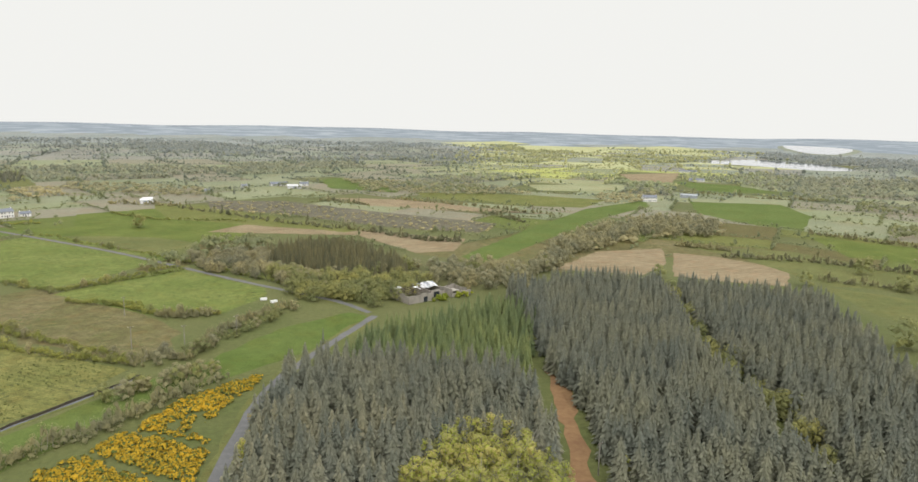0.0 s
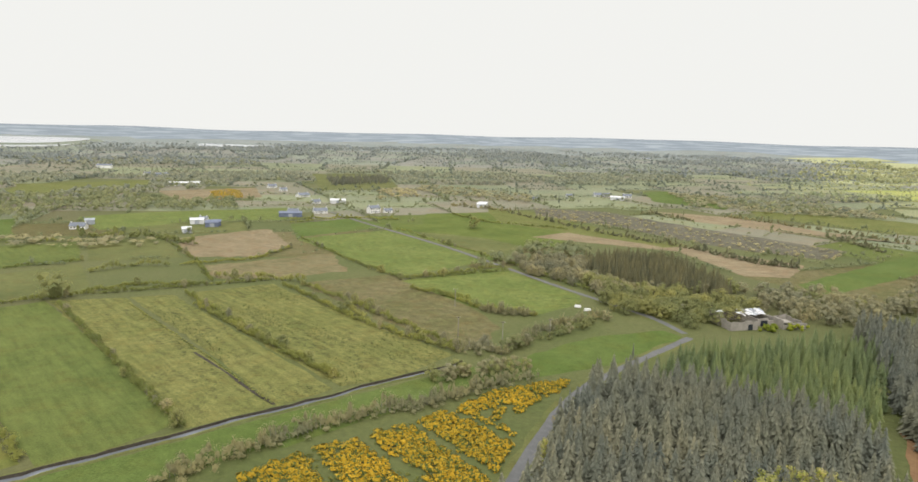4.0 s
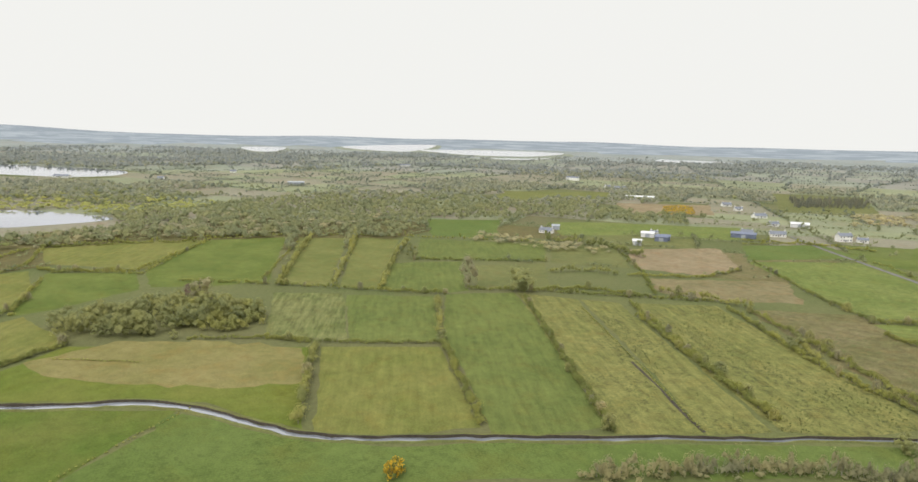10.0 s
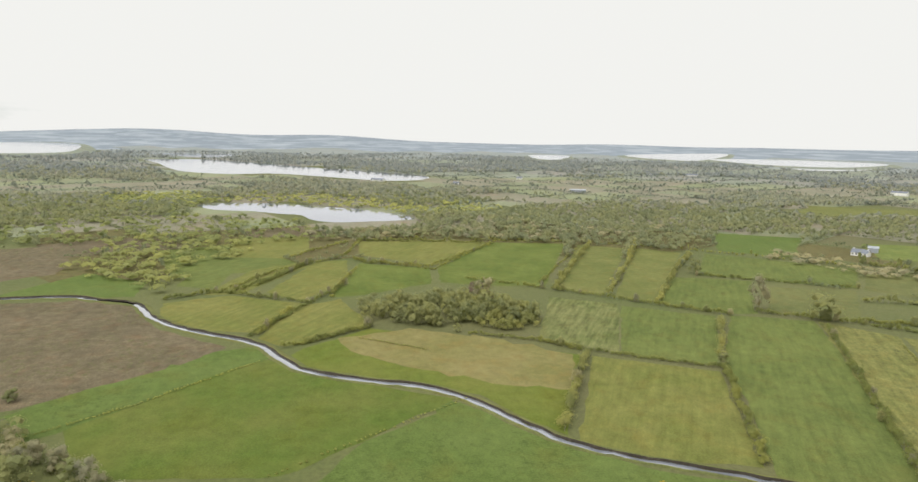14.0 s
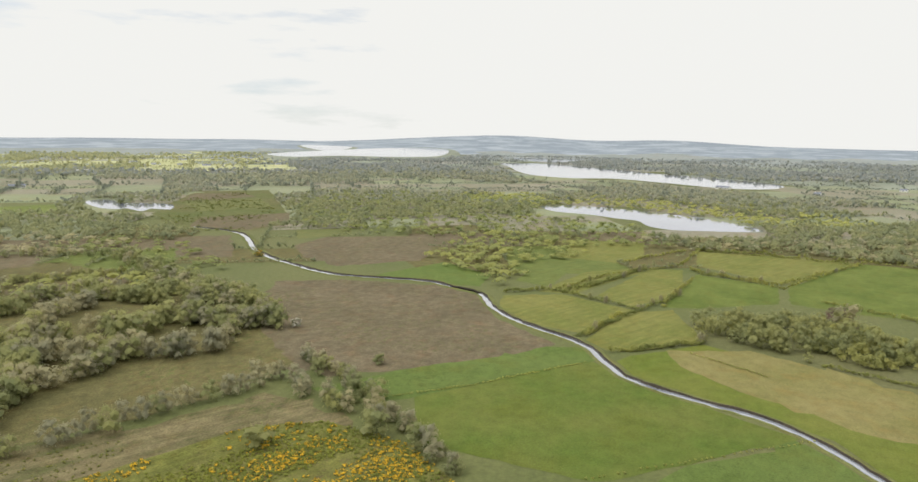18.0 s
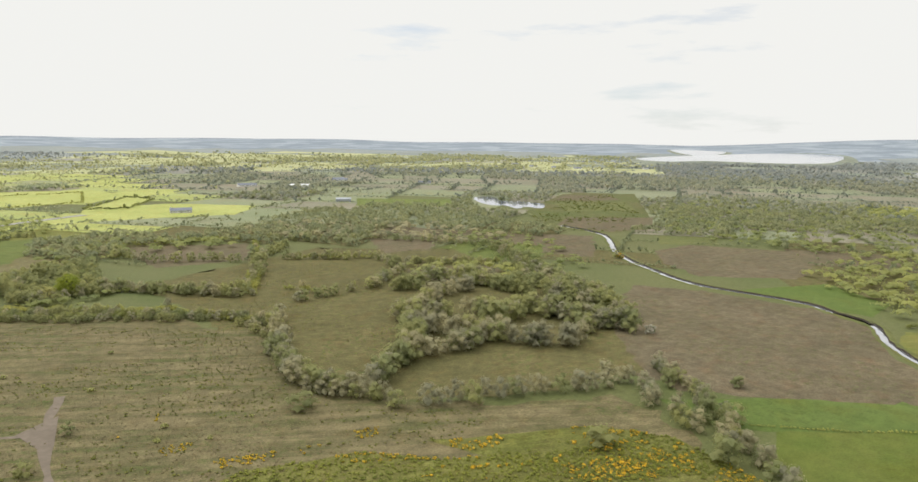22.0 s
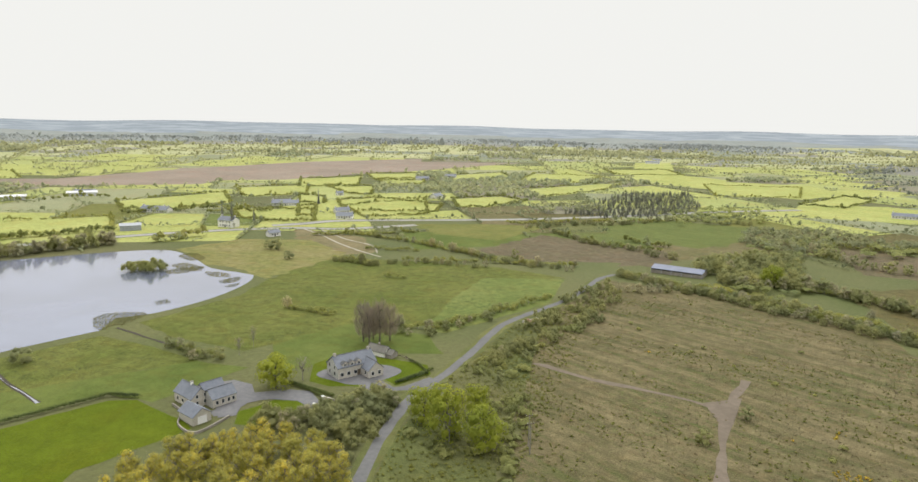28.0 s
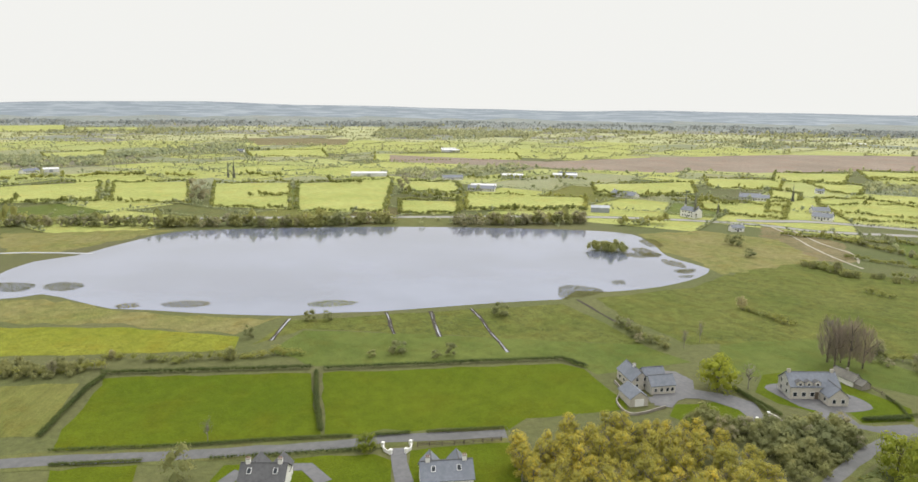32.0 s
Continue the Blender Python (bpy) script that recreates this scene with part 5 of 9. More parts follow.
field("bog", [(-124.4, -508.5), (-203.9, -476.1), (-178.7, -409.2), (-121.2, -416.8)])
field("bog", [(-243.0, -328.3), (-296.6, -303.1), (-270.1, -274.4), (-233.2, -291.4)])
field("bog", [(-290.0, -444.4), (-332.3, -408.3), (-294.5, -373.1), (-262.5, -384.8)])
field("dull", [(16.0, -605.3), (-82.1, -582.1), (-68.8, -508.2), (-37.1, -467.1), (12.1, -489.5)])
field("bog", [(11.3, -463.9), (-26.4, -443.2), (-16.2, -398.9), (8.8, -390.4)])
field("lush2", [(-460.6, -747.1), (-558.2, -674.5), (-505.2, -603.3), (-414.0, -669.3)])
field("scrub", [(16.3, -352.1), (-31.2, -337.8), (-95.2, -300.9), (-112.7, -239.0), (-105.4, -186.6), (-114.7, -165.9), (-140.4, -143.5), (-127.9, -128.4), (15.3, -135.7), (24.4, -177.5), (34.6, -267.7)])
field("scrub", [(-121.3, -266.5), (-106.0, -194.3), (-104.0, -166.1), (-143.8, -137.5), (-176.0, -121.1), (-176.7, -103.8), (-157.7, -71.8), (-98.4, -107.4), (-31.5, -147.5), (-25.5, -207.4)])
field("regrown", GORSE_SLOPE)
field("regrown", GORSE_SOUTH)
field("fen", [(20.0, -125.0), (44.0, -118.0), (50.0, -150.0), (52.0, -185.0), (46.5, -215.0), (44.0, -250.0), (32.0, -280.0), (24.0, -180.0)])
field("bog", [(98.4, -403.9), (69.6, -480.3), (-13.5, -440.7), (-9.8, -404.1), (54.2, -386.3)])
field("dull", [(33.0, -539.2), (-3.9, -586.5), (-81.3, -585.4), (-56.4, -482.3), (11.0, -468.5)])
field("heathgreen", [(209.7, -356.5), (115.7, -355.7), (93.5, -306.4), (99.8, -282.2), (151.2, -258.9)])
field("heathgreen", [(128.7, -358.7), (74.8, -361.2), (33.3, -348.0), (73.0, -328.9), (89.4, -294.1), (98.8, -279.5)])
field("heathgreen", [(158.3, -270.8), (101.5, -286.8), (95.3, -311.9), (68.8, -335.1), (77.1, -286.2), (73.5, -246.0), (83.2, -238.2), (138.6, -238.0)])
field("lush2", [(73.9, -332.7), (33.9, -345.3), (33.4, -295.0), (48.6, -268.0), (64.7, -237.6), (73.4, -239.2), (77.1, -286.2)])
field("pasture", [(126.2, -217.4), (108.2, -240.3), (69.2, -232.7), (57.8, -214.9), (74.4, -210.3), (88.7, -192.2), (104.3, -180.9)])
field("straw2", [(244.8, -438.5), (184.3, -422.6), (155.0, -378.4), (173.6, -342.7), (196.0, -343.0)])
field("yellow", [(179.0, -491.5), (119.2, -515.2), (72.1, -522.4), (94.0, -444.1), (142.4, -454.9)])
field("lush", [(199.2, -27.1), (170.2, -77.9), (133.5, -65.2), (145.0, -38.5), (159.8, -10.6)])
field("lush", [(168.2, -81.0), (150.2, -117.1), (135.0, -146.6), (127.2, -149.0), (106.9, -142.1), (101.1, -139.0), (112.2, -112.9), (109.5, -104.9), (121.5, -83.5), (132.5, -66.2)])
field("yellow", [(212.1, 6.2), (198.6, -21.1), (169.0, -9.2), (177.3, 5.5)])
field("sunmeadow", [(274.6, 7.4), (246.2, -36.9), (213.7, -70.4), (201.9, -64.9), (217.7, -32.8), (240.9, 6.7)])
field("pasture", [(194.7, -74.0), (207.6, -91.2), (184.8, -120.9), (157.8, -151.6), (131.9, -181.3), (113.1, -181.2), (122.7, -149.4), (138.3, -149.7), (160.5, -106.5), (174.4, -81.6)])
field("heathgreen", [(203.1, -71.0), (220.4, -91.8), (194.9, -159.0), (182.1, -190.9), (150.0, -186.8), (131.9, -181.3), (171.2, -136.4), (209.4, -91.9)])
field("heathgreen", [(180.4, -209.3), (169.6, -257.3), (175.3, -291.9), (150.7, -331.3), (106.1, -326.5), (77.9, -254.6), (104.4, -234.6), (123.2, -194.7), (158.4, -199.3)])
field("lush", [(95.5, -191.2), (88.6, -208.5), (81.4, -204.8), (58.9, -203.4), (55.9, -195.6), (63.5, -181.0), (81.1, -176.1), (89.1, -177.8)])
field("lush", [(97.0, -151.9), (89.3, -167.0), (81.5, -165.7), (78.5, -158.3), (83.2, -145.5), (92.8, -144.2)])
field("marsh", [(470.3, -5.9), (449.1, -59.5), (431.4, -96.6), (412.3, -60.7), (394.5, -30.3), (403.6, -4.9)])
field("marsh", [(313.3, 8.1), (295.6, -22.7), (267.1, -39.9), (234.0, -74.4), (226.8, -89.7), (216.6, -69.2), (249.0, -37.3), (278.4, 7.4)])
field("marsh", [(269.4, -338.6), (254.2, -383.4), (210.9, -398.6), (167.5, -363.6), (176.8, -289.5), (202.7, -306.7), (226.9, -308.5)])
field("lush", [(132.0, -41.6), (118.0, -72.0), (112.3, -73.5), (100.3, -66.8), (121.3, -35.1)])
field("lush", [(114.7, -79.4), (105.1, -101.4), (85.0, -89.8), (99.0, -68.8)])
field("lush", [(151.4, -10.0), (141.9, -26.6), (130.1, -21.8), (140.2, -6.7)])
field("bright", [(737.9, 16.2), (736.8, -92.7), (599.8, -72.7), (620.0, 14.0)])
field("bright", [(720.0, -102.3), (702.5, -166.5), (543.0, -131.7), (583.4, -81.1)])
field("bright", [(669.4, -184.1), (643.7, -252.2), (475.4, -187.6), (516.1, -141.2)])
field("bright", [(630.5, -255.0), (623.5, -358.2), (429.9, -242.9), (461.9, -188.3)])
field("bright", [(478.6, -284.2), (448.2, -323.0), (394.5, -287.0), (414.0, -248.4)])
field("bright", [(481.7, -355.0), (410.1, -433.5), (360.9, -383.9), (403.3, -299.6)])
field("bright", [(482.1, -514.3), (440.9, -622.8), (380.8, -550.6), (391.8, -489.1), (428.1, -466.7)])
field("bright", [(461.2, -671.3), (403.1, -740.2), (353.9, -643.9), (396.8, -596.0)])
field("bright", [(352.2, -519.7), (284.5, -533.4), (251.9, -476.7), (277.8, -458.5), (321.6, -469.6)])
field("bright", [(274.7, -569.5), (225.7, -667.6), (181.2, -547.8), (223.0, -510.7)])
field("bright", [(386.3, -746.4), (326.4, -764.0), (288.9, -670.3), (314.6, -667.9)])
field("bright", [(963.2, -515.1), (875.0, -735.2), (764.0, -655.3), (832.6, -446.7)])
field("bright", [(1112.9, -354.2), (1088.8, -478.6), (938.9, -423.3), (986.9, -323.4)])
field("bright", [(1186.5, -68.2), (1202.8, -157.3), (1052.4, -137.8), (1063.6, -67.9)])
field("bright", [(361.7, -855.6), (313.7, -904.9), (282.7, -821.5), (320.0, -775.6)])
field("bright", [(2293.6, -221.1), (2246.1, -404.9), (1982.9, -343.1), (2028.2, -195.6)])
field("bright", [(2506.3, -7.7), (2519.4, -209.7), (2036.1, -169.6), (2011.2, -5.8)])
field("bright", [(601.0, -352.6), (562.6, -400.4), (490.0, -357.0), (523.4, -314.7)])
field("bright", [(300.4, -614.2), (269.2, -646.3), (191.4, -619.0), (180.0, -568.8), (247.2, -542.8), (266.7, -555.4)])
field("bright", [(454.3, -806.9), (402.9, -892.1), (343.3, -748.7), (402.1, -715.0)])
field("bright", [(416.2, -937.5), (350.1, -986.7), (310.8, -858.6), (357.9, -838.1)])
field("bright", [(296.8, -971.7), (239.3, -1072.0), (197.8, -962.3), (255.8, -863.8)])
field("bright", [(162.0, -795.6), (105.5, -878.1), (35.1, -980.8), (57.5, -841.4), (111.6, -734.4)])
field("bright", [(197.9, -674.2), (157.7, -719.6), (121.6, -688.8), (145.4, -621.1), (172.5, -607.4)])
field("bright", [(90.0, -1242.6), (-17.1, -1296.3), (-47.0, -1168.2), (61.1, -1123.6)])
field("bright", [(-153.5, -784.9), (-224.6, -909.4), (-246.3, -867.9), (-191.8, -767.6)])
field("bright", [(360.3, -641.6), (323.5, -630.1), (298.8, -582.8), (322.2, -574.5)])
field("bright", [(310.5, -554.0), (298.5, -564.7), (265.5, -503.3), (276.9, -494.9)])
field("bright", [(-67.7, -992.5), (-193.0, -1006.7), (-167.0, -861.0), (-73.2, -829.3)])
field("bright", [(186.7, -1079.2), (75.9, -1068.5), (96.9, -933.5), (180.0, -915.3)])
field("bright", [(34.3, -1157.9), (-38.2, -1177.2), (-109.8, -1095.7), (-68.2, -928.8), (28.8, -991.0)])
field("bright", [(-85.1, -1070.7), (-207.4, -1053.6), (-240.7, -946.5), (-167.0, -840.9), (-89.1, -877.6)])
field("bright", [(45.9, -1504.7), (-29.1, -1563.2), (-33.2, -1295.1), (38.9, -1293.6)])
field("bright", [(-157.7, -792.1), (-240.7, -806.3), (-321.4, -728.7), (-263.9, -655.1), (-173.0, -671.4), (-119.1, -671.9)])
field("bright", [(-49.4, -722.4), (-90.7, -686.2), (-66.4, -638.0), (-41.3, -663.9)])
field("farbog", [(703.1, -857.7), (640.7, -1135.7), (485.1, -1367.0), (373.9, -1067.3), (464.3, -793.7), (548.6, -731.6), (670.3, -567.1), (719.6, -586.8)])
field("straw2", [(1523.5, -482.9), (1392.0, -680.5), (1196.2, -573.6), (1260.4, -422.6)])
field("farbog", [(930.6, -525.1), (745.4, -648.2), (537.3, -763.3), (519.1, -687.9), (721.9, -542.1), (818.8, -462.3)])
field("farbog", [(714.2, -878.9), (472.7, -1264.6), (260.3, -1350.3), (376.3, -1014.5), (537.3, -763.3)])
field("strawy", [(-128.1, 515.1), (-107.6, 555.1), (-22.2, 531.6), (64.2, 487.9), (51.0, 440.0), (24.2, 432.9), (-16.4, 504.0)])
field("yellowish", [(-226.2, 700.1), (-169.6, 680.8), (-82.5, 589.6), (-8.3, 535.8), (-25.9, 515.5), (-107.6, 555.1), (-177.3, 582.4)])
field("heather", [(-179.0, 718.2), (-102.6, 729.0), (11.4, 632.8), (102.6, 569.2), (80.9, 518.4), (10.4, 541.4), (-87.1, 621.3), (-156.8, 653.7)])
field("strawy", [(-60.2, 763.8), (25.7, 753.0), (150.9, 637.4), (173.6, 644.6), (98.6, 640.6), (-11.9, 695.1)])
field("yellowish", [(42.4, 837.9), (190.8, 814.0), (266.7, 766.6), (218.1, 688.0), (137.6, 707.0), (52.8, 775.2)])
field("meadow", [(52.6, 421.1), (117.7, 529.0), (215.2, 678.4), (315.6, 767.8), (295.8, 704.6), (200.5, 598.7), (112.4, 466.7), (63.0, 394.5)])
field("meadow", [(-89.1, 1006.0), (-56.8, 1056.4), (29.0, 870.2), (20.8, 829.4), (-61.6, 873.2)])
field("strawy", [(103.2, 381.6), (148.7, 438.1), (199.8, 449.5), (181.6, 398.3), (152.8, 365.0)])
field("strawy", [(201.5, 433.9), (226.9, 417.3), (251.1, 376.5), (222.5, 334.7), (193.2, 346.4), (169.1, 361.6)])
field("olive", [(218.4, 461.4), (290.9, 438.6), (324.8, 362.3), (288.3, 319.9), (248.1, 334.1), (239.3, 417.3)])
field("olive", [(241.2, 334.3), (258.7, 320.7), (278.2, 296.2), (236.8, 249.9), (231.0, 277.0)])
field("meadow", [(369.1, 758.3), (467.0, 736.1), (434.6, 623.2), (363.1, 534.3), (339.6, 567.7), (322.9, 648.5)])
field("meadow", [(487.1, 1070.1), (558.3, 993.2), (558.7, 883.5), (439.4, 870.3)])
field("sun2", [(215.3, 965.4), (375.3, 988.0), (324.2, 873.4), (211.7, 876.4)])
field("hazysun", [(780.8, 4230.6), (1202.1, 3864.9), (807.3, 2314.9), (529.2, 2395.7)])
field("strawy", [(452.0, 1223.6), (595.4, 1283.9), (476.1, 1045.5), (402.4, 1034.3)])
field("pasture", [(347.7, 503.2), (401.1, 450.9), (354.8, 397.1), (320.1, 417.1)])
field("olive", [(-228.2, 500.1), (-158.4, 490.5), (-126.0, 472.1), (-115.8, 405.7), (-161.9, 448.7)])
field("pasture", [(-271.4, 527.7), (-223.8, 535.9), (-196.9, 493.9), (-236.6, 497.4)])
hedge("thorn", 2.4, 3.2, [(737.9, 16.2), (736.8, -92.7), (599.8, -72.7), (620.0, 14.0), (737.9, 16.2)])
hedge("thorn", 2.4, 3.2, [(720.0, -102.3), (702.5, -166.5), (543.0, -131.7), (583.4, -81.1), (720.0, -102.3)])
hedge("thorn", 2.4, 3.2, [(669.4, -184.1), (643.7, -252.2), (475.4, -187.6), (516.1, -141.2), (669.4, -184.1)])
hedge("thorn", 2.4, 3.2, [(630.5, -255.0), (623.5, -358.2), (429.9, -242.9), (461.9, -188.3), (630.5, -255.0)])
hedge("thorn", 2.4, 3.2, [(478.6, -284.2), (448.2, -323.0), (394.5, -287.0), (414.0, -248.4), (478.6, -284.2)])
hedge("thorn", 2.4, 3.2, [(481.7, -355.0), (410.1, -433.5), (360.9, -383.9), (403.3, -299.6), (481.7, -355.0)])
hedge("thorn", 2.4, 3.2, [(482.1, -514.3), (440.9, -622.8), (380.8, -550.6), (391.8, -489.1), (428.1, -466.7), (482.1, -514.3)])
hedge("thorn", 2.4, 3.2, [(461.2, -671.3), (403.1, -740.2), (353.9, -643.9), (396.8, -596.0), (461.2, -671.3)])
hedge("thorn", 2.4, 3.2, [(352.2, -519.7), (284.5, -533.4), (251.9, -476.7), (277.8, -458.5), (321.6, -469.6), (352.2, -519.7)])
hedge("thorn", 2.4, 3.2, [(274.7, -569.5), (225.7, -667.6), (181.2, -547.8), (223.0, -510.7), (274.7, -569.5)])
hedge("thorn", 2.4, 3.2, [(386.3, -746.4), (326.4, -764.0), (288.9, -670.3), (314.6, -667.9), (386.3, -746.4)])
hedge("thorn", 2.4, 3.2, [(963.2, -515.1), (875.0, -735.2), (764.0, -655.3), (832.6, -446.7), (963.2, -515.1)])
hedge("thorn", 2.4, 3.2, [(1112.9, -354.2), (1088.8, -478.6), (938.9, -423.3), (986.9, -323.4), (1112.9, -354.2)])
hedge("thorn", 2.4, 3.2, [(1186.5, -68.2), (1202.8, -157.3), (1052.4, -137.8), (1063.6, -67.9), (1186.5, -68.2)])
hedge("thorn", 2.4, 3.2, [(361.7, -855.6), (313.7, -904.9), (282.7, -821.5), (320.0, -775.6), (361.7, -855.6)])
hedge("thorn", 2.4, 3.2, [(2293.6, -221.1), (2246.1, -404.9), (1982.9, -343.1), (2028.2, -195.6), (2293.6, -221.1)])
hedge("thorn", 2.4, 3.2, [(2506.3, -7.7), (2519.4, -209.7), (2036.1, -169.6), (2011.2, -5.8), (2506.3, -7.7)])
hedge("thorn", 2.4, 3.2, [(601.0, -352.6), (562.6, -400.4), (490.0, -357.0), (523.4, -314.7), (601.0, -352.6)])
hedge("thorn", 2.2, 3.2, [(300.4, -614.2), (269.2, -646.3), (191.4, -619.0), (180.0, -568.8), (247.2, -542.8), (266.7, -555.4), (300.4, -614.2)])
hedge("thorn", 2.2, 3.2, [(454.3, -806.9), (402.9, -892.1), (343.3, -748.7), (402.1, -715.0), (454.3, -806.9)])
hedge("thorn", 2.2, 3.2, [(416.2, -937.5), (350.1, -986.7), (310.8, -858.6), (357.9, -838.1), (416.2, -937.5)])
hedge("thorn", 2.2, 3.2, [(296.8, -971.7), (239.3, -1072.0), (197.8, -962.3), (255.8, -863.8), (296.8, -971.7)])
hedge("thorn", 2.2, 3.2, [(162.0, -795.6), (105.5, -878.1), (35.1, -980.8), (57.5, -841.4), (111.6, -734.4), (162.0, -795.6)])
hedge("thorn", 2.2, 3.2, [(197.9, -674.2), (157.7, -719.6), (121.6, -688.8), (145.4, -621.1), (172.5, -607.4), (197.9, -674.2)])
hedge("thorn", 2.2, 3.2, [(90.0, -1242.6), (-17.1, -1296.3), (-47.0, -1168.2), (61.1, -1123.6), (90.0, -1242.6)])
hedge("thorn", 2.2, 3.2, [(-153.5, -784.9), (-224.6, -909.4), (-246.3, -867.9), (-191.8, -767.6), (-153.5, -784.9)])
hedge("thorn", 2.2, 3.2, [(360.3, -641.6), (323.5, -630.1), (298.8, -582.8), (322.2, -574.5), (360.3, -641.6)])
hedge("thorn", 2.2, 3.2, [(310.5, -554.0), (298.5, -564.7), (265.5, -503.3), (276.9, -494.9), (310.5, -554.0)])
hedge("thorn", 2.2, 3.2, [(-67.7, -992.5), (-193.0, -1006.7), (-167.0, -861.0), (-73.2, -829.3), (-67.7, -992.5)])
hedge("thorn", 2.2, 3.2, [(186.7, -1079.2), (75.9, -1068.5), (96.9, -933.5), (180.0, -915.3), (186.7, -1079.2)])
hedge("willow", 3.2, 3.0, [(-176.1, 62.1), (-199.3, 72.2), (-222.9, 82.4), (-242.1, 92.3)])
hedge("thorn", 2.6, 2.6, [(-222.4, 137.5), (-196.4, 126.8), (-175.3, 117.8), (-150.9, 107.5)])
hedge("thorn", 2.6, 2.6, [(-270.1, 214.4), (-211.1, 182.4), (-171.9, 160.4), (-129.7, 137.9)])
hedge("thorn", 2.6, 2.6, [(-234.8, 254.7), (-178.2, 222.4), (-147.5, 204.5), (-127.2, 194.4), (-110.5, 187.5)])
hedge("thorn", 2.6, 2.6, [(-199.5, 299.2), (-151.8, 271.8), (-113.5, 250.3), (-83.6, 232.3)])
hedge("thorn", 1.4, 1.6, [(-260.7, 77.5), (-244.5, 96.8), (-231.8, 118.3), (-222.2, 136.6)])
hedge("thorn", 1.4, 1.6, [(-273.2, 50.6), (-260.7, 77.5)])
hedge("thorn", 0.7, 1.2, [(-240.6, 227.3), (-165.8, 188.2), (-116.6, 160.6)])
hedge("willow", 3.5, 3.0, [(-349.7, 109.9), (-436.6, 151.5), (-500.0, 182.6)])
hedge("willow", 3.5, 3.0, [(-336.7, 136.5), (-456.2, 199.6), (-492.2, 217.6)])
hedge("willow", 3.5, 3.0, [(-320.5, 157.0), (-415.3, 215.9), (-451.4, 241.5)])
hedge("willow", 3.5, 3.0, [(-285.1, 171.6), (-233.3, 142.6)])
hedge("thorn", 2.0, 2.2, [(-383.5, 67.3), (-355.7, 106.4), (-314.6, 154.1), (-293.0, 181.4)])
hedge("thorn", 2.0, 2.2, [(-532.3, 94.5), (-532.4, 115.0), (-524.5, 171.8), (-477.9, 253.2), (-402.8, 344.5)])
hedge("thorn", 2.0, 2.2, [(-385.9, 212.7), (-367.2, 244.5), (-342.5, 288.4)])
hedge("thorn", 2.0, 2.2, [(-296.7, 197.9), (-272.0, 233.9), (-244.2, 264.6), (-216.2, 295.7)])
hedge("thorn", 2.0, 2.2, [(-283.6, 306.4), (-258.5, 339.5), (-263.0, 384.3)])
hedge("thorn", 2.0, 2.2, [(-279.0, 422.0), (-205.9, 363.9), (-156.5, 332.4)])
hedge("thorn", 2.0, 2.2, [(-155.3, 329.9), (-114.7, 388.8)])
hedge("thorn", 2.0, 2.2, [(-375.5, 383.0), (-285.7, 319.5), (-241.0, 280.3)])
hedge("thorn", 2.0, 2.2, [(-332.7, 483.5), (-301.5, 547.0)])
hedge("thorn", 2.0, 2.2, [(-123.1, 311.5), (-97.9, 292.7), (-68.7, 290.4)])
hedge("thorn", 2.0, 2.2, [(-277.2, 234.1), (-268.7, 257.0), (-242.1, 271.8)])
hedge("thorn", 2.0, 2.2, [(-336.1, 58.6), (-326.1, 78.4)])
hedge("willow", 3.5, 3.5, [(-312.6, 268.3), (-306.3, 292.2), (-288.2, 300.4)])
hedge("willow", 3.5, 3.5, [(-417.4, 350.6), (-364.9, 372.4), (-323.6, 361.0)])
hedge("willow", 3.5, 3.5, [(-244.0, 288.7), (-217.9, 298.0), (-197.5, 301.7)])
hedge("willow", 3.5, 3.5, [(-150.0, 263.6), (-135.7, 253.6)])
hedge("thorn", 1.8, 2.0, [(-261.8, 77.9), (-247.2, 90.9)])
hedge("thorn", 1.8, 2.0, [(-410.7, 51.5), (-522.6, 111.1), (-520.6, 179.4)])
hedge("thorn", 1.8, 2.0, [(-367.2, 107.0), (-486.0, 167.9)])
hedge("thorn", 1.8, 2.0, [(-447.8, 2.5), (-410.7, 51.5)])
hedge("thorn", 1.8, 2.0, [(-459.7, -5.0), (-535.4, 6.9), (-535.5, 56.7)])
hedge("thorn", 1.8, 2.0, [(-370.9, -50.7), (-406.7, -36.7), (-445.8, -26.4)])
hedge("thorn", 1.8, 2.0, [(-354.2, -67.1), (-408.2, -46.4), (-459.7, -5.0)])
hedge("thorn", 1.8, 2.0, [(-276.2, -39.5), (-313.4, -25.4), (-370.1, -3.5)])
hedge("thorn", 1.8, 2.0, [(-264.3, -16.9), (-273.8, -6.5), (-287.7, 9.9)])
hedge("greywillow", 4.6, 5.5, [(-113.1, 112.9), (-110.6, 121.3), (-105.5, 130.0), (-100.4, 139.8), (-95.0, 150.9), (-87.5, 163.7), (-75.0, 177.0), (-65.7, 192.6), (-57.9, 205.4), (-50.8, 212.7)])
hedge("greywillow", 3.5, 4, [(-82.7, 228.9), (-76.5, 237.1), (-66.0, 232.3)])
hedge("greywillow", 3.5, 4, [(-65.7, 239.3), (-62.4, 263.1), (-54.0, 282.9), (-40.9, 300.9)])
hedge("greywillow", 3.5, 4, [(-93.3, 289.0), (-81.6, 286.6), (-69.2, 291.4)])
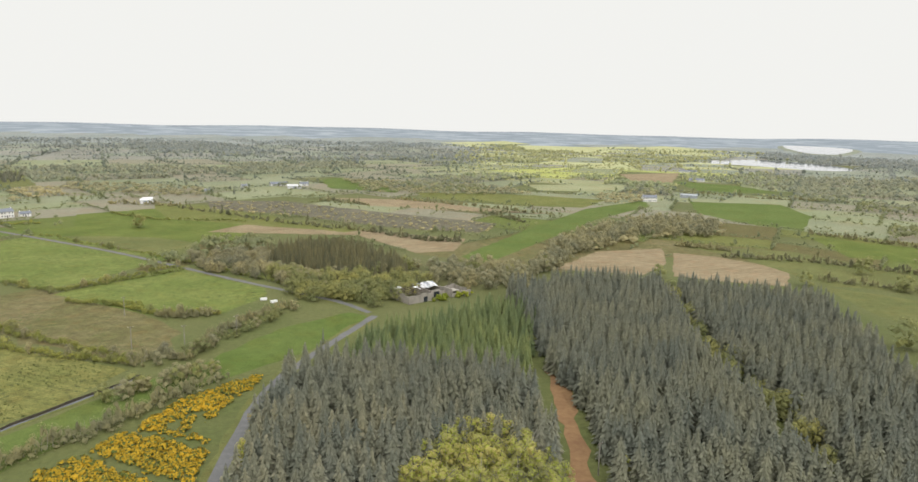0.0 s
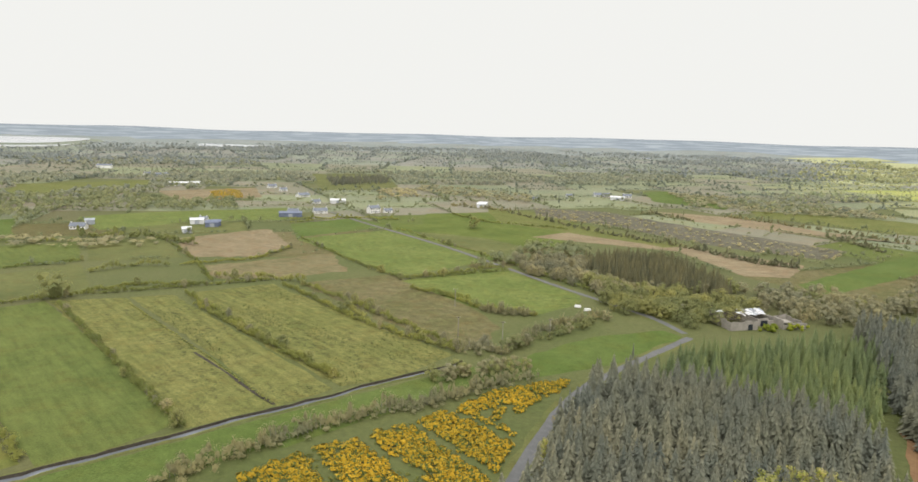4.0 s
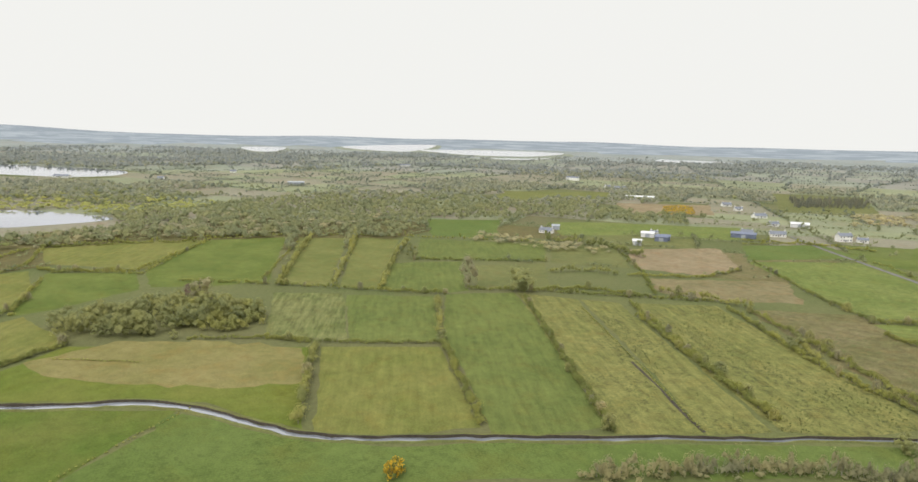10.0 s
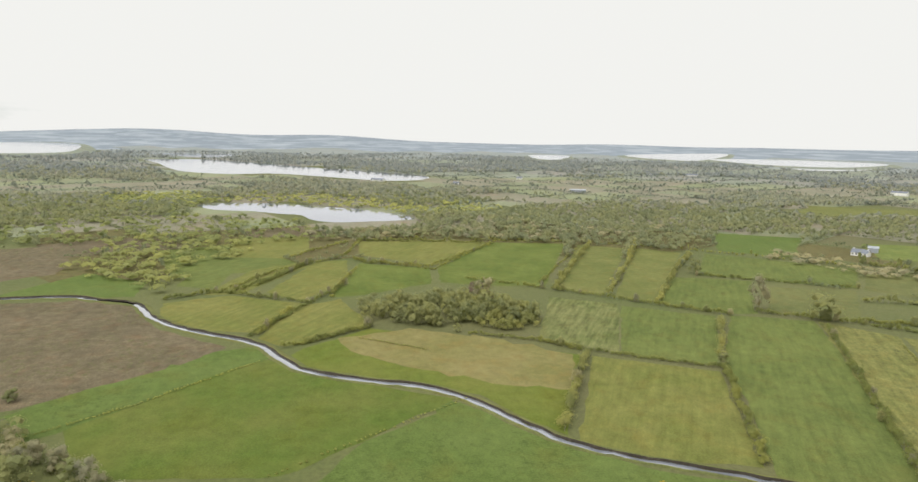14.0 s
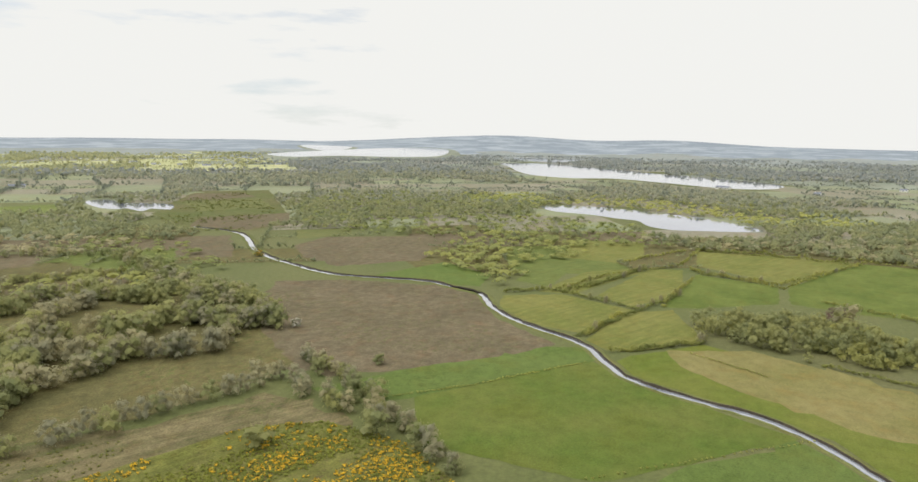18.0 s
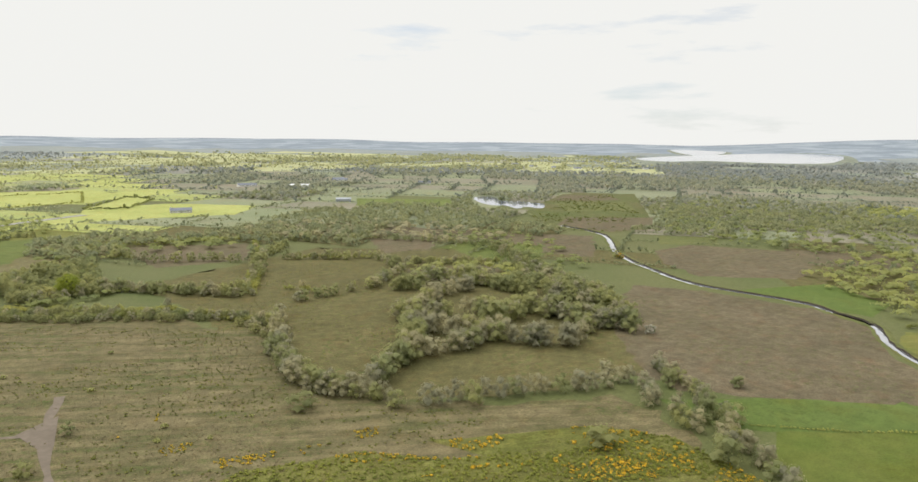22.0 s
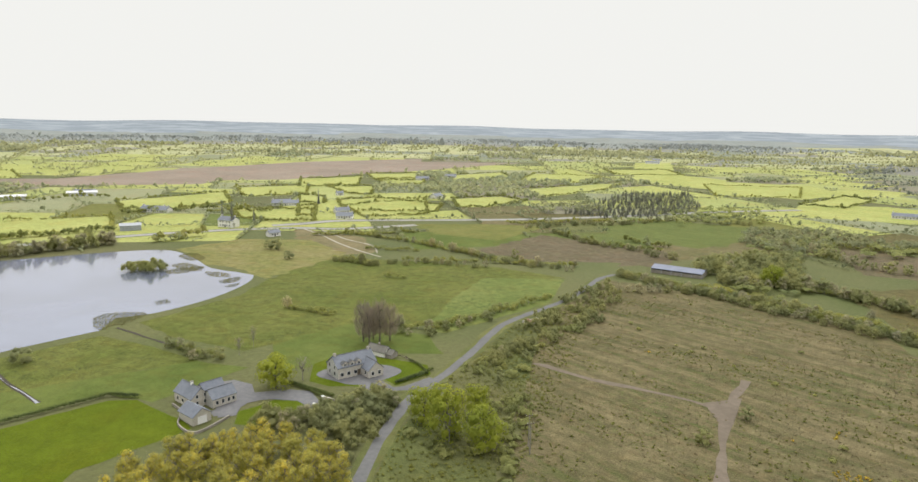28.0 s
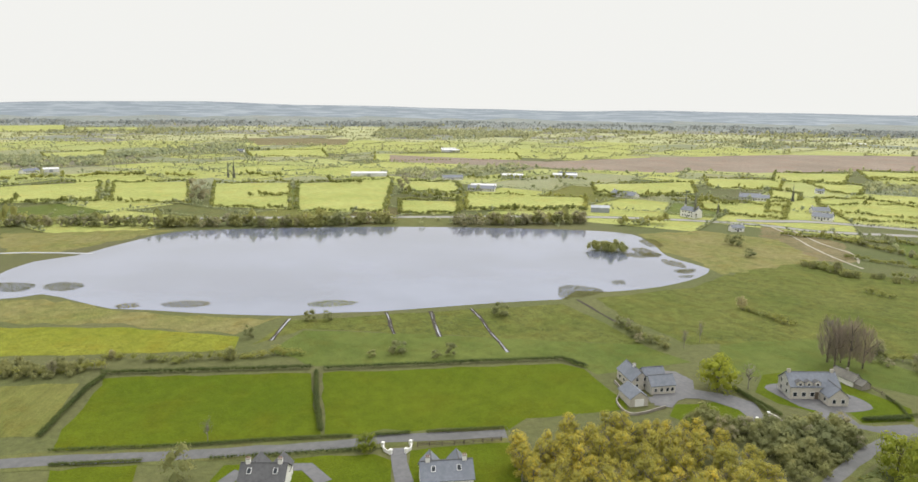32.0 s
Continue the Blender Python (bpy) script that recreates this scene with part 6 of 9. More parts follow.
hedge("thorn", 2.2, 2.5, [(-204.0, 291.3), (-165.8, 267.7), (-133.6, 247.9), (-109.1, 237.5), (-82.7, 228.9)])
hedge("thorn", 2.2, 2.5, [(-213.9, 238.9), (-171.8, 217.4), (-144.2, 204.0), (-110.7, 186.5)])
hedge("thorn", 2.2, 2.5, [(-152.1, 332.3), (-129.1, 357.6), (-108.3, 379.6)])
hedge("thorn", 2.2, 2.5, [(-140.1, 312.5), (-103.6, 303.0)])
hedge("greywillow", 4, 4, [(-188.1, 657.9), (-78.9, 564.3), (-8.0, 520.8), (34.6, 479.7), (58.5, 474.5)])
hedge("greywillow", 4, 4, [(-64.0, 731.5), (-11.9, 695.1)])
hedge("greywillow", 4, 4, [(98.6, 640.6), (127.7, 576.8)])
hedge("greywillow", 4, 4, [(-260.6, 686.9), (-192.3, 672.5)])
hedge("greywillow", 4, 4, [(19.2, 750.6), (105.2, 686.5), (168.3, 623.9)])
hedge("thorn", 2, 2.5, [(-344.6, 503.8), (-304.1, 539.8)])
hedge("thorn", 2, 2.5, [(-304.1, 539.8), (-263.1, 553.6)])
hedge("thorn", 2, 2.5, [(-236.6, 497.4), (-136.0, 421.0), (-70.1, 364.5), (-26.9, 326.7)])
hedge("thorn", 2, 2.5, [(-233.9, 616.3), (-187.1, 579.1), (-111.1, 572.5)])
hedge("greywillow", 4, 4, [(231.0, 417.3), (285.0, 397.6), (324.8, 362.3)])
hedge("greywillow", 4, 4, [(213.9, 461.4), (246.7, 438.5)])
hedge("greywillow", 4, 4, [(357.9, 518.3), (401.1, 450.9)])
hedge("greywillow", 4, 4, [(404.0, 866.4), (483.4, 800.8), (544.5, 773.0)])
hedge("greywillow", 4, 4, [(250.8, 348.2), (288.3, 319.9)])
hedge("thorn", 2.0, 2.4, [(-354.2, -61.5), (-394.9, -42.2), (-440.5, -26.2)])
hedge("thorn", 2.0, 2.4, [(-453.0, 1.8), (-435.9, 8.9), (-421.6, 49.8), (-502.5, 102.9)])
hedge("thorn", 2.0, 2.4, [(-342.3, -9.9), (-414.6, 2.4)])
hedge("thorn", 2.0, 2.4, [(-278.1, -36.6), (-319.5, -27.0)])
hedge("thorn", 2.0, 2.4, [(-527.7, 4.6), (-525.8, 59.6), (-511.5, 108.0)])
hedge("thorn", 2.0, 2.4, [(-260.5, -24.7), (-268.8, -12.3), (-285.8, 9.2)])
hedge("thorn", 2.0, 2.4, [(-455.1, -42.4), (-523.9, -3.6)])
hedge("thorn", 2.0, 2.4, [(-341.7, -90.3), (-358.6, -68.8), (-331.8, -20.1)])
hedge("thorn", 0.7, 1.0, [(-182.6, -89.4), (-206.5, -63.2), (-244.7, -31.1)])
hedge("thorn", 0.7, 1.0, [(-159.0, -17.1), (-202.7, 38.0)])
hedge("thorn", 0.7, 1.0, [(-270.5, 5.0), (-253.3, 30.3)])
hedge("thorn", 2.8, 3.5, [(-159.9, -318.7), (-169.8, -297.4)])
hedge("thorn", 2.8, 3.5, [(8.2, -369.9), (-19.5, -347.9), (-49.0, -327.5), (-83.1, -305.7), (-118.3, -279.7)])
hedge("thorn", 2.8, 3.5, [(-79.8, -366.7), (-111.2, -345.9), (-138.1, -330.9)])
hedge("thorn", 2.8, 3.5, [(-200.8, -397.2), (-224.8, -384.2), (-243.1, -369.3)])
hedge("thorn", 2.8, 3.5, [(-264.0, -338.8), (-300.6, -307.5)])
hedge("thorn", 2.8, 3.5, [(-123.9, -525.0), (-168.5, -508.3), (-216.1, -493.9)])
hedge("thorn", 2.8, 3.5, [(11.8, -478.5), (-18.0, -462.2)])
hedge("thorn", 2.8, 3.5, [(-210.2, -479.6), (-168.0, -369.5), (-139.7, -314.4)])
hedge("thorn", 2.6, 3.5, [(-79.6, -369.4), (-108.5, -351.0), (-135.4, -326.1)])
hedge("thorn", 2.6, 3.5, [(-32.1, -354.5), (-64.1, -333.5), (-97.3, -308.6), (-122.6, -263.7)])
hedge("thorn", 2.6, 3.5, [(-221.9, -499.1), (-161.5, -369.0), (-141.6, -326.1)])
hedge("thorn", 2.6, 3.5, [(127.6, -355.8), (83.2, -370.3), (33.1, -378.0)])
hedge("thorn", 2.6, 3.5, [(168.5, -349.3), (139.7, -342.4)])
hedge("thorn", 2.6, 3.5, [(199.4, -432.6), (142.4, -413.1), (78.7, -378.2)])
hedge("thorn", 2.6, 3.5, [(103.1, -521.6), (53.5, -555.3), (-14.1, -586.9)])
hedge("thorn", 2.6, 3.5, [(71.3, -239.2), (53.3, -268.1), (35.5, -305.4)])
hedge("thorn", 2.6, 3.5, [(91.9, -239.8), (73.4, -239.2), (67.2, -245.8)])
hedge("thorn", 2.6, 3.5, [(63.4, -493.7), (26.3, -456.2), (-13.5, -445.1)])
hedge("thorn", 2.6, 3.5, [(-85.6, -577.9), (-107.6, -526.8)])
hedge("thorn", 2.6, 3.5, [(-114.1, -511.6), (-210.3, -493.2)])
hedge("box", 1.5, 1.6, [(202.5, -26.7), (188.5, -52.3), (173.6, -79.3)])
hedge("box", 1.5, 1.6, [(170.4, -82.7), (152.6, -118.7), (137.2, -148.7), (128.6, -150.4)])
hedge("box", 1.5, 1.6, [(169.3, -79.4), (149.8, -71.2), (134.5, -65.9)])
hedge("box", 1.5, 1.6, [(168.4, -9.1), (180.3, -15.2), (193.3, -21.9), (199.8, -26.9)])
hedge("box", 1.0, 1.2, [(159.5, -10.6), (144.4, -38.3), (135.8, -56.4), (128.0, -70.9)])
hedge("box", 1.0, 1.2, [(125.1, -75.8), (121.7, -83.6)])
hedge("box", 1.0, 1.2, [(119.6, -87.3), (111.0, -104.3)])
hedge("box", 1.0, 1.2, [(135.9, -40.1), (119.6, -72.9)])
hedge("box", 1.0, 1.2, [(152.2, -10.1), (143.2, -26.8)])
hedge("box", 1.0, 1.2, [(63.4, -185.4), (56.4, -199.7)])
hedge("box", 1.0, 1.2, [(93.9, -174.0), (84.6, -170.7), (77.6, -167.4)])
hedge("thorn", 2.2, 3.5, [(216.3, -29.3), (201.5, -46.8), (194.7, -62.7), (186.1, -82.5)])
hedge("thorn", 2.2, 3.5, [(216.0, -2.0), (211.3, -14.8), (206.9, -28.1)])
hedge("thorn", 2.2, 3.5, [(151.1, -191.2), (135.8, -185.9), (128.6, -186.3)])
hedge("thorn", 2.2, 3.5, [(137.0, -246.8), (116.7, -245.0)])
hedge("thorn", 2.2, 3.5, [(163.6, -344.7), (140.0, -337.7)])
hedge("thorn", 2.2, 3.5, [(122.8, -317.2), (112.8, -316.0)])
hedge("willow", 6, 7, [(504.7, -6.4), (489.7, -44.2), (458.1, -84.5), (433.3, -125.9), (410.1, -164.8), (396.6, -200.5), (388.6, -222.8)])
hedge("willow", 6, 7, [(360.3, -261.4), (342.1, -287.4), (331.5, -309.7), (318.2, -341.0)])
hedge("willow", 6, 7, [(297.4, -353.4), (285.2, -387.2)])
hedge("thorn", 4, 5, [(607.3, -8.0), (592.8, -45.5), (589.0, -71.4)])
hedge("thorn", 4, 5, [(561.0, -183.7), (552.4, -214.2)])
hedge("thorn", 4, 5, [(498.9, -300.5), (466.6, -334.4)])
hedge("thorn", 4, 5, [(625.8, -284.9), (599.6, -311.3)])
hedge("thorn", 4, 5, [(402.4, -301.2), (356.6, -379.6)])
hedge("thorn", 4, 5, [(415.9, -446.7), (354.8, -515.0)])
hedge("thorn", 4, 5, [(787.4, -10.8), (794.3, -115.6), (744.9, -182.3)])
hedge("thorn", 4, 5, [(733.8, -229.0), (701.4, -263.5)])
hedge("thorn", 4, 5, [(595.3, -422.8), (513.3, -537.2)])
hedge("thorn", 4, 5, [(353.4, -481.0), (314.3, -514.4)])
hedge("thorn", 2.2, 3, [(467.9, -189.3), (640.9, -257.3)])
hedge("thorn", 2.2, 3, [(428.8, -244.8), (622.9, -359.3)])
hedge("thorn", 2.2, 3, [(400.4, -293.3), (497.4, -360.8)])
hedge("thorn", 2.2, 3, [(585.7, -77.2), (738.9, -99.7)])
hedge("thorn", 2.2, 3, [(219.5, -413.5), (185.7, -433.0), (156.3, -454.4)])
hedge("thorn", 2.2, 3, [(164.3, -382.0), (129.9, -387.1)])
wood("spruce", 3.3, 11, 14, [(-36.5, 127.5), (-33.0, 141.0), (-32.2, 155.0), (-31.6, 170.0), (-31.2, 185.0), (-27.6, 204.0), (-20.0, 222.0), (-8.0, 221.5), (16.0, 214.0), (40.0, 206.0), (46.5, 191.7), (46.9, 175.2), (45.6, 155.2), (43.0, 142.2), (41.2, 142.3), (39.4, 135.2), (35.3, 146.7), (26.7, 155.1), (20.7, 153.9), (11.4, 145.5), (4.3, 135.3), (1.7, 127.3)], 1)
wood("larch", 3.0, 7.5, 10, [(-16.0, 226.0), (-9.5, 236.0), (-1.4, 253.8), (17.5, 266.6), (47.4, 290.6), (69.0, 300.0), (62.5, 256.6), (50.0, 208.0), (16.0, 217.0)], 1)
wood("spruce", 3.4, 11.5, 14.5, [(64.0, 318.0), (74.4, 313.6), (108.3, 335.5), (143.9, 321.2), (120.6, 237.3), (111.1, 202.8), (108.3, 167.3), (103.5, 141.5), (100.5, 119.6), (97.2, 111.9), (51.1, 115.8), (56.6, 148.3), (59.8, 179.4), (60.2, 199.8), (59.3, 221.4)], 1)
wood("spruce", 3.5, 11.5, 14.5, [(151.2, 319.5), (174.7, 307.5), (208.9, 288.9), (189.4, 233.1), (173.6, 198.5), (169.6, 172.8), (122.3, 109.9), (104.5, 114.6), (111.5, 144.3), (119.8, 175.7), (122.1, 211.8), (128.1, 245.4)], 1)
wood("birch", 2.9, 8.5, 12, [(1.1, 127.9), (4.4, 139.7), (11.1, 151.0), (19.9, 160.1), (30.5, 159.3), (39.0, 150.0), (42.3, 138.2), (41.1, 124.8)], 1)
wood("willowtree", 6, 6, 9, [(149.0, 336.6), (154.0, 329.4), (134.4, 257.4), (127.7, 221.3), (122.0, 182.8), (115.4, 149.0), (112.0, 124.7), (104.9, 119.3), (110.2, 146.1), (114.3, 176.3), (119.0, 213.2), (125.4, 249.1)], 1)
wood("pine", 3.4, 7.5, 10.5, [(-71.2, 423.3), (-52.4, 455.1), (-20.3, 455.4), (7.3, 407.5), (18.1, 363.8), (17.0, 355.2), (-18.6, 356.7), (-58.6, 389.5)], 1)
wood("greytree", 5.5, 5, 8, [(-112.4, 409.0), (-98.3, 426.8), (-73.1, 434.6), (-57.8, 384.3), (-24.3, 347.9), (-41.5, 336.7), (-70.9, 363.7), (-99.2, 372.6)], 1)
wood("greytree", 7, 2, 4.5, [(-174.6, 700.8), (-100.1, 711.3), (11.2, 617.4), (100.1, 555.4), (79.0, 505.9), (10.2, 528.3), (-85.0, 606.3), (-153.0, 637.8)], 0)
wood("greytree", 8, 6, 9, [(-54.0, 1005.1), (64.9, 974.4), (175.4, 912.4), (192.4, 822.6), (88.2, 802.4), (-15.2, 833.2)], 0)
wood("greytree", 8, 6, 9, [(-398.9, 915.4), (-323.1, 896.6), (-207.8, 833.0), (-189.7, 760.7), (-279.7, 776.1), (-350.6, 804.1)], 0)
wood("greytree", 9, 6, 9, [(266.7, 805.9), (363.1, 888.1), (380.0, 847.8), (287.0, 726.1), (247.1, 727.1)], 0)
wood("greytree", 9, 6, 9, [(146.7, 488.6), (236.0, 572.7), (310.4, 588.0), (278.4, 506.5), (212.3, 490.2), (140.9, 427.4)], 0)
wood("greytree", 8, 6, 9, [(-406.9, 790.5), (-372.7, 848.5), (-330.7, 755.0), (-355.9, 693.2)], 0)
wood("spruce", 7, 6, 10, [(-576.7, 941.9), (-519.9, 1055.4), (-450.8, 917.1), (-498.1, 830.2)], 0)
wood("greytree", 8, 5, 8, [(-470.8, 312.9), (-409.1, 343.6), (-357.3, 364.6), (-340.1, 341.3), (-379.2, 318.8), (-435.3, 289.4)], 0)
wood("willowtree", 7, 6, 9, [(-60.6, 367.2), (-35.5, 350.0), (8.1, 353.5), (29.4, 351.6), (24.7, 324.5), (-3.3, 306.4), (-22.5, 307.6), (-43.9, 320.6)], 1)
wood("greytree", 6.5, 6, 10, [(26.9, 361.0), (48.8, 390.5), (71.9, 372.2), (88.1, 361.5), (78.9, 333.2), (47.1, 325.7), (30.8, 331.7)], 1)
wood("greytree", 7, 7, 10, [(85.0, 375.5), (125.3, 459.5), (185.4, 540.0), (259.2, 593.5), (304.0, 575.1), (264.3, 497.7), (196.5, 490.6), (118.9, 408.6), (97.7, 363.9)], 1)
wood("willowtree", 7, 5, 8, [(-17.2, 345.4), (10.1, 345.0), (12.4, 325.1), (-1.8, 297.0), (-12.7, 308.0)], 1)
wood("willowtree", 6.5, 5, 8, [(-32.9, -402.1), (-67.7, -444.0), (-93.7, -454.4), (-84.4, -373.7), (-55.7, -356.6), (-35.7, -367.7)], 1)
wood("greytree", 9, 6, 9, [(-226.2, -557.6), (-311.7, -564.4), (-385.4, -476.9), (-385.4, -392.8), (-341.7, -364.7), (-297.3, -438.8), (-215.8, -481.2)], 0)
wood("willowtree", 8, 5, 8, [(-256.6, -347.8), (-289.4, -335.7), (-298.8, -293.2), (-285.7, -244.5), (-259.9, -236.0), (-244.5, -271.5), (-237.0, -320.9)], 0)
wood("willowtree", 9, 5, 8, [(-332.6, -418.5), (-408.7, -426.6), (-397.7, -342.7), (-334.9, -257.0), (-306.8, -275.4), (-314.2, -350.4)], 0)
wood("willowtree", 9, 6, 9, [(-426.2, -173.4), (-476.9, -156.8), (-482.2, -113.1), (-455.4, -81.7), (-394.8, -91.1), (-350.7, -89.7), (-358.9, -109.0), (-392.2, -143.0)], 0)
wood("willowtree", 10, 6, 9, [(-716.3, -469.7), (-891.4, -445.8), (-905.6, -219.9), (-779.2, -60.0), (-690.8, -2.6), (-531.2, -8.1), (-507.4, -92.1), (-520.9, -172.0), (-494.7, -265.7), (-526.9, -331.3)], 0)
wood("greytree", 10, 6, 9, [(-692.0, -52.3), (-684.5, 34.1), (-645.5, 70.6), (-693.3, 186.5), (-578.9, 157.5), (-562.3, 90.6), (-520.4, 0.4), (-550.6, -35.2)], 0)
wood("willowtree", 6, 6, 9, [(-306.3, 0.1), (-321.1, 8.0), (-322.1, 35.6), (-338.6, 49.1), (-296.4, 84.6), (-281.1, 83.2), (-285.8, 57.6), (-285.7, 32.0), (-295.0, 7.6)], 1)
wood("willowtree", 9, 6, 9, [(-540.1, -190.3), (-563.3, -139.8), (-525.6, -72.2), (-473.5, -64.9), (-402.0, -99.7), (-375.5, -117.0), (-393.1, -138.7)], 0)
wood("willowtree", 10, 6, 9, [(-921.8, -324.3), (-965.7, -205.2), (-917.2, 94.4), (-756.1, 186.3), (-691.3, 72.1), (-801.2, -48.9), (-806.8, -177.2), (-724.7, -255.1)], 0)
wood("greytree", 9, 6, 9, [(-608.7, 43.1), (-601.8, 116.3), (-631.4, 304.7), (-546.5, 264.7), (-523.2, 150.1), (-552.5, 39.4)], 0)
wood("birchy", 3.0, 7, 9.5, [(95.7, -95.3), (97.7, -107.4), (92.2, -121.2), (82.7, -132.9), (70.0, -139.2), (58.4, -136.0), (51.1, -123.6), (77.9, -83.4)], 1)
wood("spruce", 5, 4, 6.5, [(69.1, -602.6), (27.1, -811.2), (-44.5, -843.7), (-51.2, -698.9), (-14.2, -616.4), (36.8, -586.8)], 0)
wood("willowtree", 9, 6, 9, [(-66.7, -499.2), (-108.4, -532.1), (-204.4, -502.6), (-197.1, -460.2), (-123.4, -472.1), (-71.4, -434.2)], 0)
wood("willowtree", 8, 5, 8, [(-63.5, -402.4), (-93.1, -446.2), (-85.7, -350.6), (-63.4, -329.5), (-43.1, -336.4)], 0)
wood("willowtree", 9, 6, 9, [(-4.0, -629.8), (-60.5, -714.0), (-106.4, -692.0), (-96.1, -611.1), (-29.0, -566.4)], 0)
belt("greytree", 3.6, 5, 7.5, 5, [(-113.8, -164.6), (-122.3, -155.4), (-131.0, -149.2), (-146.9, -140.9), (-169.2, -130.9), (-185.1, -126.0)])
belt("greytree", 3.8, 5, 8, 5, [(-130.5, -266.9), (-114.4, -226.8), (-102.6, -196.3), (-103.6, -180.8), (-114.4, -169.8), (-124.2, -174.1)])
belt("willowtree", 4.2, 6, 9, 7, [(-128.5, -177.9), (-141.9, -187.1), (-156.3, -200.9), (-171.7, -221.7)])
belt("greytree", 4.4, 7, 10, 8, [(-172.5, -237.3), (-173.4, -215.7), (-174.6, -205.4), (-181.3, -191.5), (-192.1, -176.8), (-206.3, -162.0)])
belt("greytree", 4.4, 6, 9, 6, [(-207.5, -164.5), (-226.8, -175.3), (-240.5, -182.2)])
belt("willowtree", 4.4, 7, 10, 9, [(-238.6, -205.3), (-235.0, -185.4), (-237.4, -169.2), (-240.9, -160.7)])
belt("willowtree", 4.5, 6, 9, 8, [(-201.6, -279.6), (-240.9, -290.7), (-253.3, -275.0), (-250.6, -244.5), (-262.3, -223.7), (-270.4, -212.3)])
belt("willowtree", 4.5, 6, 8, 8, [(-186.6, -229.3), (-208.1, -222.7), (-226.8, -212.0), (-244.9, -207.7)])
belt("willowtree", 4.2, 4, 6.5, 5, [(-153.7, -291.9), (-175.1, -294.5), (-201.0, -295.8), (-234.7, -322.6), (-246.5, -360.2)])
belt("greytree", 4.2, 5, 8, 6, [(-186.8, -129.6), (-185.7, -118.0), (-178.4, -106.5), (-173.8, -94.9), (-168.9, -80.9), (-164.1, -74.0)])
belt("greytree", 4.0, 4, 7, 4, [(-211.8, -128.0), (-196.1, -104.0), (-179.2, -82.0), (-164.2, -63.9), (-151.0, -48.9)])
belt("thornwood", 3.4, 2, 4, 5, [(-211.8, -128.0), (-196.1, -104.0), (-179.2, -82.0), (-164.2, -63.9), (-151.0, -48.9)])
belt("thornwood", 4, 3, 5, 5, [(-180.6, -99.3), (-183.3, -89.2), (-173.9, -77.9)])
belt("willowtree", 4.5, 4, 7, 6, [(-133.1, -318.0), (-158.2, -355.0), (-183.8, -406.4), (-218.0, -443.2)])
belt("thornwood", 3.6, 3, 5, 4, [(7.9, -363.5), (-19.3, -344.3), (-48.4, -323.0), (-81.8, -300.5), (-116.4, -274.9), (-123.9, -259.6)])
belt("willowtree", 4.5, 4, 7, 6, [(-35.9, -408.0), (-60.2, -391.1), (-81.9, -362.3), (-107.7, -344.6), (-137.1, -328.2)])
belt("willowtree", 4.5, 4, 7, 6, [(-100.5, -491.2), (-123.4, -439.1), (-156.8, -421.0), (-179.6, -396.5)])
belt("thornwood", 4.5, 4, 6, 6, [(-247.5, -347.9), (-271.5, -330.1), (-296.6, -303.1), (-300.0, -276.6)])
belt("willowtree", 5, 5, 8, 12, [(-339.1, -349.2), (-300.0, -276.6), (-285.3, -232.7), (-280.5, -206.5)])
belt("greytree", 4.2, 6, 9, 8, [(-140.2, -188.6), (-150.7, -187.6), (-162.9, -184.7), (-178.0, -185.8), (-192.7, -192.9)])
belt("greytree", 4.6, 6, 9, 9, [(-177.2, -230.3), (-201.6, -252.4), (-229.0, -261.5), (-257.8, -267.5)])
belt("willowtree", 4.6, 7, 10, 10, [(-199.2, -205.5), (-220.1, -208.4), (-233.8, -199.2), (-235.1, -172.7)])
belt("willowtree", 5, 6, 9, 14, [(-268.4, -259.2), (-272.7, -233.2), (-266.0, -203.0), (-254.6, -174.9)])
belt("willowtree", 4.0, 4, 7, 6, [(-112.7, -233.5), (-106.4, -203.7), (-104.3, -184.4), (-110.5, -173.7), (-114.7, -165.9)])
belt("thornwood", 3.6, 2.5, 4.5, 5, [(38.9, -214.3), (34.7, -231.6), (29.7, -237.9)])
belt("thornwood", 3.6, 3, 5, 5, [(4.4, -328.0), (-31.3, -340.5), (-66.1, -327.1), (-94.3, -297.7), (-117.6, -277.3), (-115.6, -240.4)])
belt("willowtree", 4.0, 4, 7, 8, [(-45.5, -361.9), (-60.8, -354.3), (-86.3, -369.4), (-107.4, -346.7), (-130.2, -320.0)])
belt("thornwood", 4.5, 2.5, 4.5, 5, [(202.9, -432.6), (160.0, -422.7), (115.4, -403.9), (71.2, -373.4), (31.9, -366.9)])
belt("thornwood", 4.5, 2.5, 4.5, 5, [(165.2, -342.6), (141.4, -339.8), (115.7, -355.7), (80.3, -358.3)])
belt("thornwood", 5, 3, 5, 6, [(87.1, -507.2), (51.6, -538.7), (15.1, -556.5), (-24.8, -603.2), (-82.7, -597.3)])
belt("thornwood", 5, 3, 5, 6, [(63.4, -493.7), (34.2, -456.1), (9.9, -444.9), (-20.9, -423.7)])
belt("thornwood", 3.6, 2, 4, 4, [(86.7, -232.0), (71.2, -232.7), (65.1, -239.0), (55.9, -260.2), (51.4, -281.1)])
belt("thornwood", 3.8, 3, 5, 5, [(148.8, -188.6), (138.9, -186.5), (129.7, -184.6), (123.9, -183.4)])
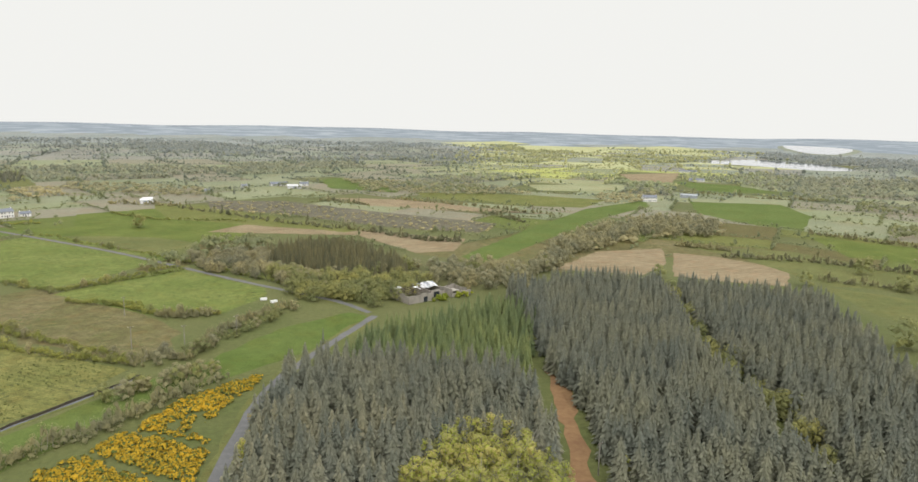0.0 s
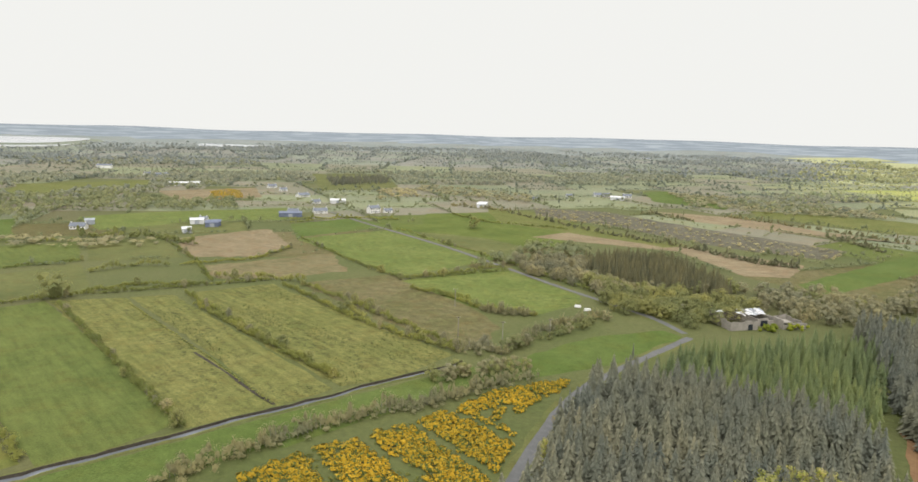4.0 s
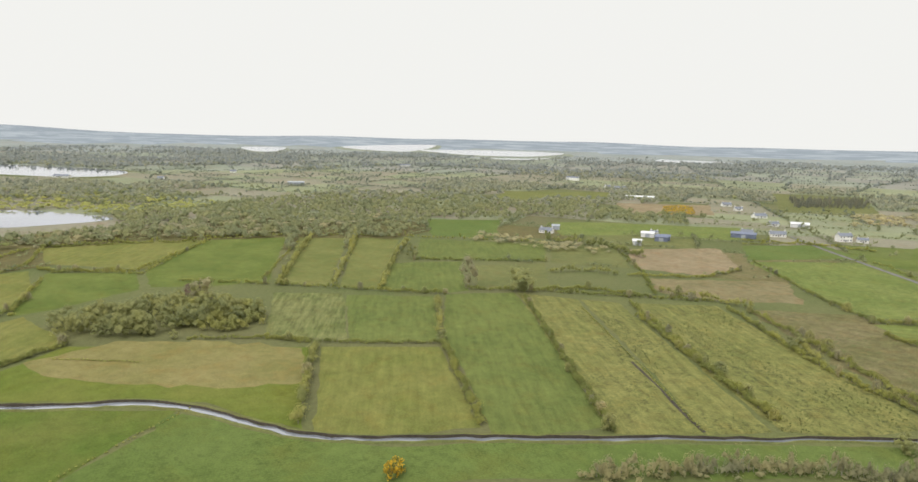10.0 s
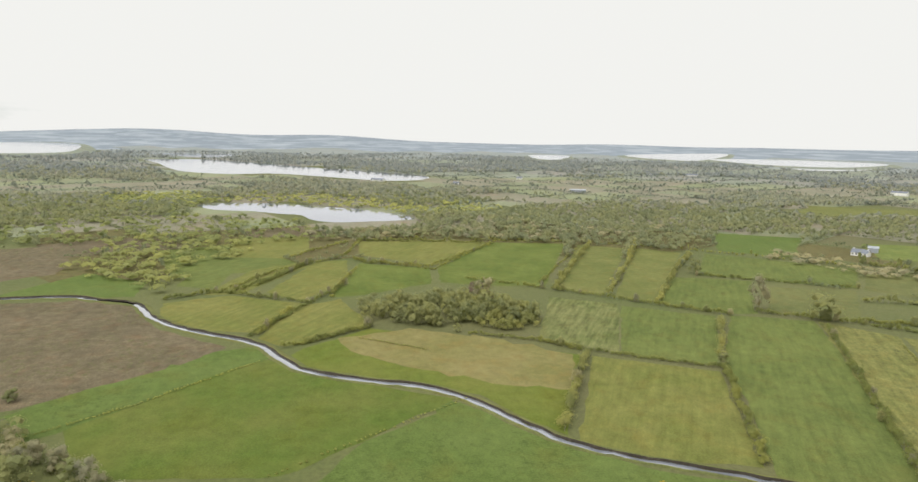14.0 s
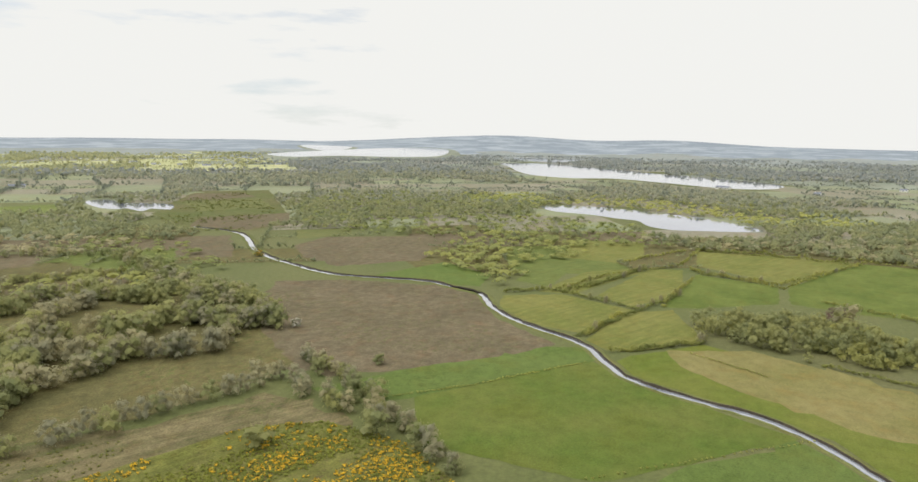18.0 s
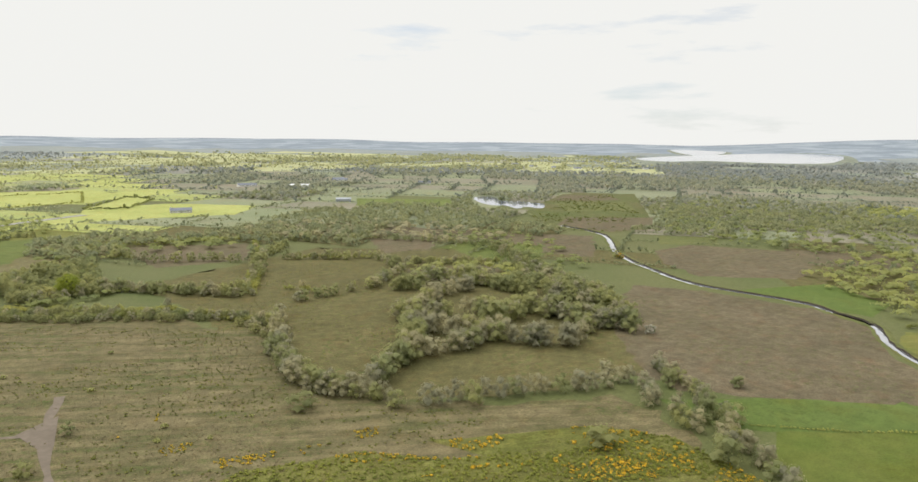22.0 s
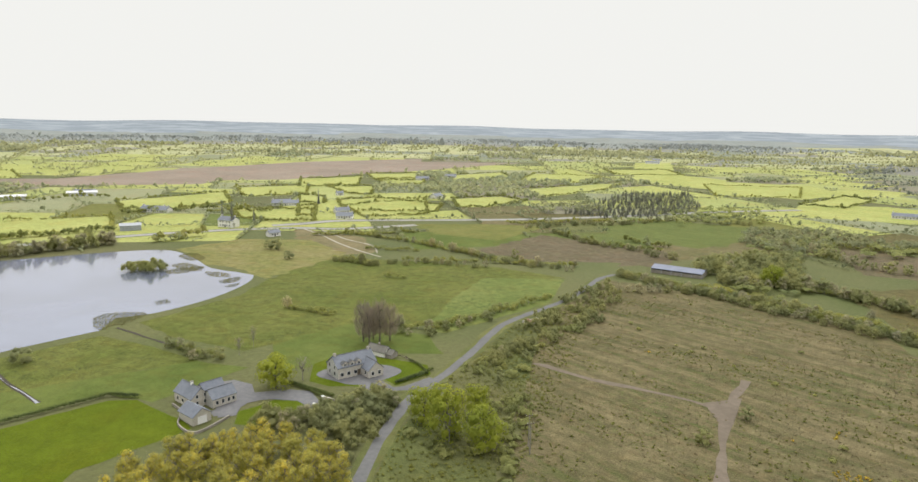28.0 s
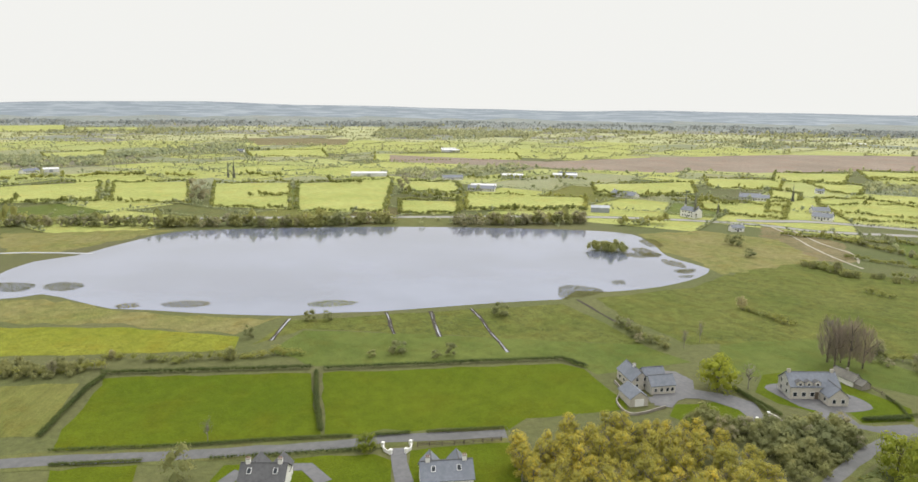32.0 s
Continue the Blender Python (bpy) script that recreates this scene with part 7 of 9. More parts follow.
belt("thornwood", 3.8, 3, 6, 8, [(85.3, -146.1), (76.5, -150.1), (67.7, -155.6), (62.1, -166.6)])
belt("thornwood", 3.8, 3, 5, 6, [(63.2, -147.8), (61.5, -157.4), (62.0, -172.0), (59.0, -168.7)])
belt("thornwood", 3.5, 3, 5.5, 5, [(-74.4, 230.6), (-65.7, 239.3), (-59.6, 251.7), (-51.4, 269.8), (-37.6, 296.4)])
belt("greytree", 4, 4, 6, 6, [(-79.2, 197.6), (-70.8, 207.1), (-61.3, 215.8), (-53.3, 220.9)])
belt("greytree", 4.2, 5, 8, 8, [(17.9, 382.5), (38.1, 379.1), (57.3, 369.5), (84.4, 369.1), (107.2, 390.0)])
belt("willowtree", 4.2, 4, 6.5, 7, [(-25.0, 328.2), (-13.5, 327.9), (-1.9, 318.3), (9.2, 313.5)])
belt("willowtree", 4.2, 5, 7, 8, [(-60.0, 371.2), (-39.9, 360.7), (-20.7, 353.5), (1.0, 367.3)])
belt("thornwood", 3, 2, 4, 3, [(-31.6, 158.2), (-32.3, 174.3), (-30.5, 193.5), (-27.7, 212.0)])
belt("willowtree", 4, 4, 6, 5, [(56.4, 236.4), (64.9, 257.7), (72.4, 278.4)])
belt("willowtree", 4.6, 4, 7, 6, [(-216.5, -483.1), (-251.4, -451.1), (-294.1, -442.3), (-321.5, -394.4), (-340.3, -363.0)])
belt("willowtree", 4.6, 4, 7, 6, [(-197.4, -399.0), (-222.6, -380.4), (-248.9, -371.1)])
belt("willowtree", 5, 5, 8, 9, [(497.5, -6.3), (478.3, -46.5), (449.5, -86.4), (426.9, -124.1), (406.0, -163.2), (392.5, -198.5), (383.5, -222.3)])
belt("greytree", 5, 6, 9, 9, [(355.5, -260.5), (338.5, -284.6), (328.0, -306.6), (314.8, -337.6)])
thicket([(87.8, -147.1), (75.0, -157.8), (63.6, -172.4), (57.0, -161.8), (59.0, -145.2), (70.8, -150.9), (81.3, -142.9)], 2.75, 2.8, 5.6000000000000005, "thornwood", "mass of low thorn and willow bushes", 40)
thicket([(81.1, -154.0), (74.9, -166.6), (60.0, -175.0), (55.3, -160.0), (59.8, -147.8), (74.1, -145.6)], 2.75, 1.8199999999999998, 3.5200000000000005, "thornwood", "mass of low thorn and willow bushes", 41)
thicket([(40.8, -214.3), (35.9, -238.1), (25.0, -234.4), (28.5, -208.6), (32.8, -194.4)], 3.3000000000000003, 1.4, 3.2, "thornwood", "loose low thorn and willow bushes", 42, 0.5)
thicket([(41.5, -245.0), (32.5, -285.3), (17.0, -341.0), (4.4, -328.0), (8.6, -267.0), (25.5, -237.7)], 2.75, 2.0999999999999996, 4.0, "thornwood", "loose low thorn and willow bushes", 43, 0.45)
thicket([(223.8, -2.1), (218.0, -15.2), (207.8, -25.1), (205.5, -14.4), (213.5, -1.9)], 2.75, 2.0999999999999996, 4.0, "thornwood", "mass of low thorn and willow bushes", 44)
plant("willowtree", -279.5, 219.8, 12.8, 1.20)
plant("willowtree", -324.2, 65.8, 10.2, 1.20)
plant("greytree", -302.6, 201.8, 17.1, 0.70)
plant("willowtree", -390.6, 213.2, 9.6, 1.00)
plant("thornwood", -226.1, 139.0, 4.3, 1.20)
plant("thornwood", -148.4, 258.5, 6.6, 1.20)
plant("gorsebush", -136.2, 71.9, 5.1, 0.90)
plant("greytree", -324.9, 66.4, 12.9, 1.10)
plant("willowtree", -276.5, 45.9, 3.8, 1.10)
plant("willowtree", -284.3, 38.1, 4.7, 1.10)
plant("gorsebush", -138.9, 74.2, 4.2, 1.20)
plant("thornwood", -287.2, 63.2, 2.7, 1.20)
plant("copper", -336.9, 68.0, 9.5, 1.0)
plant("copper", -346.4, 65.2, 7.0, 1.0)
plant("lime", 37.5, -155.4, 15.3, 0.72)
plant("lime", 27.0, -153.2, 11.8, 1.00)
plant("lime", 46.1, -162.9, 10.4, 0.85)
plant("lime", 33.9, -172.4, 9.0, 0.85)
plant("baretree", 35.8, -152.8, 11.0, 0.60)
plant("poplar", 89.5, -218.2, 15.0, 1.0)
plant("poplar", 86.1, -215.9, 14.0, 0.9)
plant("lime", -67.4, -366.4, 11.7, 1.00)
plant("willowtree", -42.5, -386.1, 11.2, 1.00)
plant("thornwood", 68.4, -383.0, 6.5, 1.00)
plant("lime", 96.0, -169.9, 11.3, 1.00)
plant("baretree", 91.4, -178.0, 8.1, 1.00)
plant("poplar", 83.9, -220.2, 15.5, 1.1)
plant("poplar", 80.6, -222.0, 13.5, 1.0)
plant("poplar", 87.0, -221.5, 12.5, 0.9)
plant("spruce", 289.5, -422.8, 20.3, 0.60)
plant("spruce", 290.4, -452.0, 10.4, 0.70)
plant("spruce", 299.9, -572.6, 15.4, 0.60)
plant("spruce", 309.5, -438.8, 16.0, 0.60)
plant("lime", 119.8, -70.7, 5.0, 1.00)
plant("willowtree", 130.1, -32.0, 8.6, 0.80)
plant("thornwood", 159.3, -121.0, 4.5, 1.00)
plant("thornwood", 210.3, -72.3, 4.4, 1.00)
plant("thornwood", 183.4, -160.2, 5.1, 1.60)
plant("thornwood", 217.0, -97.2, 4.1, 1.30)
plant("thornwood", 213.5, -102.7, 3.6, 1.20)
plant("thornwood", 169.8, -107.6, 4.4, 1.60)
plant("thornwood", 160.2, -116.0, 2.7, 1.40)
plant("thornwood", 172.1, -99.4, 2.4, 1.40)
plant("baretree", 123.4, -199.8, 8.4, 0.50)
plant("baretree", 122.7, -190.4, 6.8, 0.80)
plant("spruce", 707.5, -214.8, 21.5, 0.50)
plant("spruce", 716.0, -211.2, 18.0, 0.50)
plant("greytree", 549.5, -140.0, 18.9, 1.10)
plant("greytree", 523.4, -314.7, 15.1, 1.00)
plant("thornwood", 213.8, -360.4, 7.0, 1.30)
plant("thornwood", 218.6, -359.0, 5.6, 1.30)
plant("thornwood", 191.8, -337.5, 4.9, 1.50)
plant("baretree", 143.6, -41.5, 7.1, 0.60)
plant("thornwood", -197.6, -114.2, 5.8, 1.10)
plant("thornwood", -216.2, -100.6, 3.3, 1.30)
plant("willowtree", -379.0, -272.9, 5.6, 1.30)
plant("thornwood", -202.3, -118.2, 4.3, 1.10)
plant("thornwood", -214.6, -99.9, 3.8, 1.30)
plant("blossom", -244.0, -153.6, 4.3, 1.20)
plant("lime", -69.1, -372.6, 10.5, 1.10)
plant("willowtree", -45.5, -402.7, 9.2, 1.00)
plant("thornwood", -94.5, -170.7, 5.5, 1.80)
plant("thornwood", -145.2, -100.4, 5.5, 1.80)
plant("thornwood", -25.7, -174.2, 3.6, 1.50)
plant("thornwood", -37.6, -193.5, 3.3, 1.40)
plant("gorsebush", -379.2, -271.4, 4.6, 1.20)
plant("thornwood", -606.7, -630.0, 6.0, 1.3)
plant("thornwood", -600.7, -626.0, 5.0, 1.3)
plant("thornwood", -612.7, -633.0, 5.5, 1.3)
plant("spruce", -164.9, 791.2, 12.0, 0.60)
plant("willowtree", -182.8, 534.7, 10.8, 1.10)
plant("spruce", -20.9, 248.6, 6.6, 0.50)
plant("willowtree", 158.4, 357.3, 7.8, 1.10)
plant("birch", 57.5, 140.4, 8.1, 0.80)
plant("birch", -31.2, 148.8, 11.5, 0.70)
plant("gorsebush", -32.6, 176.0, 5.9, 0.80)
plant("willowtree", 289.4, 362.9, 10.8, 1.20)
plant("willowtree", 280.5, 320.1, 9.7, 1.20)
plant("willowtree", 205.3, 228.9, 12.3, 1.20)
plant("willowtree", 232.7, 334.5, 8.2, 1.20)
thicket([(44.3, -204.8), (41.8, -224.8), (36.0, -234.9), (26.3, -237.0), (25.4, -221.5), (34.3, -210.5), (38.4, -197.2)], 2.6, 1.4, 3.0, "willow", "fuzzy willow bushes beside the lane", 91, 0.4)
thicket([(29.4, -183.0), (24.5, -190.3), (19.2, -180.2), (19.1, -165.1), (24.5, -169.3)], 2.6, 1.2, 2.6, "willow", "low bushes behind the lime trees", 92)
thicket([(67.2, -166.3), (61.8, -174.9), (57.2, -171.9), (55.3, -160.0), (53.9, -145.8), (53.9, -135.9), (58.6, -130.2), (63.0, -144.3), (63.6, -155.4)], 3.0, 1.5, 3.5, "thornwood", "scrubby thorn bushes beside the lane", 93)
thicket([(252.6, -277.1), (254.9, -286.9), (250.5, -291.5), (242.3, -292.9), (234.6, -290.3), (234.6, -283.0), (241.5, -276.9), (247.9, -274.7)], 3.2, 3.0, 5.5, "willow", "dense low willow bushes on an islet in the lake", 31)
thicket([(-317.8, 53.2), (-322.0, 68.5), (-314.8, 84.6), (-290.3, 86.5), (-274.3, 75.4), (-281.1, 59.5), (-292.0, 48.7)], 4.0, 3.0, 6.0, "willow", "mass of willow bushes at the field corner", 32)
for kind, rows in STUFF.items():
    joined({"spruce": "spruce_plantation", "larch": "larch_plantation"}.get(kind, "woodland"), kind, rows, "dense stand, " + TREE_WORDS[kind])

GAPS = (((-79.0, 150.2), (-60.0, 137.0), 1.9), ((-71.9, 164.7), (-46.8, 148.5), 1.8), ((-64.2, 177.2), (-46.7, 168.1), 1.7), ((-91.3, 139.5), (-74.0, 127.0), 1.8))
tufts("gorse", GORSE, 1.15, 0.7, 1.5, "gorsebush", "rows of gorse in full yellow flower", -0.22, 18, 2, 0.07, 0, 1, GAPS)
tufts("rough_grass", GORSE, 1.6, 0.3, 0.8, "tuft", "rough green growth between the gorse", -0.2, 8, 3)
tufts("gorse", GORSE_SOUTH, 1.2, 0.35, 0.85, "gorsebush", "scattered gorse patches in yellow flower", 0.1, 14, 5, 0.09, -32, 3.0)
tufts("gorse", GORSE_SLOPE, 1.2, 0.35, 0.9, "gorsebush", "scattered gorse patches in yellow flower", 0.04, 12, 6, 0.11, -20, 2.2)
for i, spot in enumerate(GORSE_SPOTS):
    tufts("gorse", spot, 1.2, 0.3, 0.75, "gorsebush", "low gorse in yellow flower on felled ground", -0.1, 14, 60 + i, 0.12, -32, 3.0)
tufts("rough_grass", SCRUB, 1.9, 0.2, 0.6, "tuft", "green regrowth in rows on felled ground", 0.1, 9, 10, 0.07, -32, 5.0)
tufts("dry_grass", SCRUB, 1.8, 0.12, 0.4, "sedge", "pale dry grass streaks on felled ground", 0.12, 8, 99, 0.06, -32, 6.0)
tufts("young_willow", SCRUB, 7.0, 0.5, 1.3, "willow", "low willow scrub on felled ground", 0.56, 26, 14, 0.05, -32, 3.0)
HEATH = [(-125.7, -361.0), (-74.5, -210.6), (-97.9, -189.7), (-131.1, -198.4), (-161.2, -200.5), (-247.6, -246.8), (-312.7, -366.6), (-232.9, -426.6)]
tufts("rough_grass", HEATH, 2.4, 0.2, 0.5, "tuft", "olive tufts across the heath clearing", 0.02, 7, 41, 0.05, 20, 2.0)
tufts("heather", HEATH, 2.6, 0.2, 0.45, "heath", "brown heather tufts across the clearing", 0.1, 7, 42, 0.06, 20, 2.0)
LANE_SIDE = [(18.0, -125.0), (44.0, -118.0), (50.0, -150.0), (51.0, -185.0), (46.0, -215.0), (42.0, -255.0), (30.0, -285.0), (14.0, -300.0), (16.0, -230.0), (14.0, -170.0)]
tufts("rough_grass", LANE_SIDE, 1.7, 0.25, 0.7, "tuft", "rank green grass beside the lane", 0.0, 9, 44, 0.06, 10, 1.5)
tufts("young_willow", LANE_SIDE, 4.2, 0.9, 2.4, "willow", "young willow bushes beside the lane", 0.16, 26, 45, 0.07, 10, 1.5)
FEN = [(-752.8, -654.2), (-800.0, -600.0), (-542.2, -353.9), (-477.2, -351.2), (-450.1, -407.0), (-539.6, -518.9), (-645.2, -586.0)]
tufts("rough_grass", FEN, 6.5, 0.8, 2.2, "tuft", "rank tufts and low bushes across the fen", 0.05, 8, 47, 0.02, 10, 1.5)
tufts("gorse", GORSE_FAR, 3.0, 0.8, 1.6, "gorsebush", "bank of gorse in yellow flower", -0.3, 10, 71)
tufts("young_growth", GORSE_SLOPE, 1.15, 0.25, 0.8, "regrowth", "young green regrowth among the gorse", -0.15, 9, 12, 0.06, -20, 4.0)
tufts("young_growth", GORSE_SOUTH, 1.4, 0.25, 0.8, "regrowth", "young green regrowth among the gorse", 0.0, 9, 13, 0.06, -32, 4.0)
RUSHY = [f for f, k in zip(FIELDS, FIELD_KINDS) if k == "rushy"]
for i, f in enumerate(RUSHY):
    tufts("rushes", f, 1.6, 0.2, 0.45, "rush", "dark rush tufts across the pale pasture", 0.2, 6, 20 + i, 0.05, -28, 3.0)
# ---- distant countryside ----


def painted_far_sun(x, y):
    """Where the far country takes colours that have sunlight painted in."""
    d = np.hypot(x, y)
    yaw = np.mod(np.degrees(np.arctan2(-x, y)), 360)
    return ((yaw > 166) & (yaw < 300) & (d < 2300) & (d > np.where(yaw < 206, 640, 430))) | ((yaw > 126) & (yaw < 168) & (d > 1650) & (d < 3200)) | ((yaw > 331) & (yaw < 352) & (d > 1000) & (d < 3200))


def far_fields():
    """Fields, hedges and woods out to the foot of the hills: the land is cut again and again along hedge lines, into larger fields with distance."""
    r = np.random.default_rng(11)
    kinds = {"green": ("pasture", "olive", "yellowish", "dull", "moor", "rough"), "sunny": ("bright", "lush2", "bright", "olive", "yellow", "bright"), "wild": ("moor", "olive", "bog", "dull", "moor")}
    leaves, cuts = [], []
    todo = [np.array([(-3600.0, -3600.0), (3600.0, -3600.0), (3600.0, 3600.0), (-3600.0, 3600.0)])]
    while todo:
        p = todo.pop()
        c = p.mean(0)
        d = math.hypot(*c)
        span = np.linalg.norm(p - c, axis=1).max()
        q = np.roll(p, -1, 0)
        area = 0.5 * abs(np.sum(p[:, 0] * q[:, 1] - q[:, 0] * p[:, 1]))
        side = 72 + max(0.0, d - 600) * 0.05
        if d - span > 3500 or d + span < 440:
            continue
        if area < side * side * r.uniform(0.7, 2.2):
            leaves.append(p)
            continue
        long_way = q - p
        long_way = long_way[np.argmax(np.linalg.norm(long_way, axis=1))]
        grain_ = 0.62 + 0.9 * noise.noise((c[0] / 1500, c[1] / 1500, 4.0))
        a = math.atan2(long_way[1], long_way[0])
        a = grain_ + round((a - grain_) / (math.pi / 2)) * math.pi / 2 + r.normal(scale=0.1)
        n = np.array((math.cos(a), math.sin(a)))
        f = (p - c) @ n - r.uniform(-0.16, 0.16) * span
        both = [[], []]
        ends = []
        for k in range(len(p)):
            f0, f1 = f[k], f[(k + 1) % len(p)]
            both[0 if f0 >= 0 else 1].append(p[k])
            if (f0 >= 0) != (f1 >= 0):
                m = p[k] + (p[(k + 1) % len(p)] - p[k]) * f0 / (f0 - f1)
                both[0].append(m)
                both[1].append(m)
                ends.append(m)
        if len(ends) != 2 or min(len(both[0]), len(both[1])) < 3:
            leaves.append(p)
            continue
        cuts.append(ends)
        todo += [np.array(b) for b in both]
    patches = {}
    wood_c, wood_r, hedge_c, hedge_r = [], [], [], []
    mid = np.array([p.mean(0) for p in leaves])
    free = np.ones(len(mid), bool)
    for f in FIELDS + PONDS:
        free &= ~inside(f, mid[:, 0], mid[:, 1])
    # these fields get the turf whose colour holds sunlight
    lit = painted_far_sun(mid[:, 0] + r.normal(scale=60, size=len(mid)), mid[:, 1] + r.normal(scale=60, size=len(mid)))
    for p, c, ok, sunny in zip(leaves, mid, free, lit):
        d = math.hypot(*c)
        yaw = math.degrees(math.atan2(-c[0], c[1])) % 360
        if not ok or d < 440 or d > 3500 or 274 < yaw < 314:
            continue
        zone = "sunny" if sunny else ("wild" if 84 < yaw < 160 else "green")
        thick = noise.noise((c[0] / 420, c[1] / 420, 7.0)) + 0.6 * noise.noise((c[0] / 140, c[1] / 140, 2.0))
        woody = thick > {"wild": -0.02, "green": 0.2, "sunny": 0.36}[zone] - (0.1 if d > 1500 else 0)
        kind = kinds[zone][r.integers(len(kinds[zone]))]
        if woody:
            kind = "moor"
        # past 620 m the turf colour carries haze, or sunlight in sunny zones
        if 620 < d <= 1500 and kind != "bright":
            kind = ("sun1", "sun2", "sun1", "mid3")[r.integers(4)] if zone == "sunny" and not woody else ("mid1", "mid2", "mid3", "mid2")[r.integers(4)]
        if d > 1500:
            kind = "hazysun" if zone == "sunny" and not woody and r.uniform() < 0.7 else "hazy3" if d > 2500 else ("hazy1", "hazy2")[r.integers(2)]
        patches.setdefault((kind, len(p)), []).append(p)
        size = 3.6 + max(0, d - 500) * 0.0021
        if d < 3050 and (woody or r.uniform() < 0.35):
            step = size * ((1.75 if d < 1100 else 2.1 if d < 1900 else 2.5) if woody else 5.0)
            lo, hi = p.min(0), p.max(0)
            n = int((hi - lo).prod() / step ** 2)
            u = r.uniform(lo, hi, (n, 2))
            u = u[inside(p, u[:, 0], u[:, 1])]
            h = r.uniform(0.6, 1.3, len(u)) * (5.2 + size * 0.3) * (1.0 if woody else 0.55)
            wood_c.append(np.column_stack([u, h * 0.42]))
            wood_r.append(np.column_stack([h * 0.52, h * 0.52, h * 0.5]) * (1 + (size - 3.6) * 0.1))
    for a, b in cuts:
        run = np.linalg.norm(b - a)
        k = 0.0
        while k < run:
            at = a + (b - a) * k / run
            d = math.hypot(*at)
            size = 2.5 + max(0, d - 500) * 0.0019
            if noise.noise((k / 55, a[0] / 9, a[1] / 9)) > -0.33 and 440 < d < 2900:
                tall = r.uniform() < 0.13
                h = size * r.uniform(0.7, 1.25) * (2.1 if tall else 1.0)
                hedge_c.append((*(at + r.normal(scale=size * 0.22, size=2)), h * 0.45))
                w = h * 0.36 if tall else size * 0.62
                hedge_r.append((w, w, h * 0.52))
            k += size * (0.95 if d < 1200 else 1.25 if d < 1900 else 1.7)
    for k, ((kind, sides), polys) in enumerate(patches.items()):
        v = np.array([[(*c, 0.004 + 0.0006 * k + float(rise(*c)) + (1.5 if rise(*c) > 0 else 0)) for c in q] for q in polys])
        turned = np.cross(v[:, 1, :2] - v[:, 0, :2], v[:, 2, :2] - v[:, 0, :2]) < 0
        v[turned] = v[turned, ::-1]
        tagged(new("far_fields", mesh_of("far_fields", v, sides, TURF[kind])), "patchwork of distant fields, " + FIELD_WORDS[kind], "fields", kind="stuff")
    for name, c, rad, label in (("far_hedges", np.array(hedge_c), np.array(hedge_r), "hedges and hedge trees of the distant fields"), ("far_woods", np.concatenate(wood_c), np.concatenate(wood_r), "distant copses and woods")):
        yaw = np.mod(np.degrees(np.arctan2(-c[:, 0], c[:, 1])), 360)
        ok = clear_of_water(c[:, 0], c[:, 1]) & ~((yaw > 274) & (yaw < 314))
        dist = np.hypot(c[:, 0], c[:, 1])
        for f in FIELDS:
            ok &= ~inside(f, c[:, 0], c[:, 1])
        c[:, 2] += rise(c[:, 0], c[:, 1])
        c, rad, dist = c[ok], rad[ok], dist[ok]
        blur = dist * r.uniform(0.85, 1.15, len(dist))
        # these lumps get the leaf colours with sunlight painted in
        sunny = painted_far_sun(c[:, 0] + r.normal(scale=70, size=len(c)), c[:, 1] + r.normal(scale=70, size=len(c)))
        # each distance band takes leaves with more haze in their colour
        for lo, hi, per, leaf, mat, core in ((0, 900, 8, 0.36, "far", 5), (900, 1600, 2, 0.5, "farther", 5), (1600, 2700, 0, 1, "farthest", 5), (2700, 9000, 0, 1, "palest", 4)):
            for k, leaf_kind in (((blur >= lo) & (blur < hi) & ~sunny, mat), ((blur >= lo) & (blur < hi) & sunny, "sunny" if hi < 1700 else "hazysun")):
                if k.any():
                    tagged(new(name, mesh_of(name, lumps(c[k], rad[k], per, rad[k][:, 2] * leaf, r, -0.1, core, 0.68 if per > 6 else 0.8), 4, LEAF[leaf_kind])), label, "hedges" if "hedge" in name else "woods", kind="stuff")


far_fields()

# ---- houses ----


def box(bm, x0, x1, y0, y1, z0, z1):
    v = [bm.verts.new(p) for p in ((x0, y0, z0), (x1, y0, z0), (x1, y1, z0), (x0, y1, z0), (x0, y0, z1), (x1, y0, z1), (x1, y1, z1), (x0, y1, z1))]
    for f in ((3, 2, 1, 0), (4, 5, 6, 7), (0, 1, 5, 4), (1, 2, 6, 5), (2, 3, 7, 6), (3, 0, 4, 7)):
        bm.faces.new([v[i] for i in f])
    return v


def boxes(*rows):
    bm = bmesh.new()
    for row in rows:
        box(bm, *row)
    return bm


def gabled(w, d, eave, ridge, y=0.0, x=0.0):
    """Walls with gables: the ridge runs along x."""
    bm = bmesh.new()
    v = [bm.verts.new((x + a, y + b, c)) for a in (-w / 2, w / 2) for b, c in ((-d / 2, 0), (d / 2, 0), (d / 2, eave), (0, ridge), (-d / 2, eave))]
    bm.faces.new(v[:5][::-1])
    bm.faces.new(v[5:])
    for i in range(5):
        j = (i + 1) % 5
        bm.faces.new((v[i], v[j], v[5 + j], v[5 + i]))
    bmesh.ops.recalc_face_normals(bm, faces=bm.faces)
    return bm


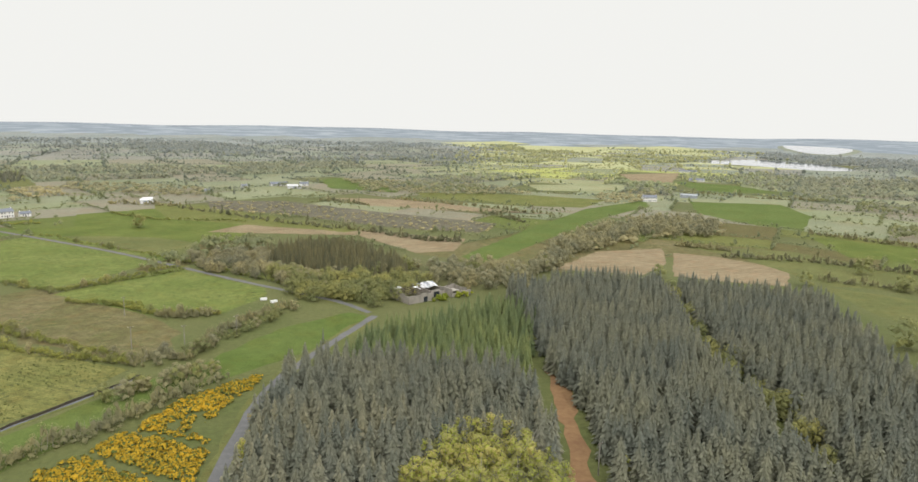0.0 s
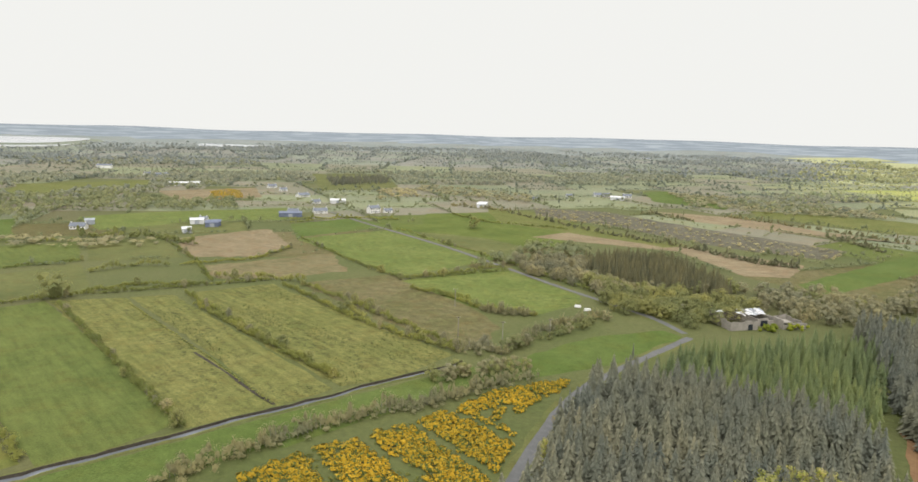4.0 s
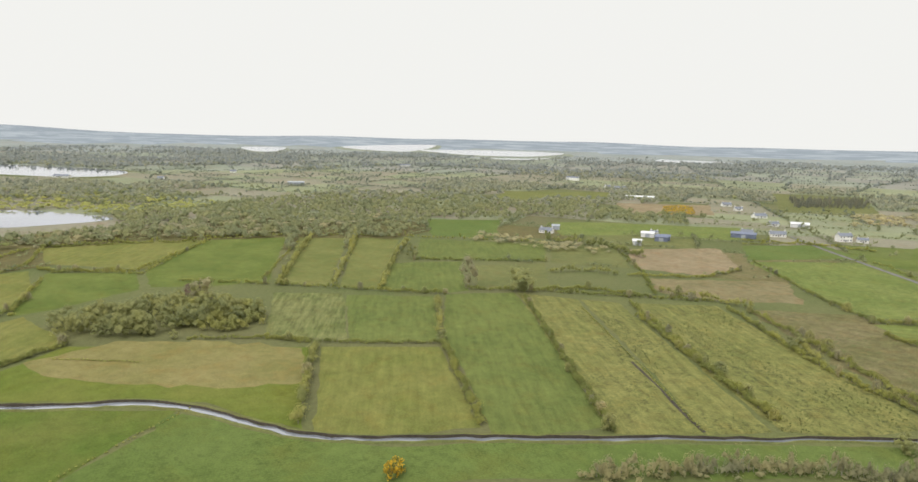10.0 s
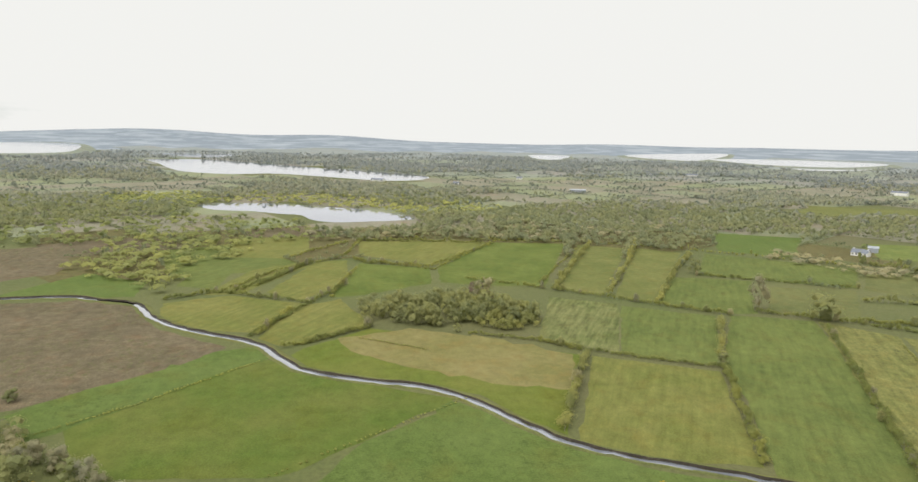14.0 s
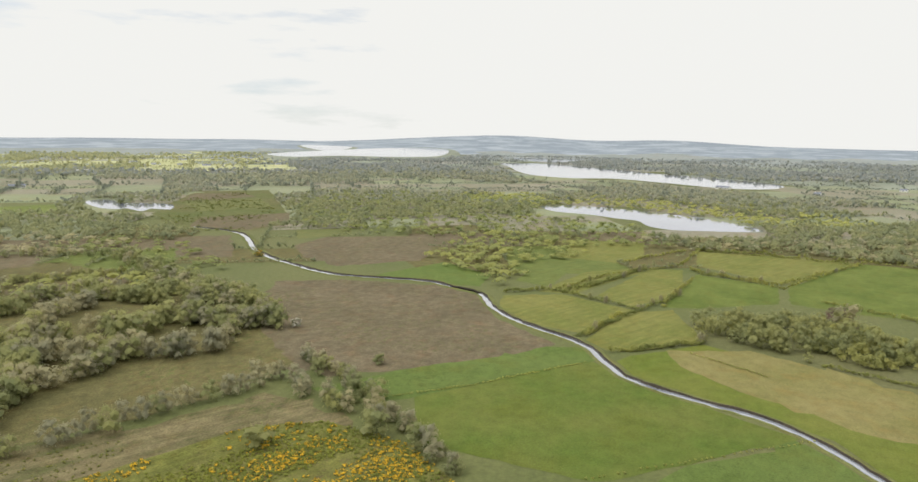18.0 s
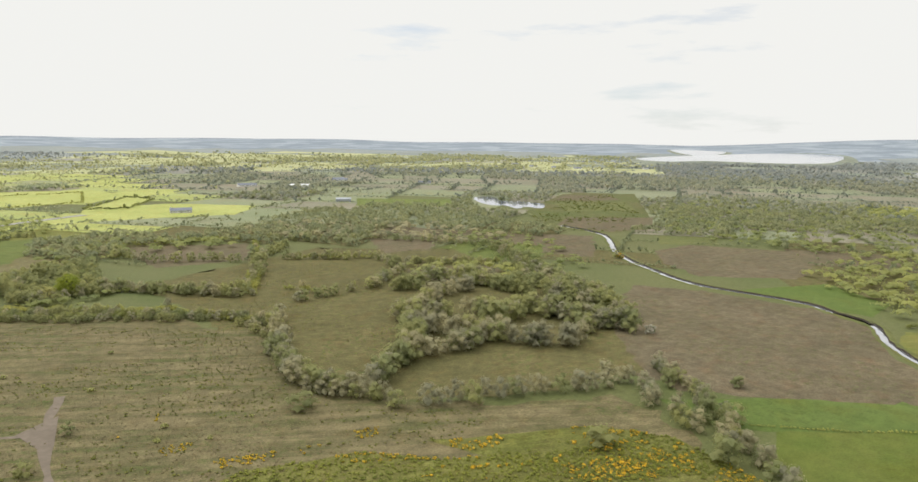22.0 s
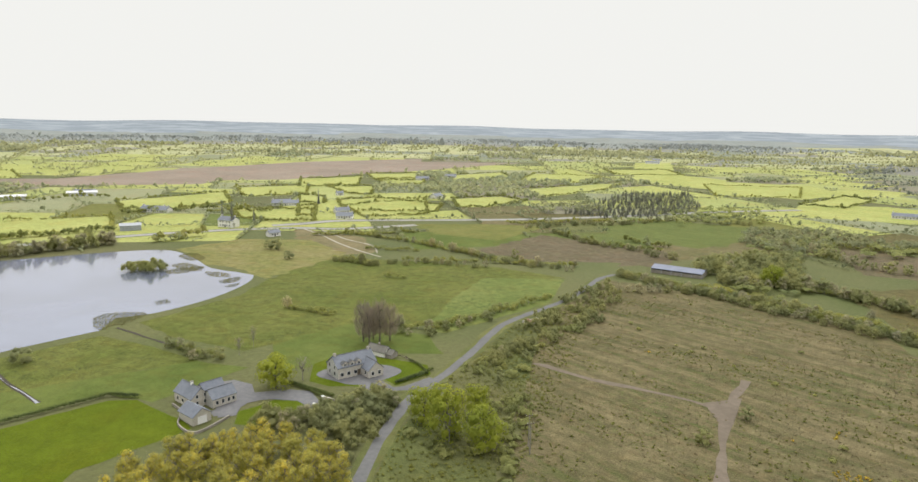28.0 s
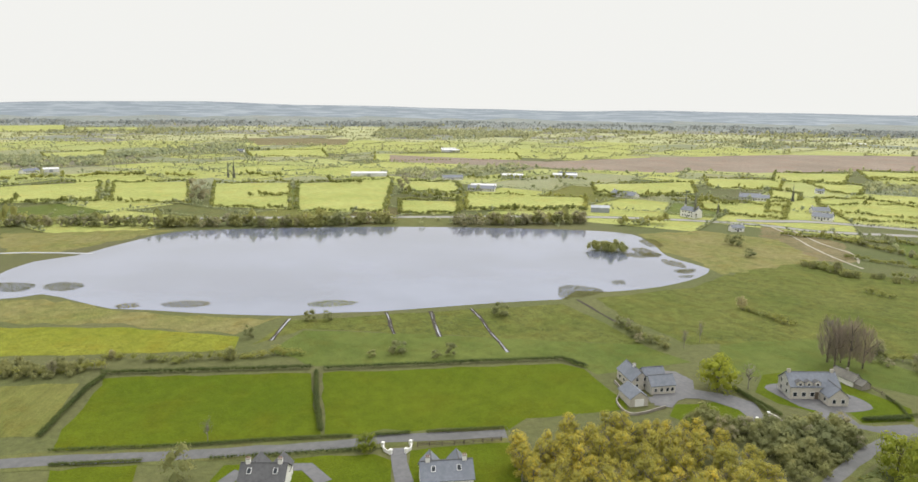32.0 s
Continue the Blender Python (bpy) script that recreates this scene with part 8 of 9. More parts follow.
def roof_slab(w, d, eave, ridge, over=0.35, thick=0.18, side=-1, x=0.0, y=0.0):
    """One slope of a gabled roof, a slab with thickness."""
    bm = bmesh.new()
    slope = (ridge - eave) / (d / 2)
    low = (side * (d / 2 + over), eave - over * slope)
    pts = [(low[0], low[1] + 0.02), (0, ridge + 0.02), (0, ridge + thick), (low[0], low[1] + thick)]
    v = [[bm.verts.new((x + s * (w / 2 + over), y + a, b)) for a, b in pts] for s in (-1, 1)]
    bm.faces.new(v[0])
    bm.faces.new(v[1][::-1])
    for i in range(4):
        j = (i + 1) % 4
        bm.faces.new((v[0][j], v[0][i], v[1][i], v[1][j]))
    bmesh.ops.recalc_face_normals(bm, faces=bm.faces)
    return bm


def window(parent, x, y, z, w, h, facing):
    """A framed pane set proud of a wall; facing is -1 for the front and 1 for the back, or 'x' sides."""
    f = facing
    if f in (-1, 1):
        fr = part("window", boxes((x - w / 2, x + w / 2, min(y, y + f * 0.07), max(y, y + f * 0.07), z, z + h)), FRAME_WHITE, parent)
        part("pane", boxes((x - w / 2 + 0.08, x + w / 2 - 0.08, min(y + f * 0.071, y + f * 0.09), max(y + f * 0.071, y + f * 0.09), z + 0.08, z + h - 0.08)), GLASS, fr)
    else:
        s = 1 if f == "+x" else -1
        fr = part("window", boxes((min(x, x + s * 0.07), max(x, x + s * 0.07), y - w / 2, y + w / 2, z, z + h)), FRAME_WHITE, parent)
        part("pane", boxes((min(x + s * 0.071, x + s * 0.09), max(x + s * 0.071, x + s * 0.09), y - w / 2 + 0.08, y + w / 2 - 0.08, z + 0.08, z + h - 0.08)), GLASS, fr)


def house(style, x, y, w, d, heading, floors):
    """A farmhouse or shed with walls, two roof slopes, chimneys, windows and a door."""
    top = new("house" if style.startswith("white") and "shed" not in style else "shed")
    top.matrix_basis = pose(x, y, 0, 0, 0, heading + (random.uniform(-38, 38) if style == "white" else 0))
    far = math.hypot(x, y) > 1300
    if "shed" in style or style == "barn":
        tin = {"blueshed": TIN_BLUE, "greyshed": TIN_GREY, "whiteshed": TIN_WHITE, "barn": TIN_BLUE}[style]
        tagged(top, {"blueshed": "low blue tin farm shed", "greyshed": "grey tin farm shed", "whiteshed": "white farm building with a pale roof", "barn": "open-fronted barn with a blue-grey roof"}[style], "shed")
        eave, ridge = (3.6, 5.0) if style != "barn" else (2.6, 3.9)
        if style == "barn":
            n = 6
            for i in range(n):
                part("post", boxes((-w / 2 + i * w / (n - 1) - 0.15, -w / 2 + i * w / (n - 1) + 0.15, -d / 2, -d / 2 + 0.3, 0, eave)), TIN_GREY, top)
            part("wall", boxes((-w / 2, w / 2, d / 2 - 0.25, d / 2, 0, eave), (-w / 2 + 0.3, w / 2 - 0.3, -d / 2 + 0.31, -d / 2 + 0.5, 0, 1.9), (-w / 2, -w / 2 + 0.25, -d / 2, d / 2 - 0.26, 0, eave), (w / 2 - 0.25, w / 2, -d / 2, d / 2 - 0.26, 0, eave)), WALL_GREY, top)
        else:
            part("wall", gabled(w, d, eave, ridge), TIN_WHITE if style == "whiteshed" else tin, top)
            part("door", boxes((-1.8, 1.8, -d / 2 - 0.08, -d / 2, 0, 3.0)), TIN_GREY, top)
        for s in (-1, 1):
            part("roof", roof_slab(w, d, eave, ridge, 0.3, 0.12, s), tin, top)
        return top
    tagged(top, "white rendered two-storey farmhouse with a slate roof" if floors == 2 else "white rendered bungalow with a grey slate roof", "house")
    eave = 2.7 if floors == 1 else 5.2
    ridge = eave + min(2.3, d * 0.32)
    part("wall", gabled(w, d, eave, ridge), WALL_WHITE, top)
    for s in (-1, 1):
        part("roof", roof_slab(w, d, eave, ridge, 0.35, 0.18, s), SLATE, top)
    for s in (-1, 1):
        chimney = part("chimney", boxes((s * (w / 2 - 0.6) - 0.4, s * (w / 2 - 0.6) + 0.4, -0.35, 0.35, ridge - 0.6, ridge + 1.1)), WALL_WHITE, top)
        part("cap", boxes((s * (w / 2 - 0.6) - 0.46, s * (w / 2 - 0.6) + 0.46, -0.41, 0.41, ridge + 1.1, ridge + 1.22)), WALL_GREY, chimney)
    part("door", boxes((-0.5, 0.5, -d / 2 - 0.08, -d / 2, 0, 2.1)), DARKSLATE, top)
    if not far:
        n = max(1, int(w / 5))
        for fl in range(floors):
            for i in range(n):
                for s in (-1, 1):
                    window(top, s * (1.8 + i * 2.4), -d / 2, 0.9 + fl * 2.6, 1.2, 1.2, -1)
    return top


house("blueshed", -357.1, 522.0, 20.5, 9.0, 34, 1)
house("white", -367.7, 542.6, 9.9, 5.9, 34, 1)
house("white", -545.6, 755.0, 11.4, 6.9, 36, 1)
house("white", -505.7, 723.4, 9.2, 5.5, 35, 1)
house("white", -446.0, 676.6, 14.5, 8.7, 33, 1)
house("white", -395.1, 624.0, 9.7, 5.8, 32, 1)
house("whiteshed", -378.1, 641.8, 16.7, 9.0, 31, 1)
house("white", -348.3, 557.9, 13.1, 7.9, 32, 1)
house("white", -305.4, 586.3, 11.3, 6.8, 58, 2)
house("white", -294.2, 594.9, 8.3, 5.0, 26, 1)
house("whiteshed", -229.9, 692.7, 9.2, 5.5, 18, 1)
house("white", -400.7, 458.6, 7.0, 4.2, 41, 1)
house("blueshed", -376.0, 441.9, 10.9, 6.5, 40, 1)
house("white", -168.9, 870.2, 7.9, 4.7, 11, 1)
house("white", -131.9, 904.7, 21.5, 9.0, 8, 1)
house("whiteshed", -106.7, 871.0, 17.5, 9.0, 7, 1)
house("white", -99.2, 909.8, 10.9, 6.5, 6, 1)
house("white", 317.1, 758.2, 16.0, 9.0, -3, 2)
house("greyshed", 387.6, 803.1, 20.3, 9.0, -26, 1)
house("white", 529.9, 1074.4, 24.3, 9.0, -26, 1)
house("white", 620.5, 1299.5, 34.9, 9.0, -26, 1)
house("white", -208.2, 2421.0, 27.4, 9.0, 5, 1)
house("white", -195.4, 801.2, 8.6, 5.2, 14, 1)
house("white", -448.7, 377.3, 11.3, 6.8, 50, 1)
house("greyshed", -461.8, 398.6, 7.0, 4.2, 49, 1)
house("blueshed", -373.6, 436.7, 10.3, 6.2, 41, 1)
house("whiteshed", -394.6, 443.5, 10.7, 6.4, 42, 1)
house("whiteshed", -656.2, 715.6, 40.0, 12.0, 43, 1)
house("white", -849.7, 719.3, 14.9, 9.0, 50, 1)
house("white", -1000.7, 898.9, 24.8, 9.0, 48, 2)
house("white", -829.2, 824.6, 10.8, 6.5, 45, 1)
house("white", -800.6, 823.0, 19.2, 9.0, 44, 1)
house("greyshed", -1025.3, 348.8, 25.4, 9.0, 71, 1)
house("white", -1587.1, 721.8, 23.1, 9.0, 66, 1)
house("whiteshed", -231.1, 704.6, 10.4, 6.2, 18, 1)
house("white", -1347.9, 332.4, 11.7, 7.0, 76, 1)
house("whiteshed", -366.6, 401.1, 7.0, 4.2, 43, 1)
house("white", -1252.5, 40.7, 26.0, 9.0, 88, 1)
house("white", -1182.4, 177.0, 10.4, 6.3, 82, 1)
house("white", -1651.6, 751.8, 29.0, 9.0, 66, 1)
house("white", -1548.5, 809.3, 34.8, 9.0, 62, 1)
house("white", -1454.4, -1869.7, 29.5, 9.0, -218, 1)
house("white", -1539.9, -1784.1, 31.0, 9.0, -221, 1)
house("white", -1453.7, -1473.8, 21.9, 9.0, -224, 1)
house("white", -1674.7, -1501.7, 25.1, 9.0, -228, 1)
house("white", -1819.8, -1504.1, 21.8, 9.0, -230, 1)
house("whiteshed", -1049.4, -1190.3, 32.4, 9.0, -221, 1)
house("white", -1288.4, -476.6, 22.0, 9.0, -249, 1)
house("white", -1582.6, -1204.0, 23.5, 9.0, -233, 1)
house("white", -1577.9, -1089.7, 15.6, 9.0, -235, 1)
house("white", -946.3, -1186.5, 12.9, 7.7, -218, 1)
house("barn", -23.6, -382.0, 27.0, 13.0, -196, 1)
house("whitelow", -227.0, -704.3, 20.8, 9.0, -197, 1)
house("white", -423.6, -1014.3, 28.8, 9.0, -202, 1)
house("whiteshed", -483.2, -961.2, 40.0, 9.0, -206, 1)
house("greyshed", -425.0, -719.6, 18.3, 9.0, -210, 1)
house("white", 1.4, -1621.0, 19.2, 9.0, -180, 1)
house("white", -703.0, -926.2, 20.7, 9.0, -217, 1)
house("white", -1399.2, -1259.2, 17.4, 9.0, -228, 1)
house("white", -1412.0, -1189.2, 20.3, 9.0, -230, 1)
house("white", -1194.3, -1263.4, 19.1, 9.0, -223, 1)
house("white", -1742.1, -1380.1, 25.0, 9.0, -231, 1)
house("white", -1002.3, -1163.7, 13.9, 8.3, -220, 1)
house("white", -614.6, -1060.8, 26.8, 9.0, -210, 1)
house("white", -1389.0, -1332.3, 21.4, 9.0, -226, 1)
house("white", -1897.8, -1424.7, 24.7, 9.0, -233, 1)
house("white", 252.7, -526.9, 12.6, 7.6, -153, 1)
house("white", 215.8, -673.2, 13.7, 8.2, -141, 1)
house("white", 282.3, -932.9, 16.5, 9.0, -163, 1)
house("white", 304.6, -875.9, 17.4, 9.0, -160, 1)
house("whiteshed", 732.9, -1605.2, 40.0, 9.0, -155, 1)
house("white", 9.3, -1505.2, 29.1, 9.0, -179, 1)
house("white", -622.2, -1080.0, 22.0, 9.0, -209, 1)
house("white", 318.4, -653.0, 7.7, 4.6, -153, 1)
house("white", 398.9, -469.1, 21.0, 9.0, -139, 1)
house("whiteshed", 505.6, -392.6, 23.9, 9.0, -127, 1)
house("whiteshed", 568.9, -479.3, 24.2, 9.0, -129, 1)
house("white", 549.8, -545.8, 19.6, 9.0, -134, 1)
house("white", 298.8, -431.0, 8.2, 4.9, -144, 1)
house("white", 329.9, -556.6, 17.0, 9.0, -148, 1)
house("whiteshed", 976.6, -667.4, 25.7, 9.0, -124, 1)
house("white", 242.3, -402.4, 8.3, 5.0, -148, 1)
house("white", 495.1, -382.5, 25.0, 9.0, -127, 1)
house("white", 294.3, -425.3, 13.3, 8.0, -164, 2)
house("white", 395.1, -467.6, 24.1, 9.0, -139, 1)
house("greyshed", 346.6, -385.2, 13.7, 8.2, -137, 1)
house("white", 863.4, -38.6, 18.0, 9.0, -92, 1)
house("whiteshed", 867.1, -59.5, 15.4, 9.0, -93, 1)
house("white", 1089.3, -338.8, 11.8, 7.1, -107, 1)
house("whiteshed", 945.1, -651.1, 30.3, 9.0, -124, 1)
house("whiteshed", 542.1, -534.1, 27.0, 9.0, -134, 1)
house("white", 587.8, -412.0, 22.2, 9.0, -124, 1)
house("whiteshed", 662.0, -350.0, 38.8, 9.0, -117, 1)
house("white", 324.2, -553.6, 24.2, 9.0, -149, 1)
house("white", 235.8, -498.9, 13.3, 8.0, -154, 1)
for i, bed in enumerate(REEDS):
    tufts("reeds", smooth(bed, True, 3.0), 0.62, 0.18, 0.36, "reed" if i != 3 else "thorn", "reed bed standing in the lake shallows", -0.6, 8, 80 + i)


# ---- the houses by the lake ----
def rooflights(parent, w, d, eave, ridge, xs, side, up=0.55):
    """Skylights let into one slope, each a frame and pane that follow the pitch."""
    slope = math.atan2(ridge - eave, d / 2)
    for x in xs:
        y, z = side * d / 2 * (1 - up), eave + (ridge - eave) * up + 0.24
        turn = Matrix.Translation((x, y, z)) @ Matrix.Rotation(-side * slope, 4, "X")
        fr = part("rooflight", boxes((-0.45, 0.45, -0.65, 0.65, -0.05, 0.05)), FRAME_WHITE, parent)
        fr.matrix_local = turn
        part("pane", boxes((-0.37, 0.37, -0.57, 0.57, 0.051, 0.06)), GLASS, fr)


def block(top, m, w, d, eave, ridge, wall, roof, gable=None):
    """One gabled wing of a house, as an Empty-free set of parts placed by m."""
    out = [part("wall", gabled(w, d, eave, ridge), wall, top)]
    for s in (-1, 1):
        out.append(part("roof", roof_slab(w, d, eave, ridge, 0.3, 0.18, s), roof, top))
    out.append(part("ridge", boxes((-w / 2 - 0.3, w / 2 + 0.3, -0.14, 0.14, ridge + 0.12, ridge + 0.25)), DARKSLATE, top))
    for ob in out:
        ob.matrix_local = m
    if gable:
        for s in gable:
            bm = bmesh.new()
            v = [bm.verts.new((s * (w / 2 + 0.03), b, c)) for b, c in ((-d / 2, 0), (d / 2, 0), (d / 2, eave), (0, ridge - 0.05), (-d / 2, eave))]
            bm.faces.new(v if s > 0 else v[::-1])
            bmesh.ops.solidify(bm, geom=bm.faces[:], thickness=0.03)
            part("gable_render", bm, WALL_WHITE, top, "white rendered gable").matrix_local = m
    return out


def set_windows(top, m, rows):
    before = set(top.children)
    for x, y, z, w, h, facing in rows:
        window(top, x, y, z, w, h, facing)
    for ob in top.children:
        if ob not in before:
            ob.matrix_local = m @ ob.matrix_local


def gable_house():
    """Stone-fronted house with white gables, dormer windows and a front wing."""
    top = new("house")
    tagged(top, "stone-fronted two-storey house with white gables and slate roof", "house")
    top.matrix_basis = pose(80.2, -189.2, 0, 0, 0, -125 + 180)
    m = pose(0, 0, 0)
    block(top, m, 13.5, 7.2, 3.7, 6.5, WALL_STONE, SLATE, (-1, 1))
    wing = pose(-4.2, 4.8, 0, 0, 0, 90)
    block(top, wing, 6.5, 5.4, 2.6, 5.0, WALL_STONE, SLATE)
    set_windows(top, m, [(x, 3.6, 0.8, 1.2, 1.3, 1) for x in (0.6, 3.0, 5.4)] + [(6.78, y, z, 0.9, 1.2, "+x") for y in (-1.6, 1.6) for z in (0.9, 3.0)] + [(x, -3.6, 0.9, 1.2, 1.2, -1) for x in (-5, -2, 1, 4)])
    set_windows(top, wing, [(3.28, y, 0.8, 1.0, 1.3, "+x") for y in (-1.2, 1.2)] + [(x, -2.7, 0.8, 1.0, 1.2, -1) for x in (-1.5, 1.5)])
    for x in (-0.6, 1.8, 4.2):
        dorm = part("dormer", gabled(1.3, 1.9, 1.2, 1.8), WALL_STONE, top)
        dorm.matrix_local = pose(x, 2.9, 3.6, 0, 0, 90)
        part("dormer_roof", roof_slab(1.3, 1.9, 1.2, 1.8, 0.15, 0.1, -1), DARKSLATE, dorm)
        part("dormer_roof", roof_slab(1.3, 1.9, 1.2, 1.8, 0.15, 0.1, 1), DARKSLATE, dorm)
        window(dorm, 0.65, 0, 0.25, 0.9, 0.85, "+x")
    for x in (-6.0, 6.0):
        stack = part("chimney", boxes((x - 0.4, x + 0.4, -0.3, 0.3, 6.0, 7.3)), WALL_STONE, top)
        part("cap", boxes((x - 0.46, x + 0.46, -0.36, 0.36, 7.3, 7.42)), WALL_GREY, stack)
    part("door", boxes((-1.1, -0.1, 3.6, 3.68, 0, 2.1)), TIMBER, top)


def cottage():
    top = new("cottage")
    tagged(top, "old low whitewashed cottage with a mossy roof", "cottage")
    top.matrix_basis = pose(78.6, -207.6, 0, 0, 0, -15 + 180) @ Matrix.Scale(0.8, 4)
    block(top, pose(0, 0, 0), 9.5, 4.8, 2.1, 4.2, WALL_WHITE, OLDSLATE)
    block(top, pose(6.4, 0.2, 0), 3.4, 4.2, 1.7, 3.2, WALL_GREY, OLDSLATE)
    part("door", boxes((-0.4, 0.4, 2.4, 2.47, 0, 1.85)), TIMBER, top)
    set_windows(top, pose(0, 0, 0), [(x, 2.4, 0.8, 0.7, 0.8, 1) for x in (-3, -1.6, 2.2, 3.6)])
    stack = part("chimney", boxes((-0.35, 0.35, -0.3, 0.3, 3.9, 5.1)), WALL_GREY, top)
    part("cap", boxes((-0.42, 0.42, -0.37, 0.37, 5.1, 5.2)), WALL_GREY, stack)


def wing_house():
    """Buff stone house of two joined wings with skylights, beside its gravel yard."""
    top = new("house")
    tagged(top, "buff stone house of joined wings with blue-grey slate roofs", "house")
    top.matrix_basis = pose(108.0, -153.0, 0, 0, 0, -113) @ Matrix.Scale(0.9, 4)
    rear = pose(4.6, 4.2, 0)
    left = pose(-1.6, 4.6, 0, 0, 0, 90)
    right = pose(4.0, -2.0, 0)
    block(top, left, 10.5, 6.2, 3.2, 5.9, WALL_STONE, SLATE)
    block(top, right, 8.0, 5.6, 2.9, 5.2, WALL_STONE, SLATE, (-1,))
    block(top, rear, 7.0, 5.2, 3.0, 5.3, WALL_STONE, SLATE)
    for m, w, d, e, r, xs, s in ((right, 8.0, 5.6, 2.9, 5.2, (-2, 0.2, 2.4), -1), (rear, 7.0, 5.2, 3.0, 5.3, (-0.5, 1.2), -1), (left, 10.5, 6.2, 3.2, 5.9, (-2.4, -1.0), 1)):
        before = set(top.children)
        rooflights(top, w, d, e, r, xs, s)
        for ob in top.children:
            if ob not in before:
                ob.matrix_local = m @ ob.matrix_local
    set_windows(top, right, [(x, -2.8, 0.8, 1.0, 1.3, -1) for x in (-2.6, -0.6, 1.4, 3.0)] + [(4.03, 0, 1.0, 1.2, 1.3, "+x")])
    set_windows(top, left, [(-5.28, y, z, 0.9, 1.2, "-x") for y in (-1.3, 1.3) for z in (0.9, 3.0)] + [(x, 3.1, 0.9, 1.1, 1.2, 1) for x in (-3, 0, 3)])
    stack = part("chimney", boxes((-0.4, 0.4, -0.3, 0.3, 5.2, 6.9)), WALL_WHITE, top, "white chimney stack")
    stack.matrix_local = pose(-1.6, 4.4, 0)
    part("cap", boxes((-0.46, 0.46, -0.36, 0.36, 6.9, 7.02)), WALL_GREY, stack)
    shed = new("garage")
    tagged(shed, "small garage with a blue-grey slate roof", "garage")
    shed.matrix_basis = pose(104.2, -144.0, 0, 0, 0, 158)
    part("wall", gabled(7.0, 5.2, 2.4, 4.2), WALL_STONE, shed)
    for s in (-1, 1):
        part("roof", roof_slab(7.0, 5.2, 2.4, 4.2, 0.3, 0.16, s), SLATE, shed)
    part("door", boxes((3.5, 3.58, -1.3, 1.3, 0, 2.1)), FRAME_WHITE, shed)


def bungalow(x, y, turn, roof, label, w=12.0):
    top = new("house")
    tagged(top, label, "house")
    top.matrix_basis = pose(x, y, 0, 0, 0, turn)
    block(top, pose(0, 0, 0), w, 6.8, 3.0, 5.5, WALL_WHITE, roof)
    for s in (-1, 1):
        wing = pose(s * w * 0.27, 3.9, 0, 0, 0, 90)
        block(top, wing, 3.8, 3.8, 2.7, 4.7, WALL_WHITE, roof)
        set_windows(top, wing, [(1.93, 0, 0.8, 1.3, 1.3, "+x")])
    set_windows(top, pose(0, 0, 0), [(s * k, -3.4, 0.9, 1.2, 1.3, -1) for s in (-1, 1) for k in (1.8, 4.4)] + [(0, 3.4, 0.1, 1.0, 2.0, 1)])
    rooflights(top, w, 6.8, 3.0, 5.5, (2.6, -2.8), -1)
    for s in (-1, 1):
        stack = part("chimney", boxes((s * w * 0.36 - 0.45, s * w * 0.36 + 0.45, -0.35, 0.35, 5.1, 6.5)), WALL_WHITE, top)
        part("cap", boxes((s * w * 0.36 - 0.5, s * w * 0.36 + 0.5, -0.4, 0.4, 6.5, 6.65)), WALL_GREY, stack)
        for k in (-0.2, 0.2):
            bm = bmesh.new()
            bmesh.ops.create_cone(bm, segments=8, radius1=0.13, radius2=0.1, depth=0.4, cap_ends=True, matrix=Matrix.Translation((s * w * 0.36 + k, 0, 6.85)))
            part("pot", bm, BRICK, stack)


gable_house()
cottage()
wing_house()
bungalow(98.3, -78.6, -117, SLATE, "white bungalow with two front gables and slate roof", 10.8)
bungalow(118.2, -46.6, -124, DARKSLATE, "white house with dark slate roof and pale chimneys", 9.2)

sheet("yard", smooth([(89.5, -183), (82, -180.5), (75, -179.5), (69.0, -184.5), (65.2, -194.8), (72, -198.5), (78, -196), (88, -190)], True, 2.0), 0.084, YARD, "structure", "grey gravel yard round the house", "yard")
sheet("yard", smooth([(114.5, -166), (107, -169.8), (101, -164), (97.5, -160), (97.8, -152), (100.6, -147), (103.5, -149), (101.5, -157), (108, -160)], True, 2.0), 0.0845, YARD, "structure", "grey gravel yard round the house", "yard")
lane("drive", 3.2, [(99.5, -161.5), (95, -162.0), (90.5, -165.2), (85.0, -165.6), (80.5, -163.2), (77.0, -160.0), (72.0, -163.0), (66.5, -172.0)])
lane("drive", 2.8, [(72.0, -182.5), (70.5, -178.0), (68.5, -174.0)])
lane("drive", 3.6, [(117.0, -77.6), (111.0, -74.6), (104.0, -71.5), (98.0, -68.5)])
lane("drive", 3.4, [(127.2, -44.0), (122.5, -37.0), (116.0, -34.0)])
lane("drive", 3.4, [(123.6, -52.0), (121.0, -57.0), (113.0, -57.5)])


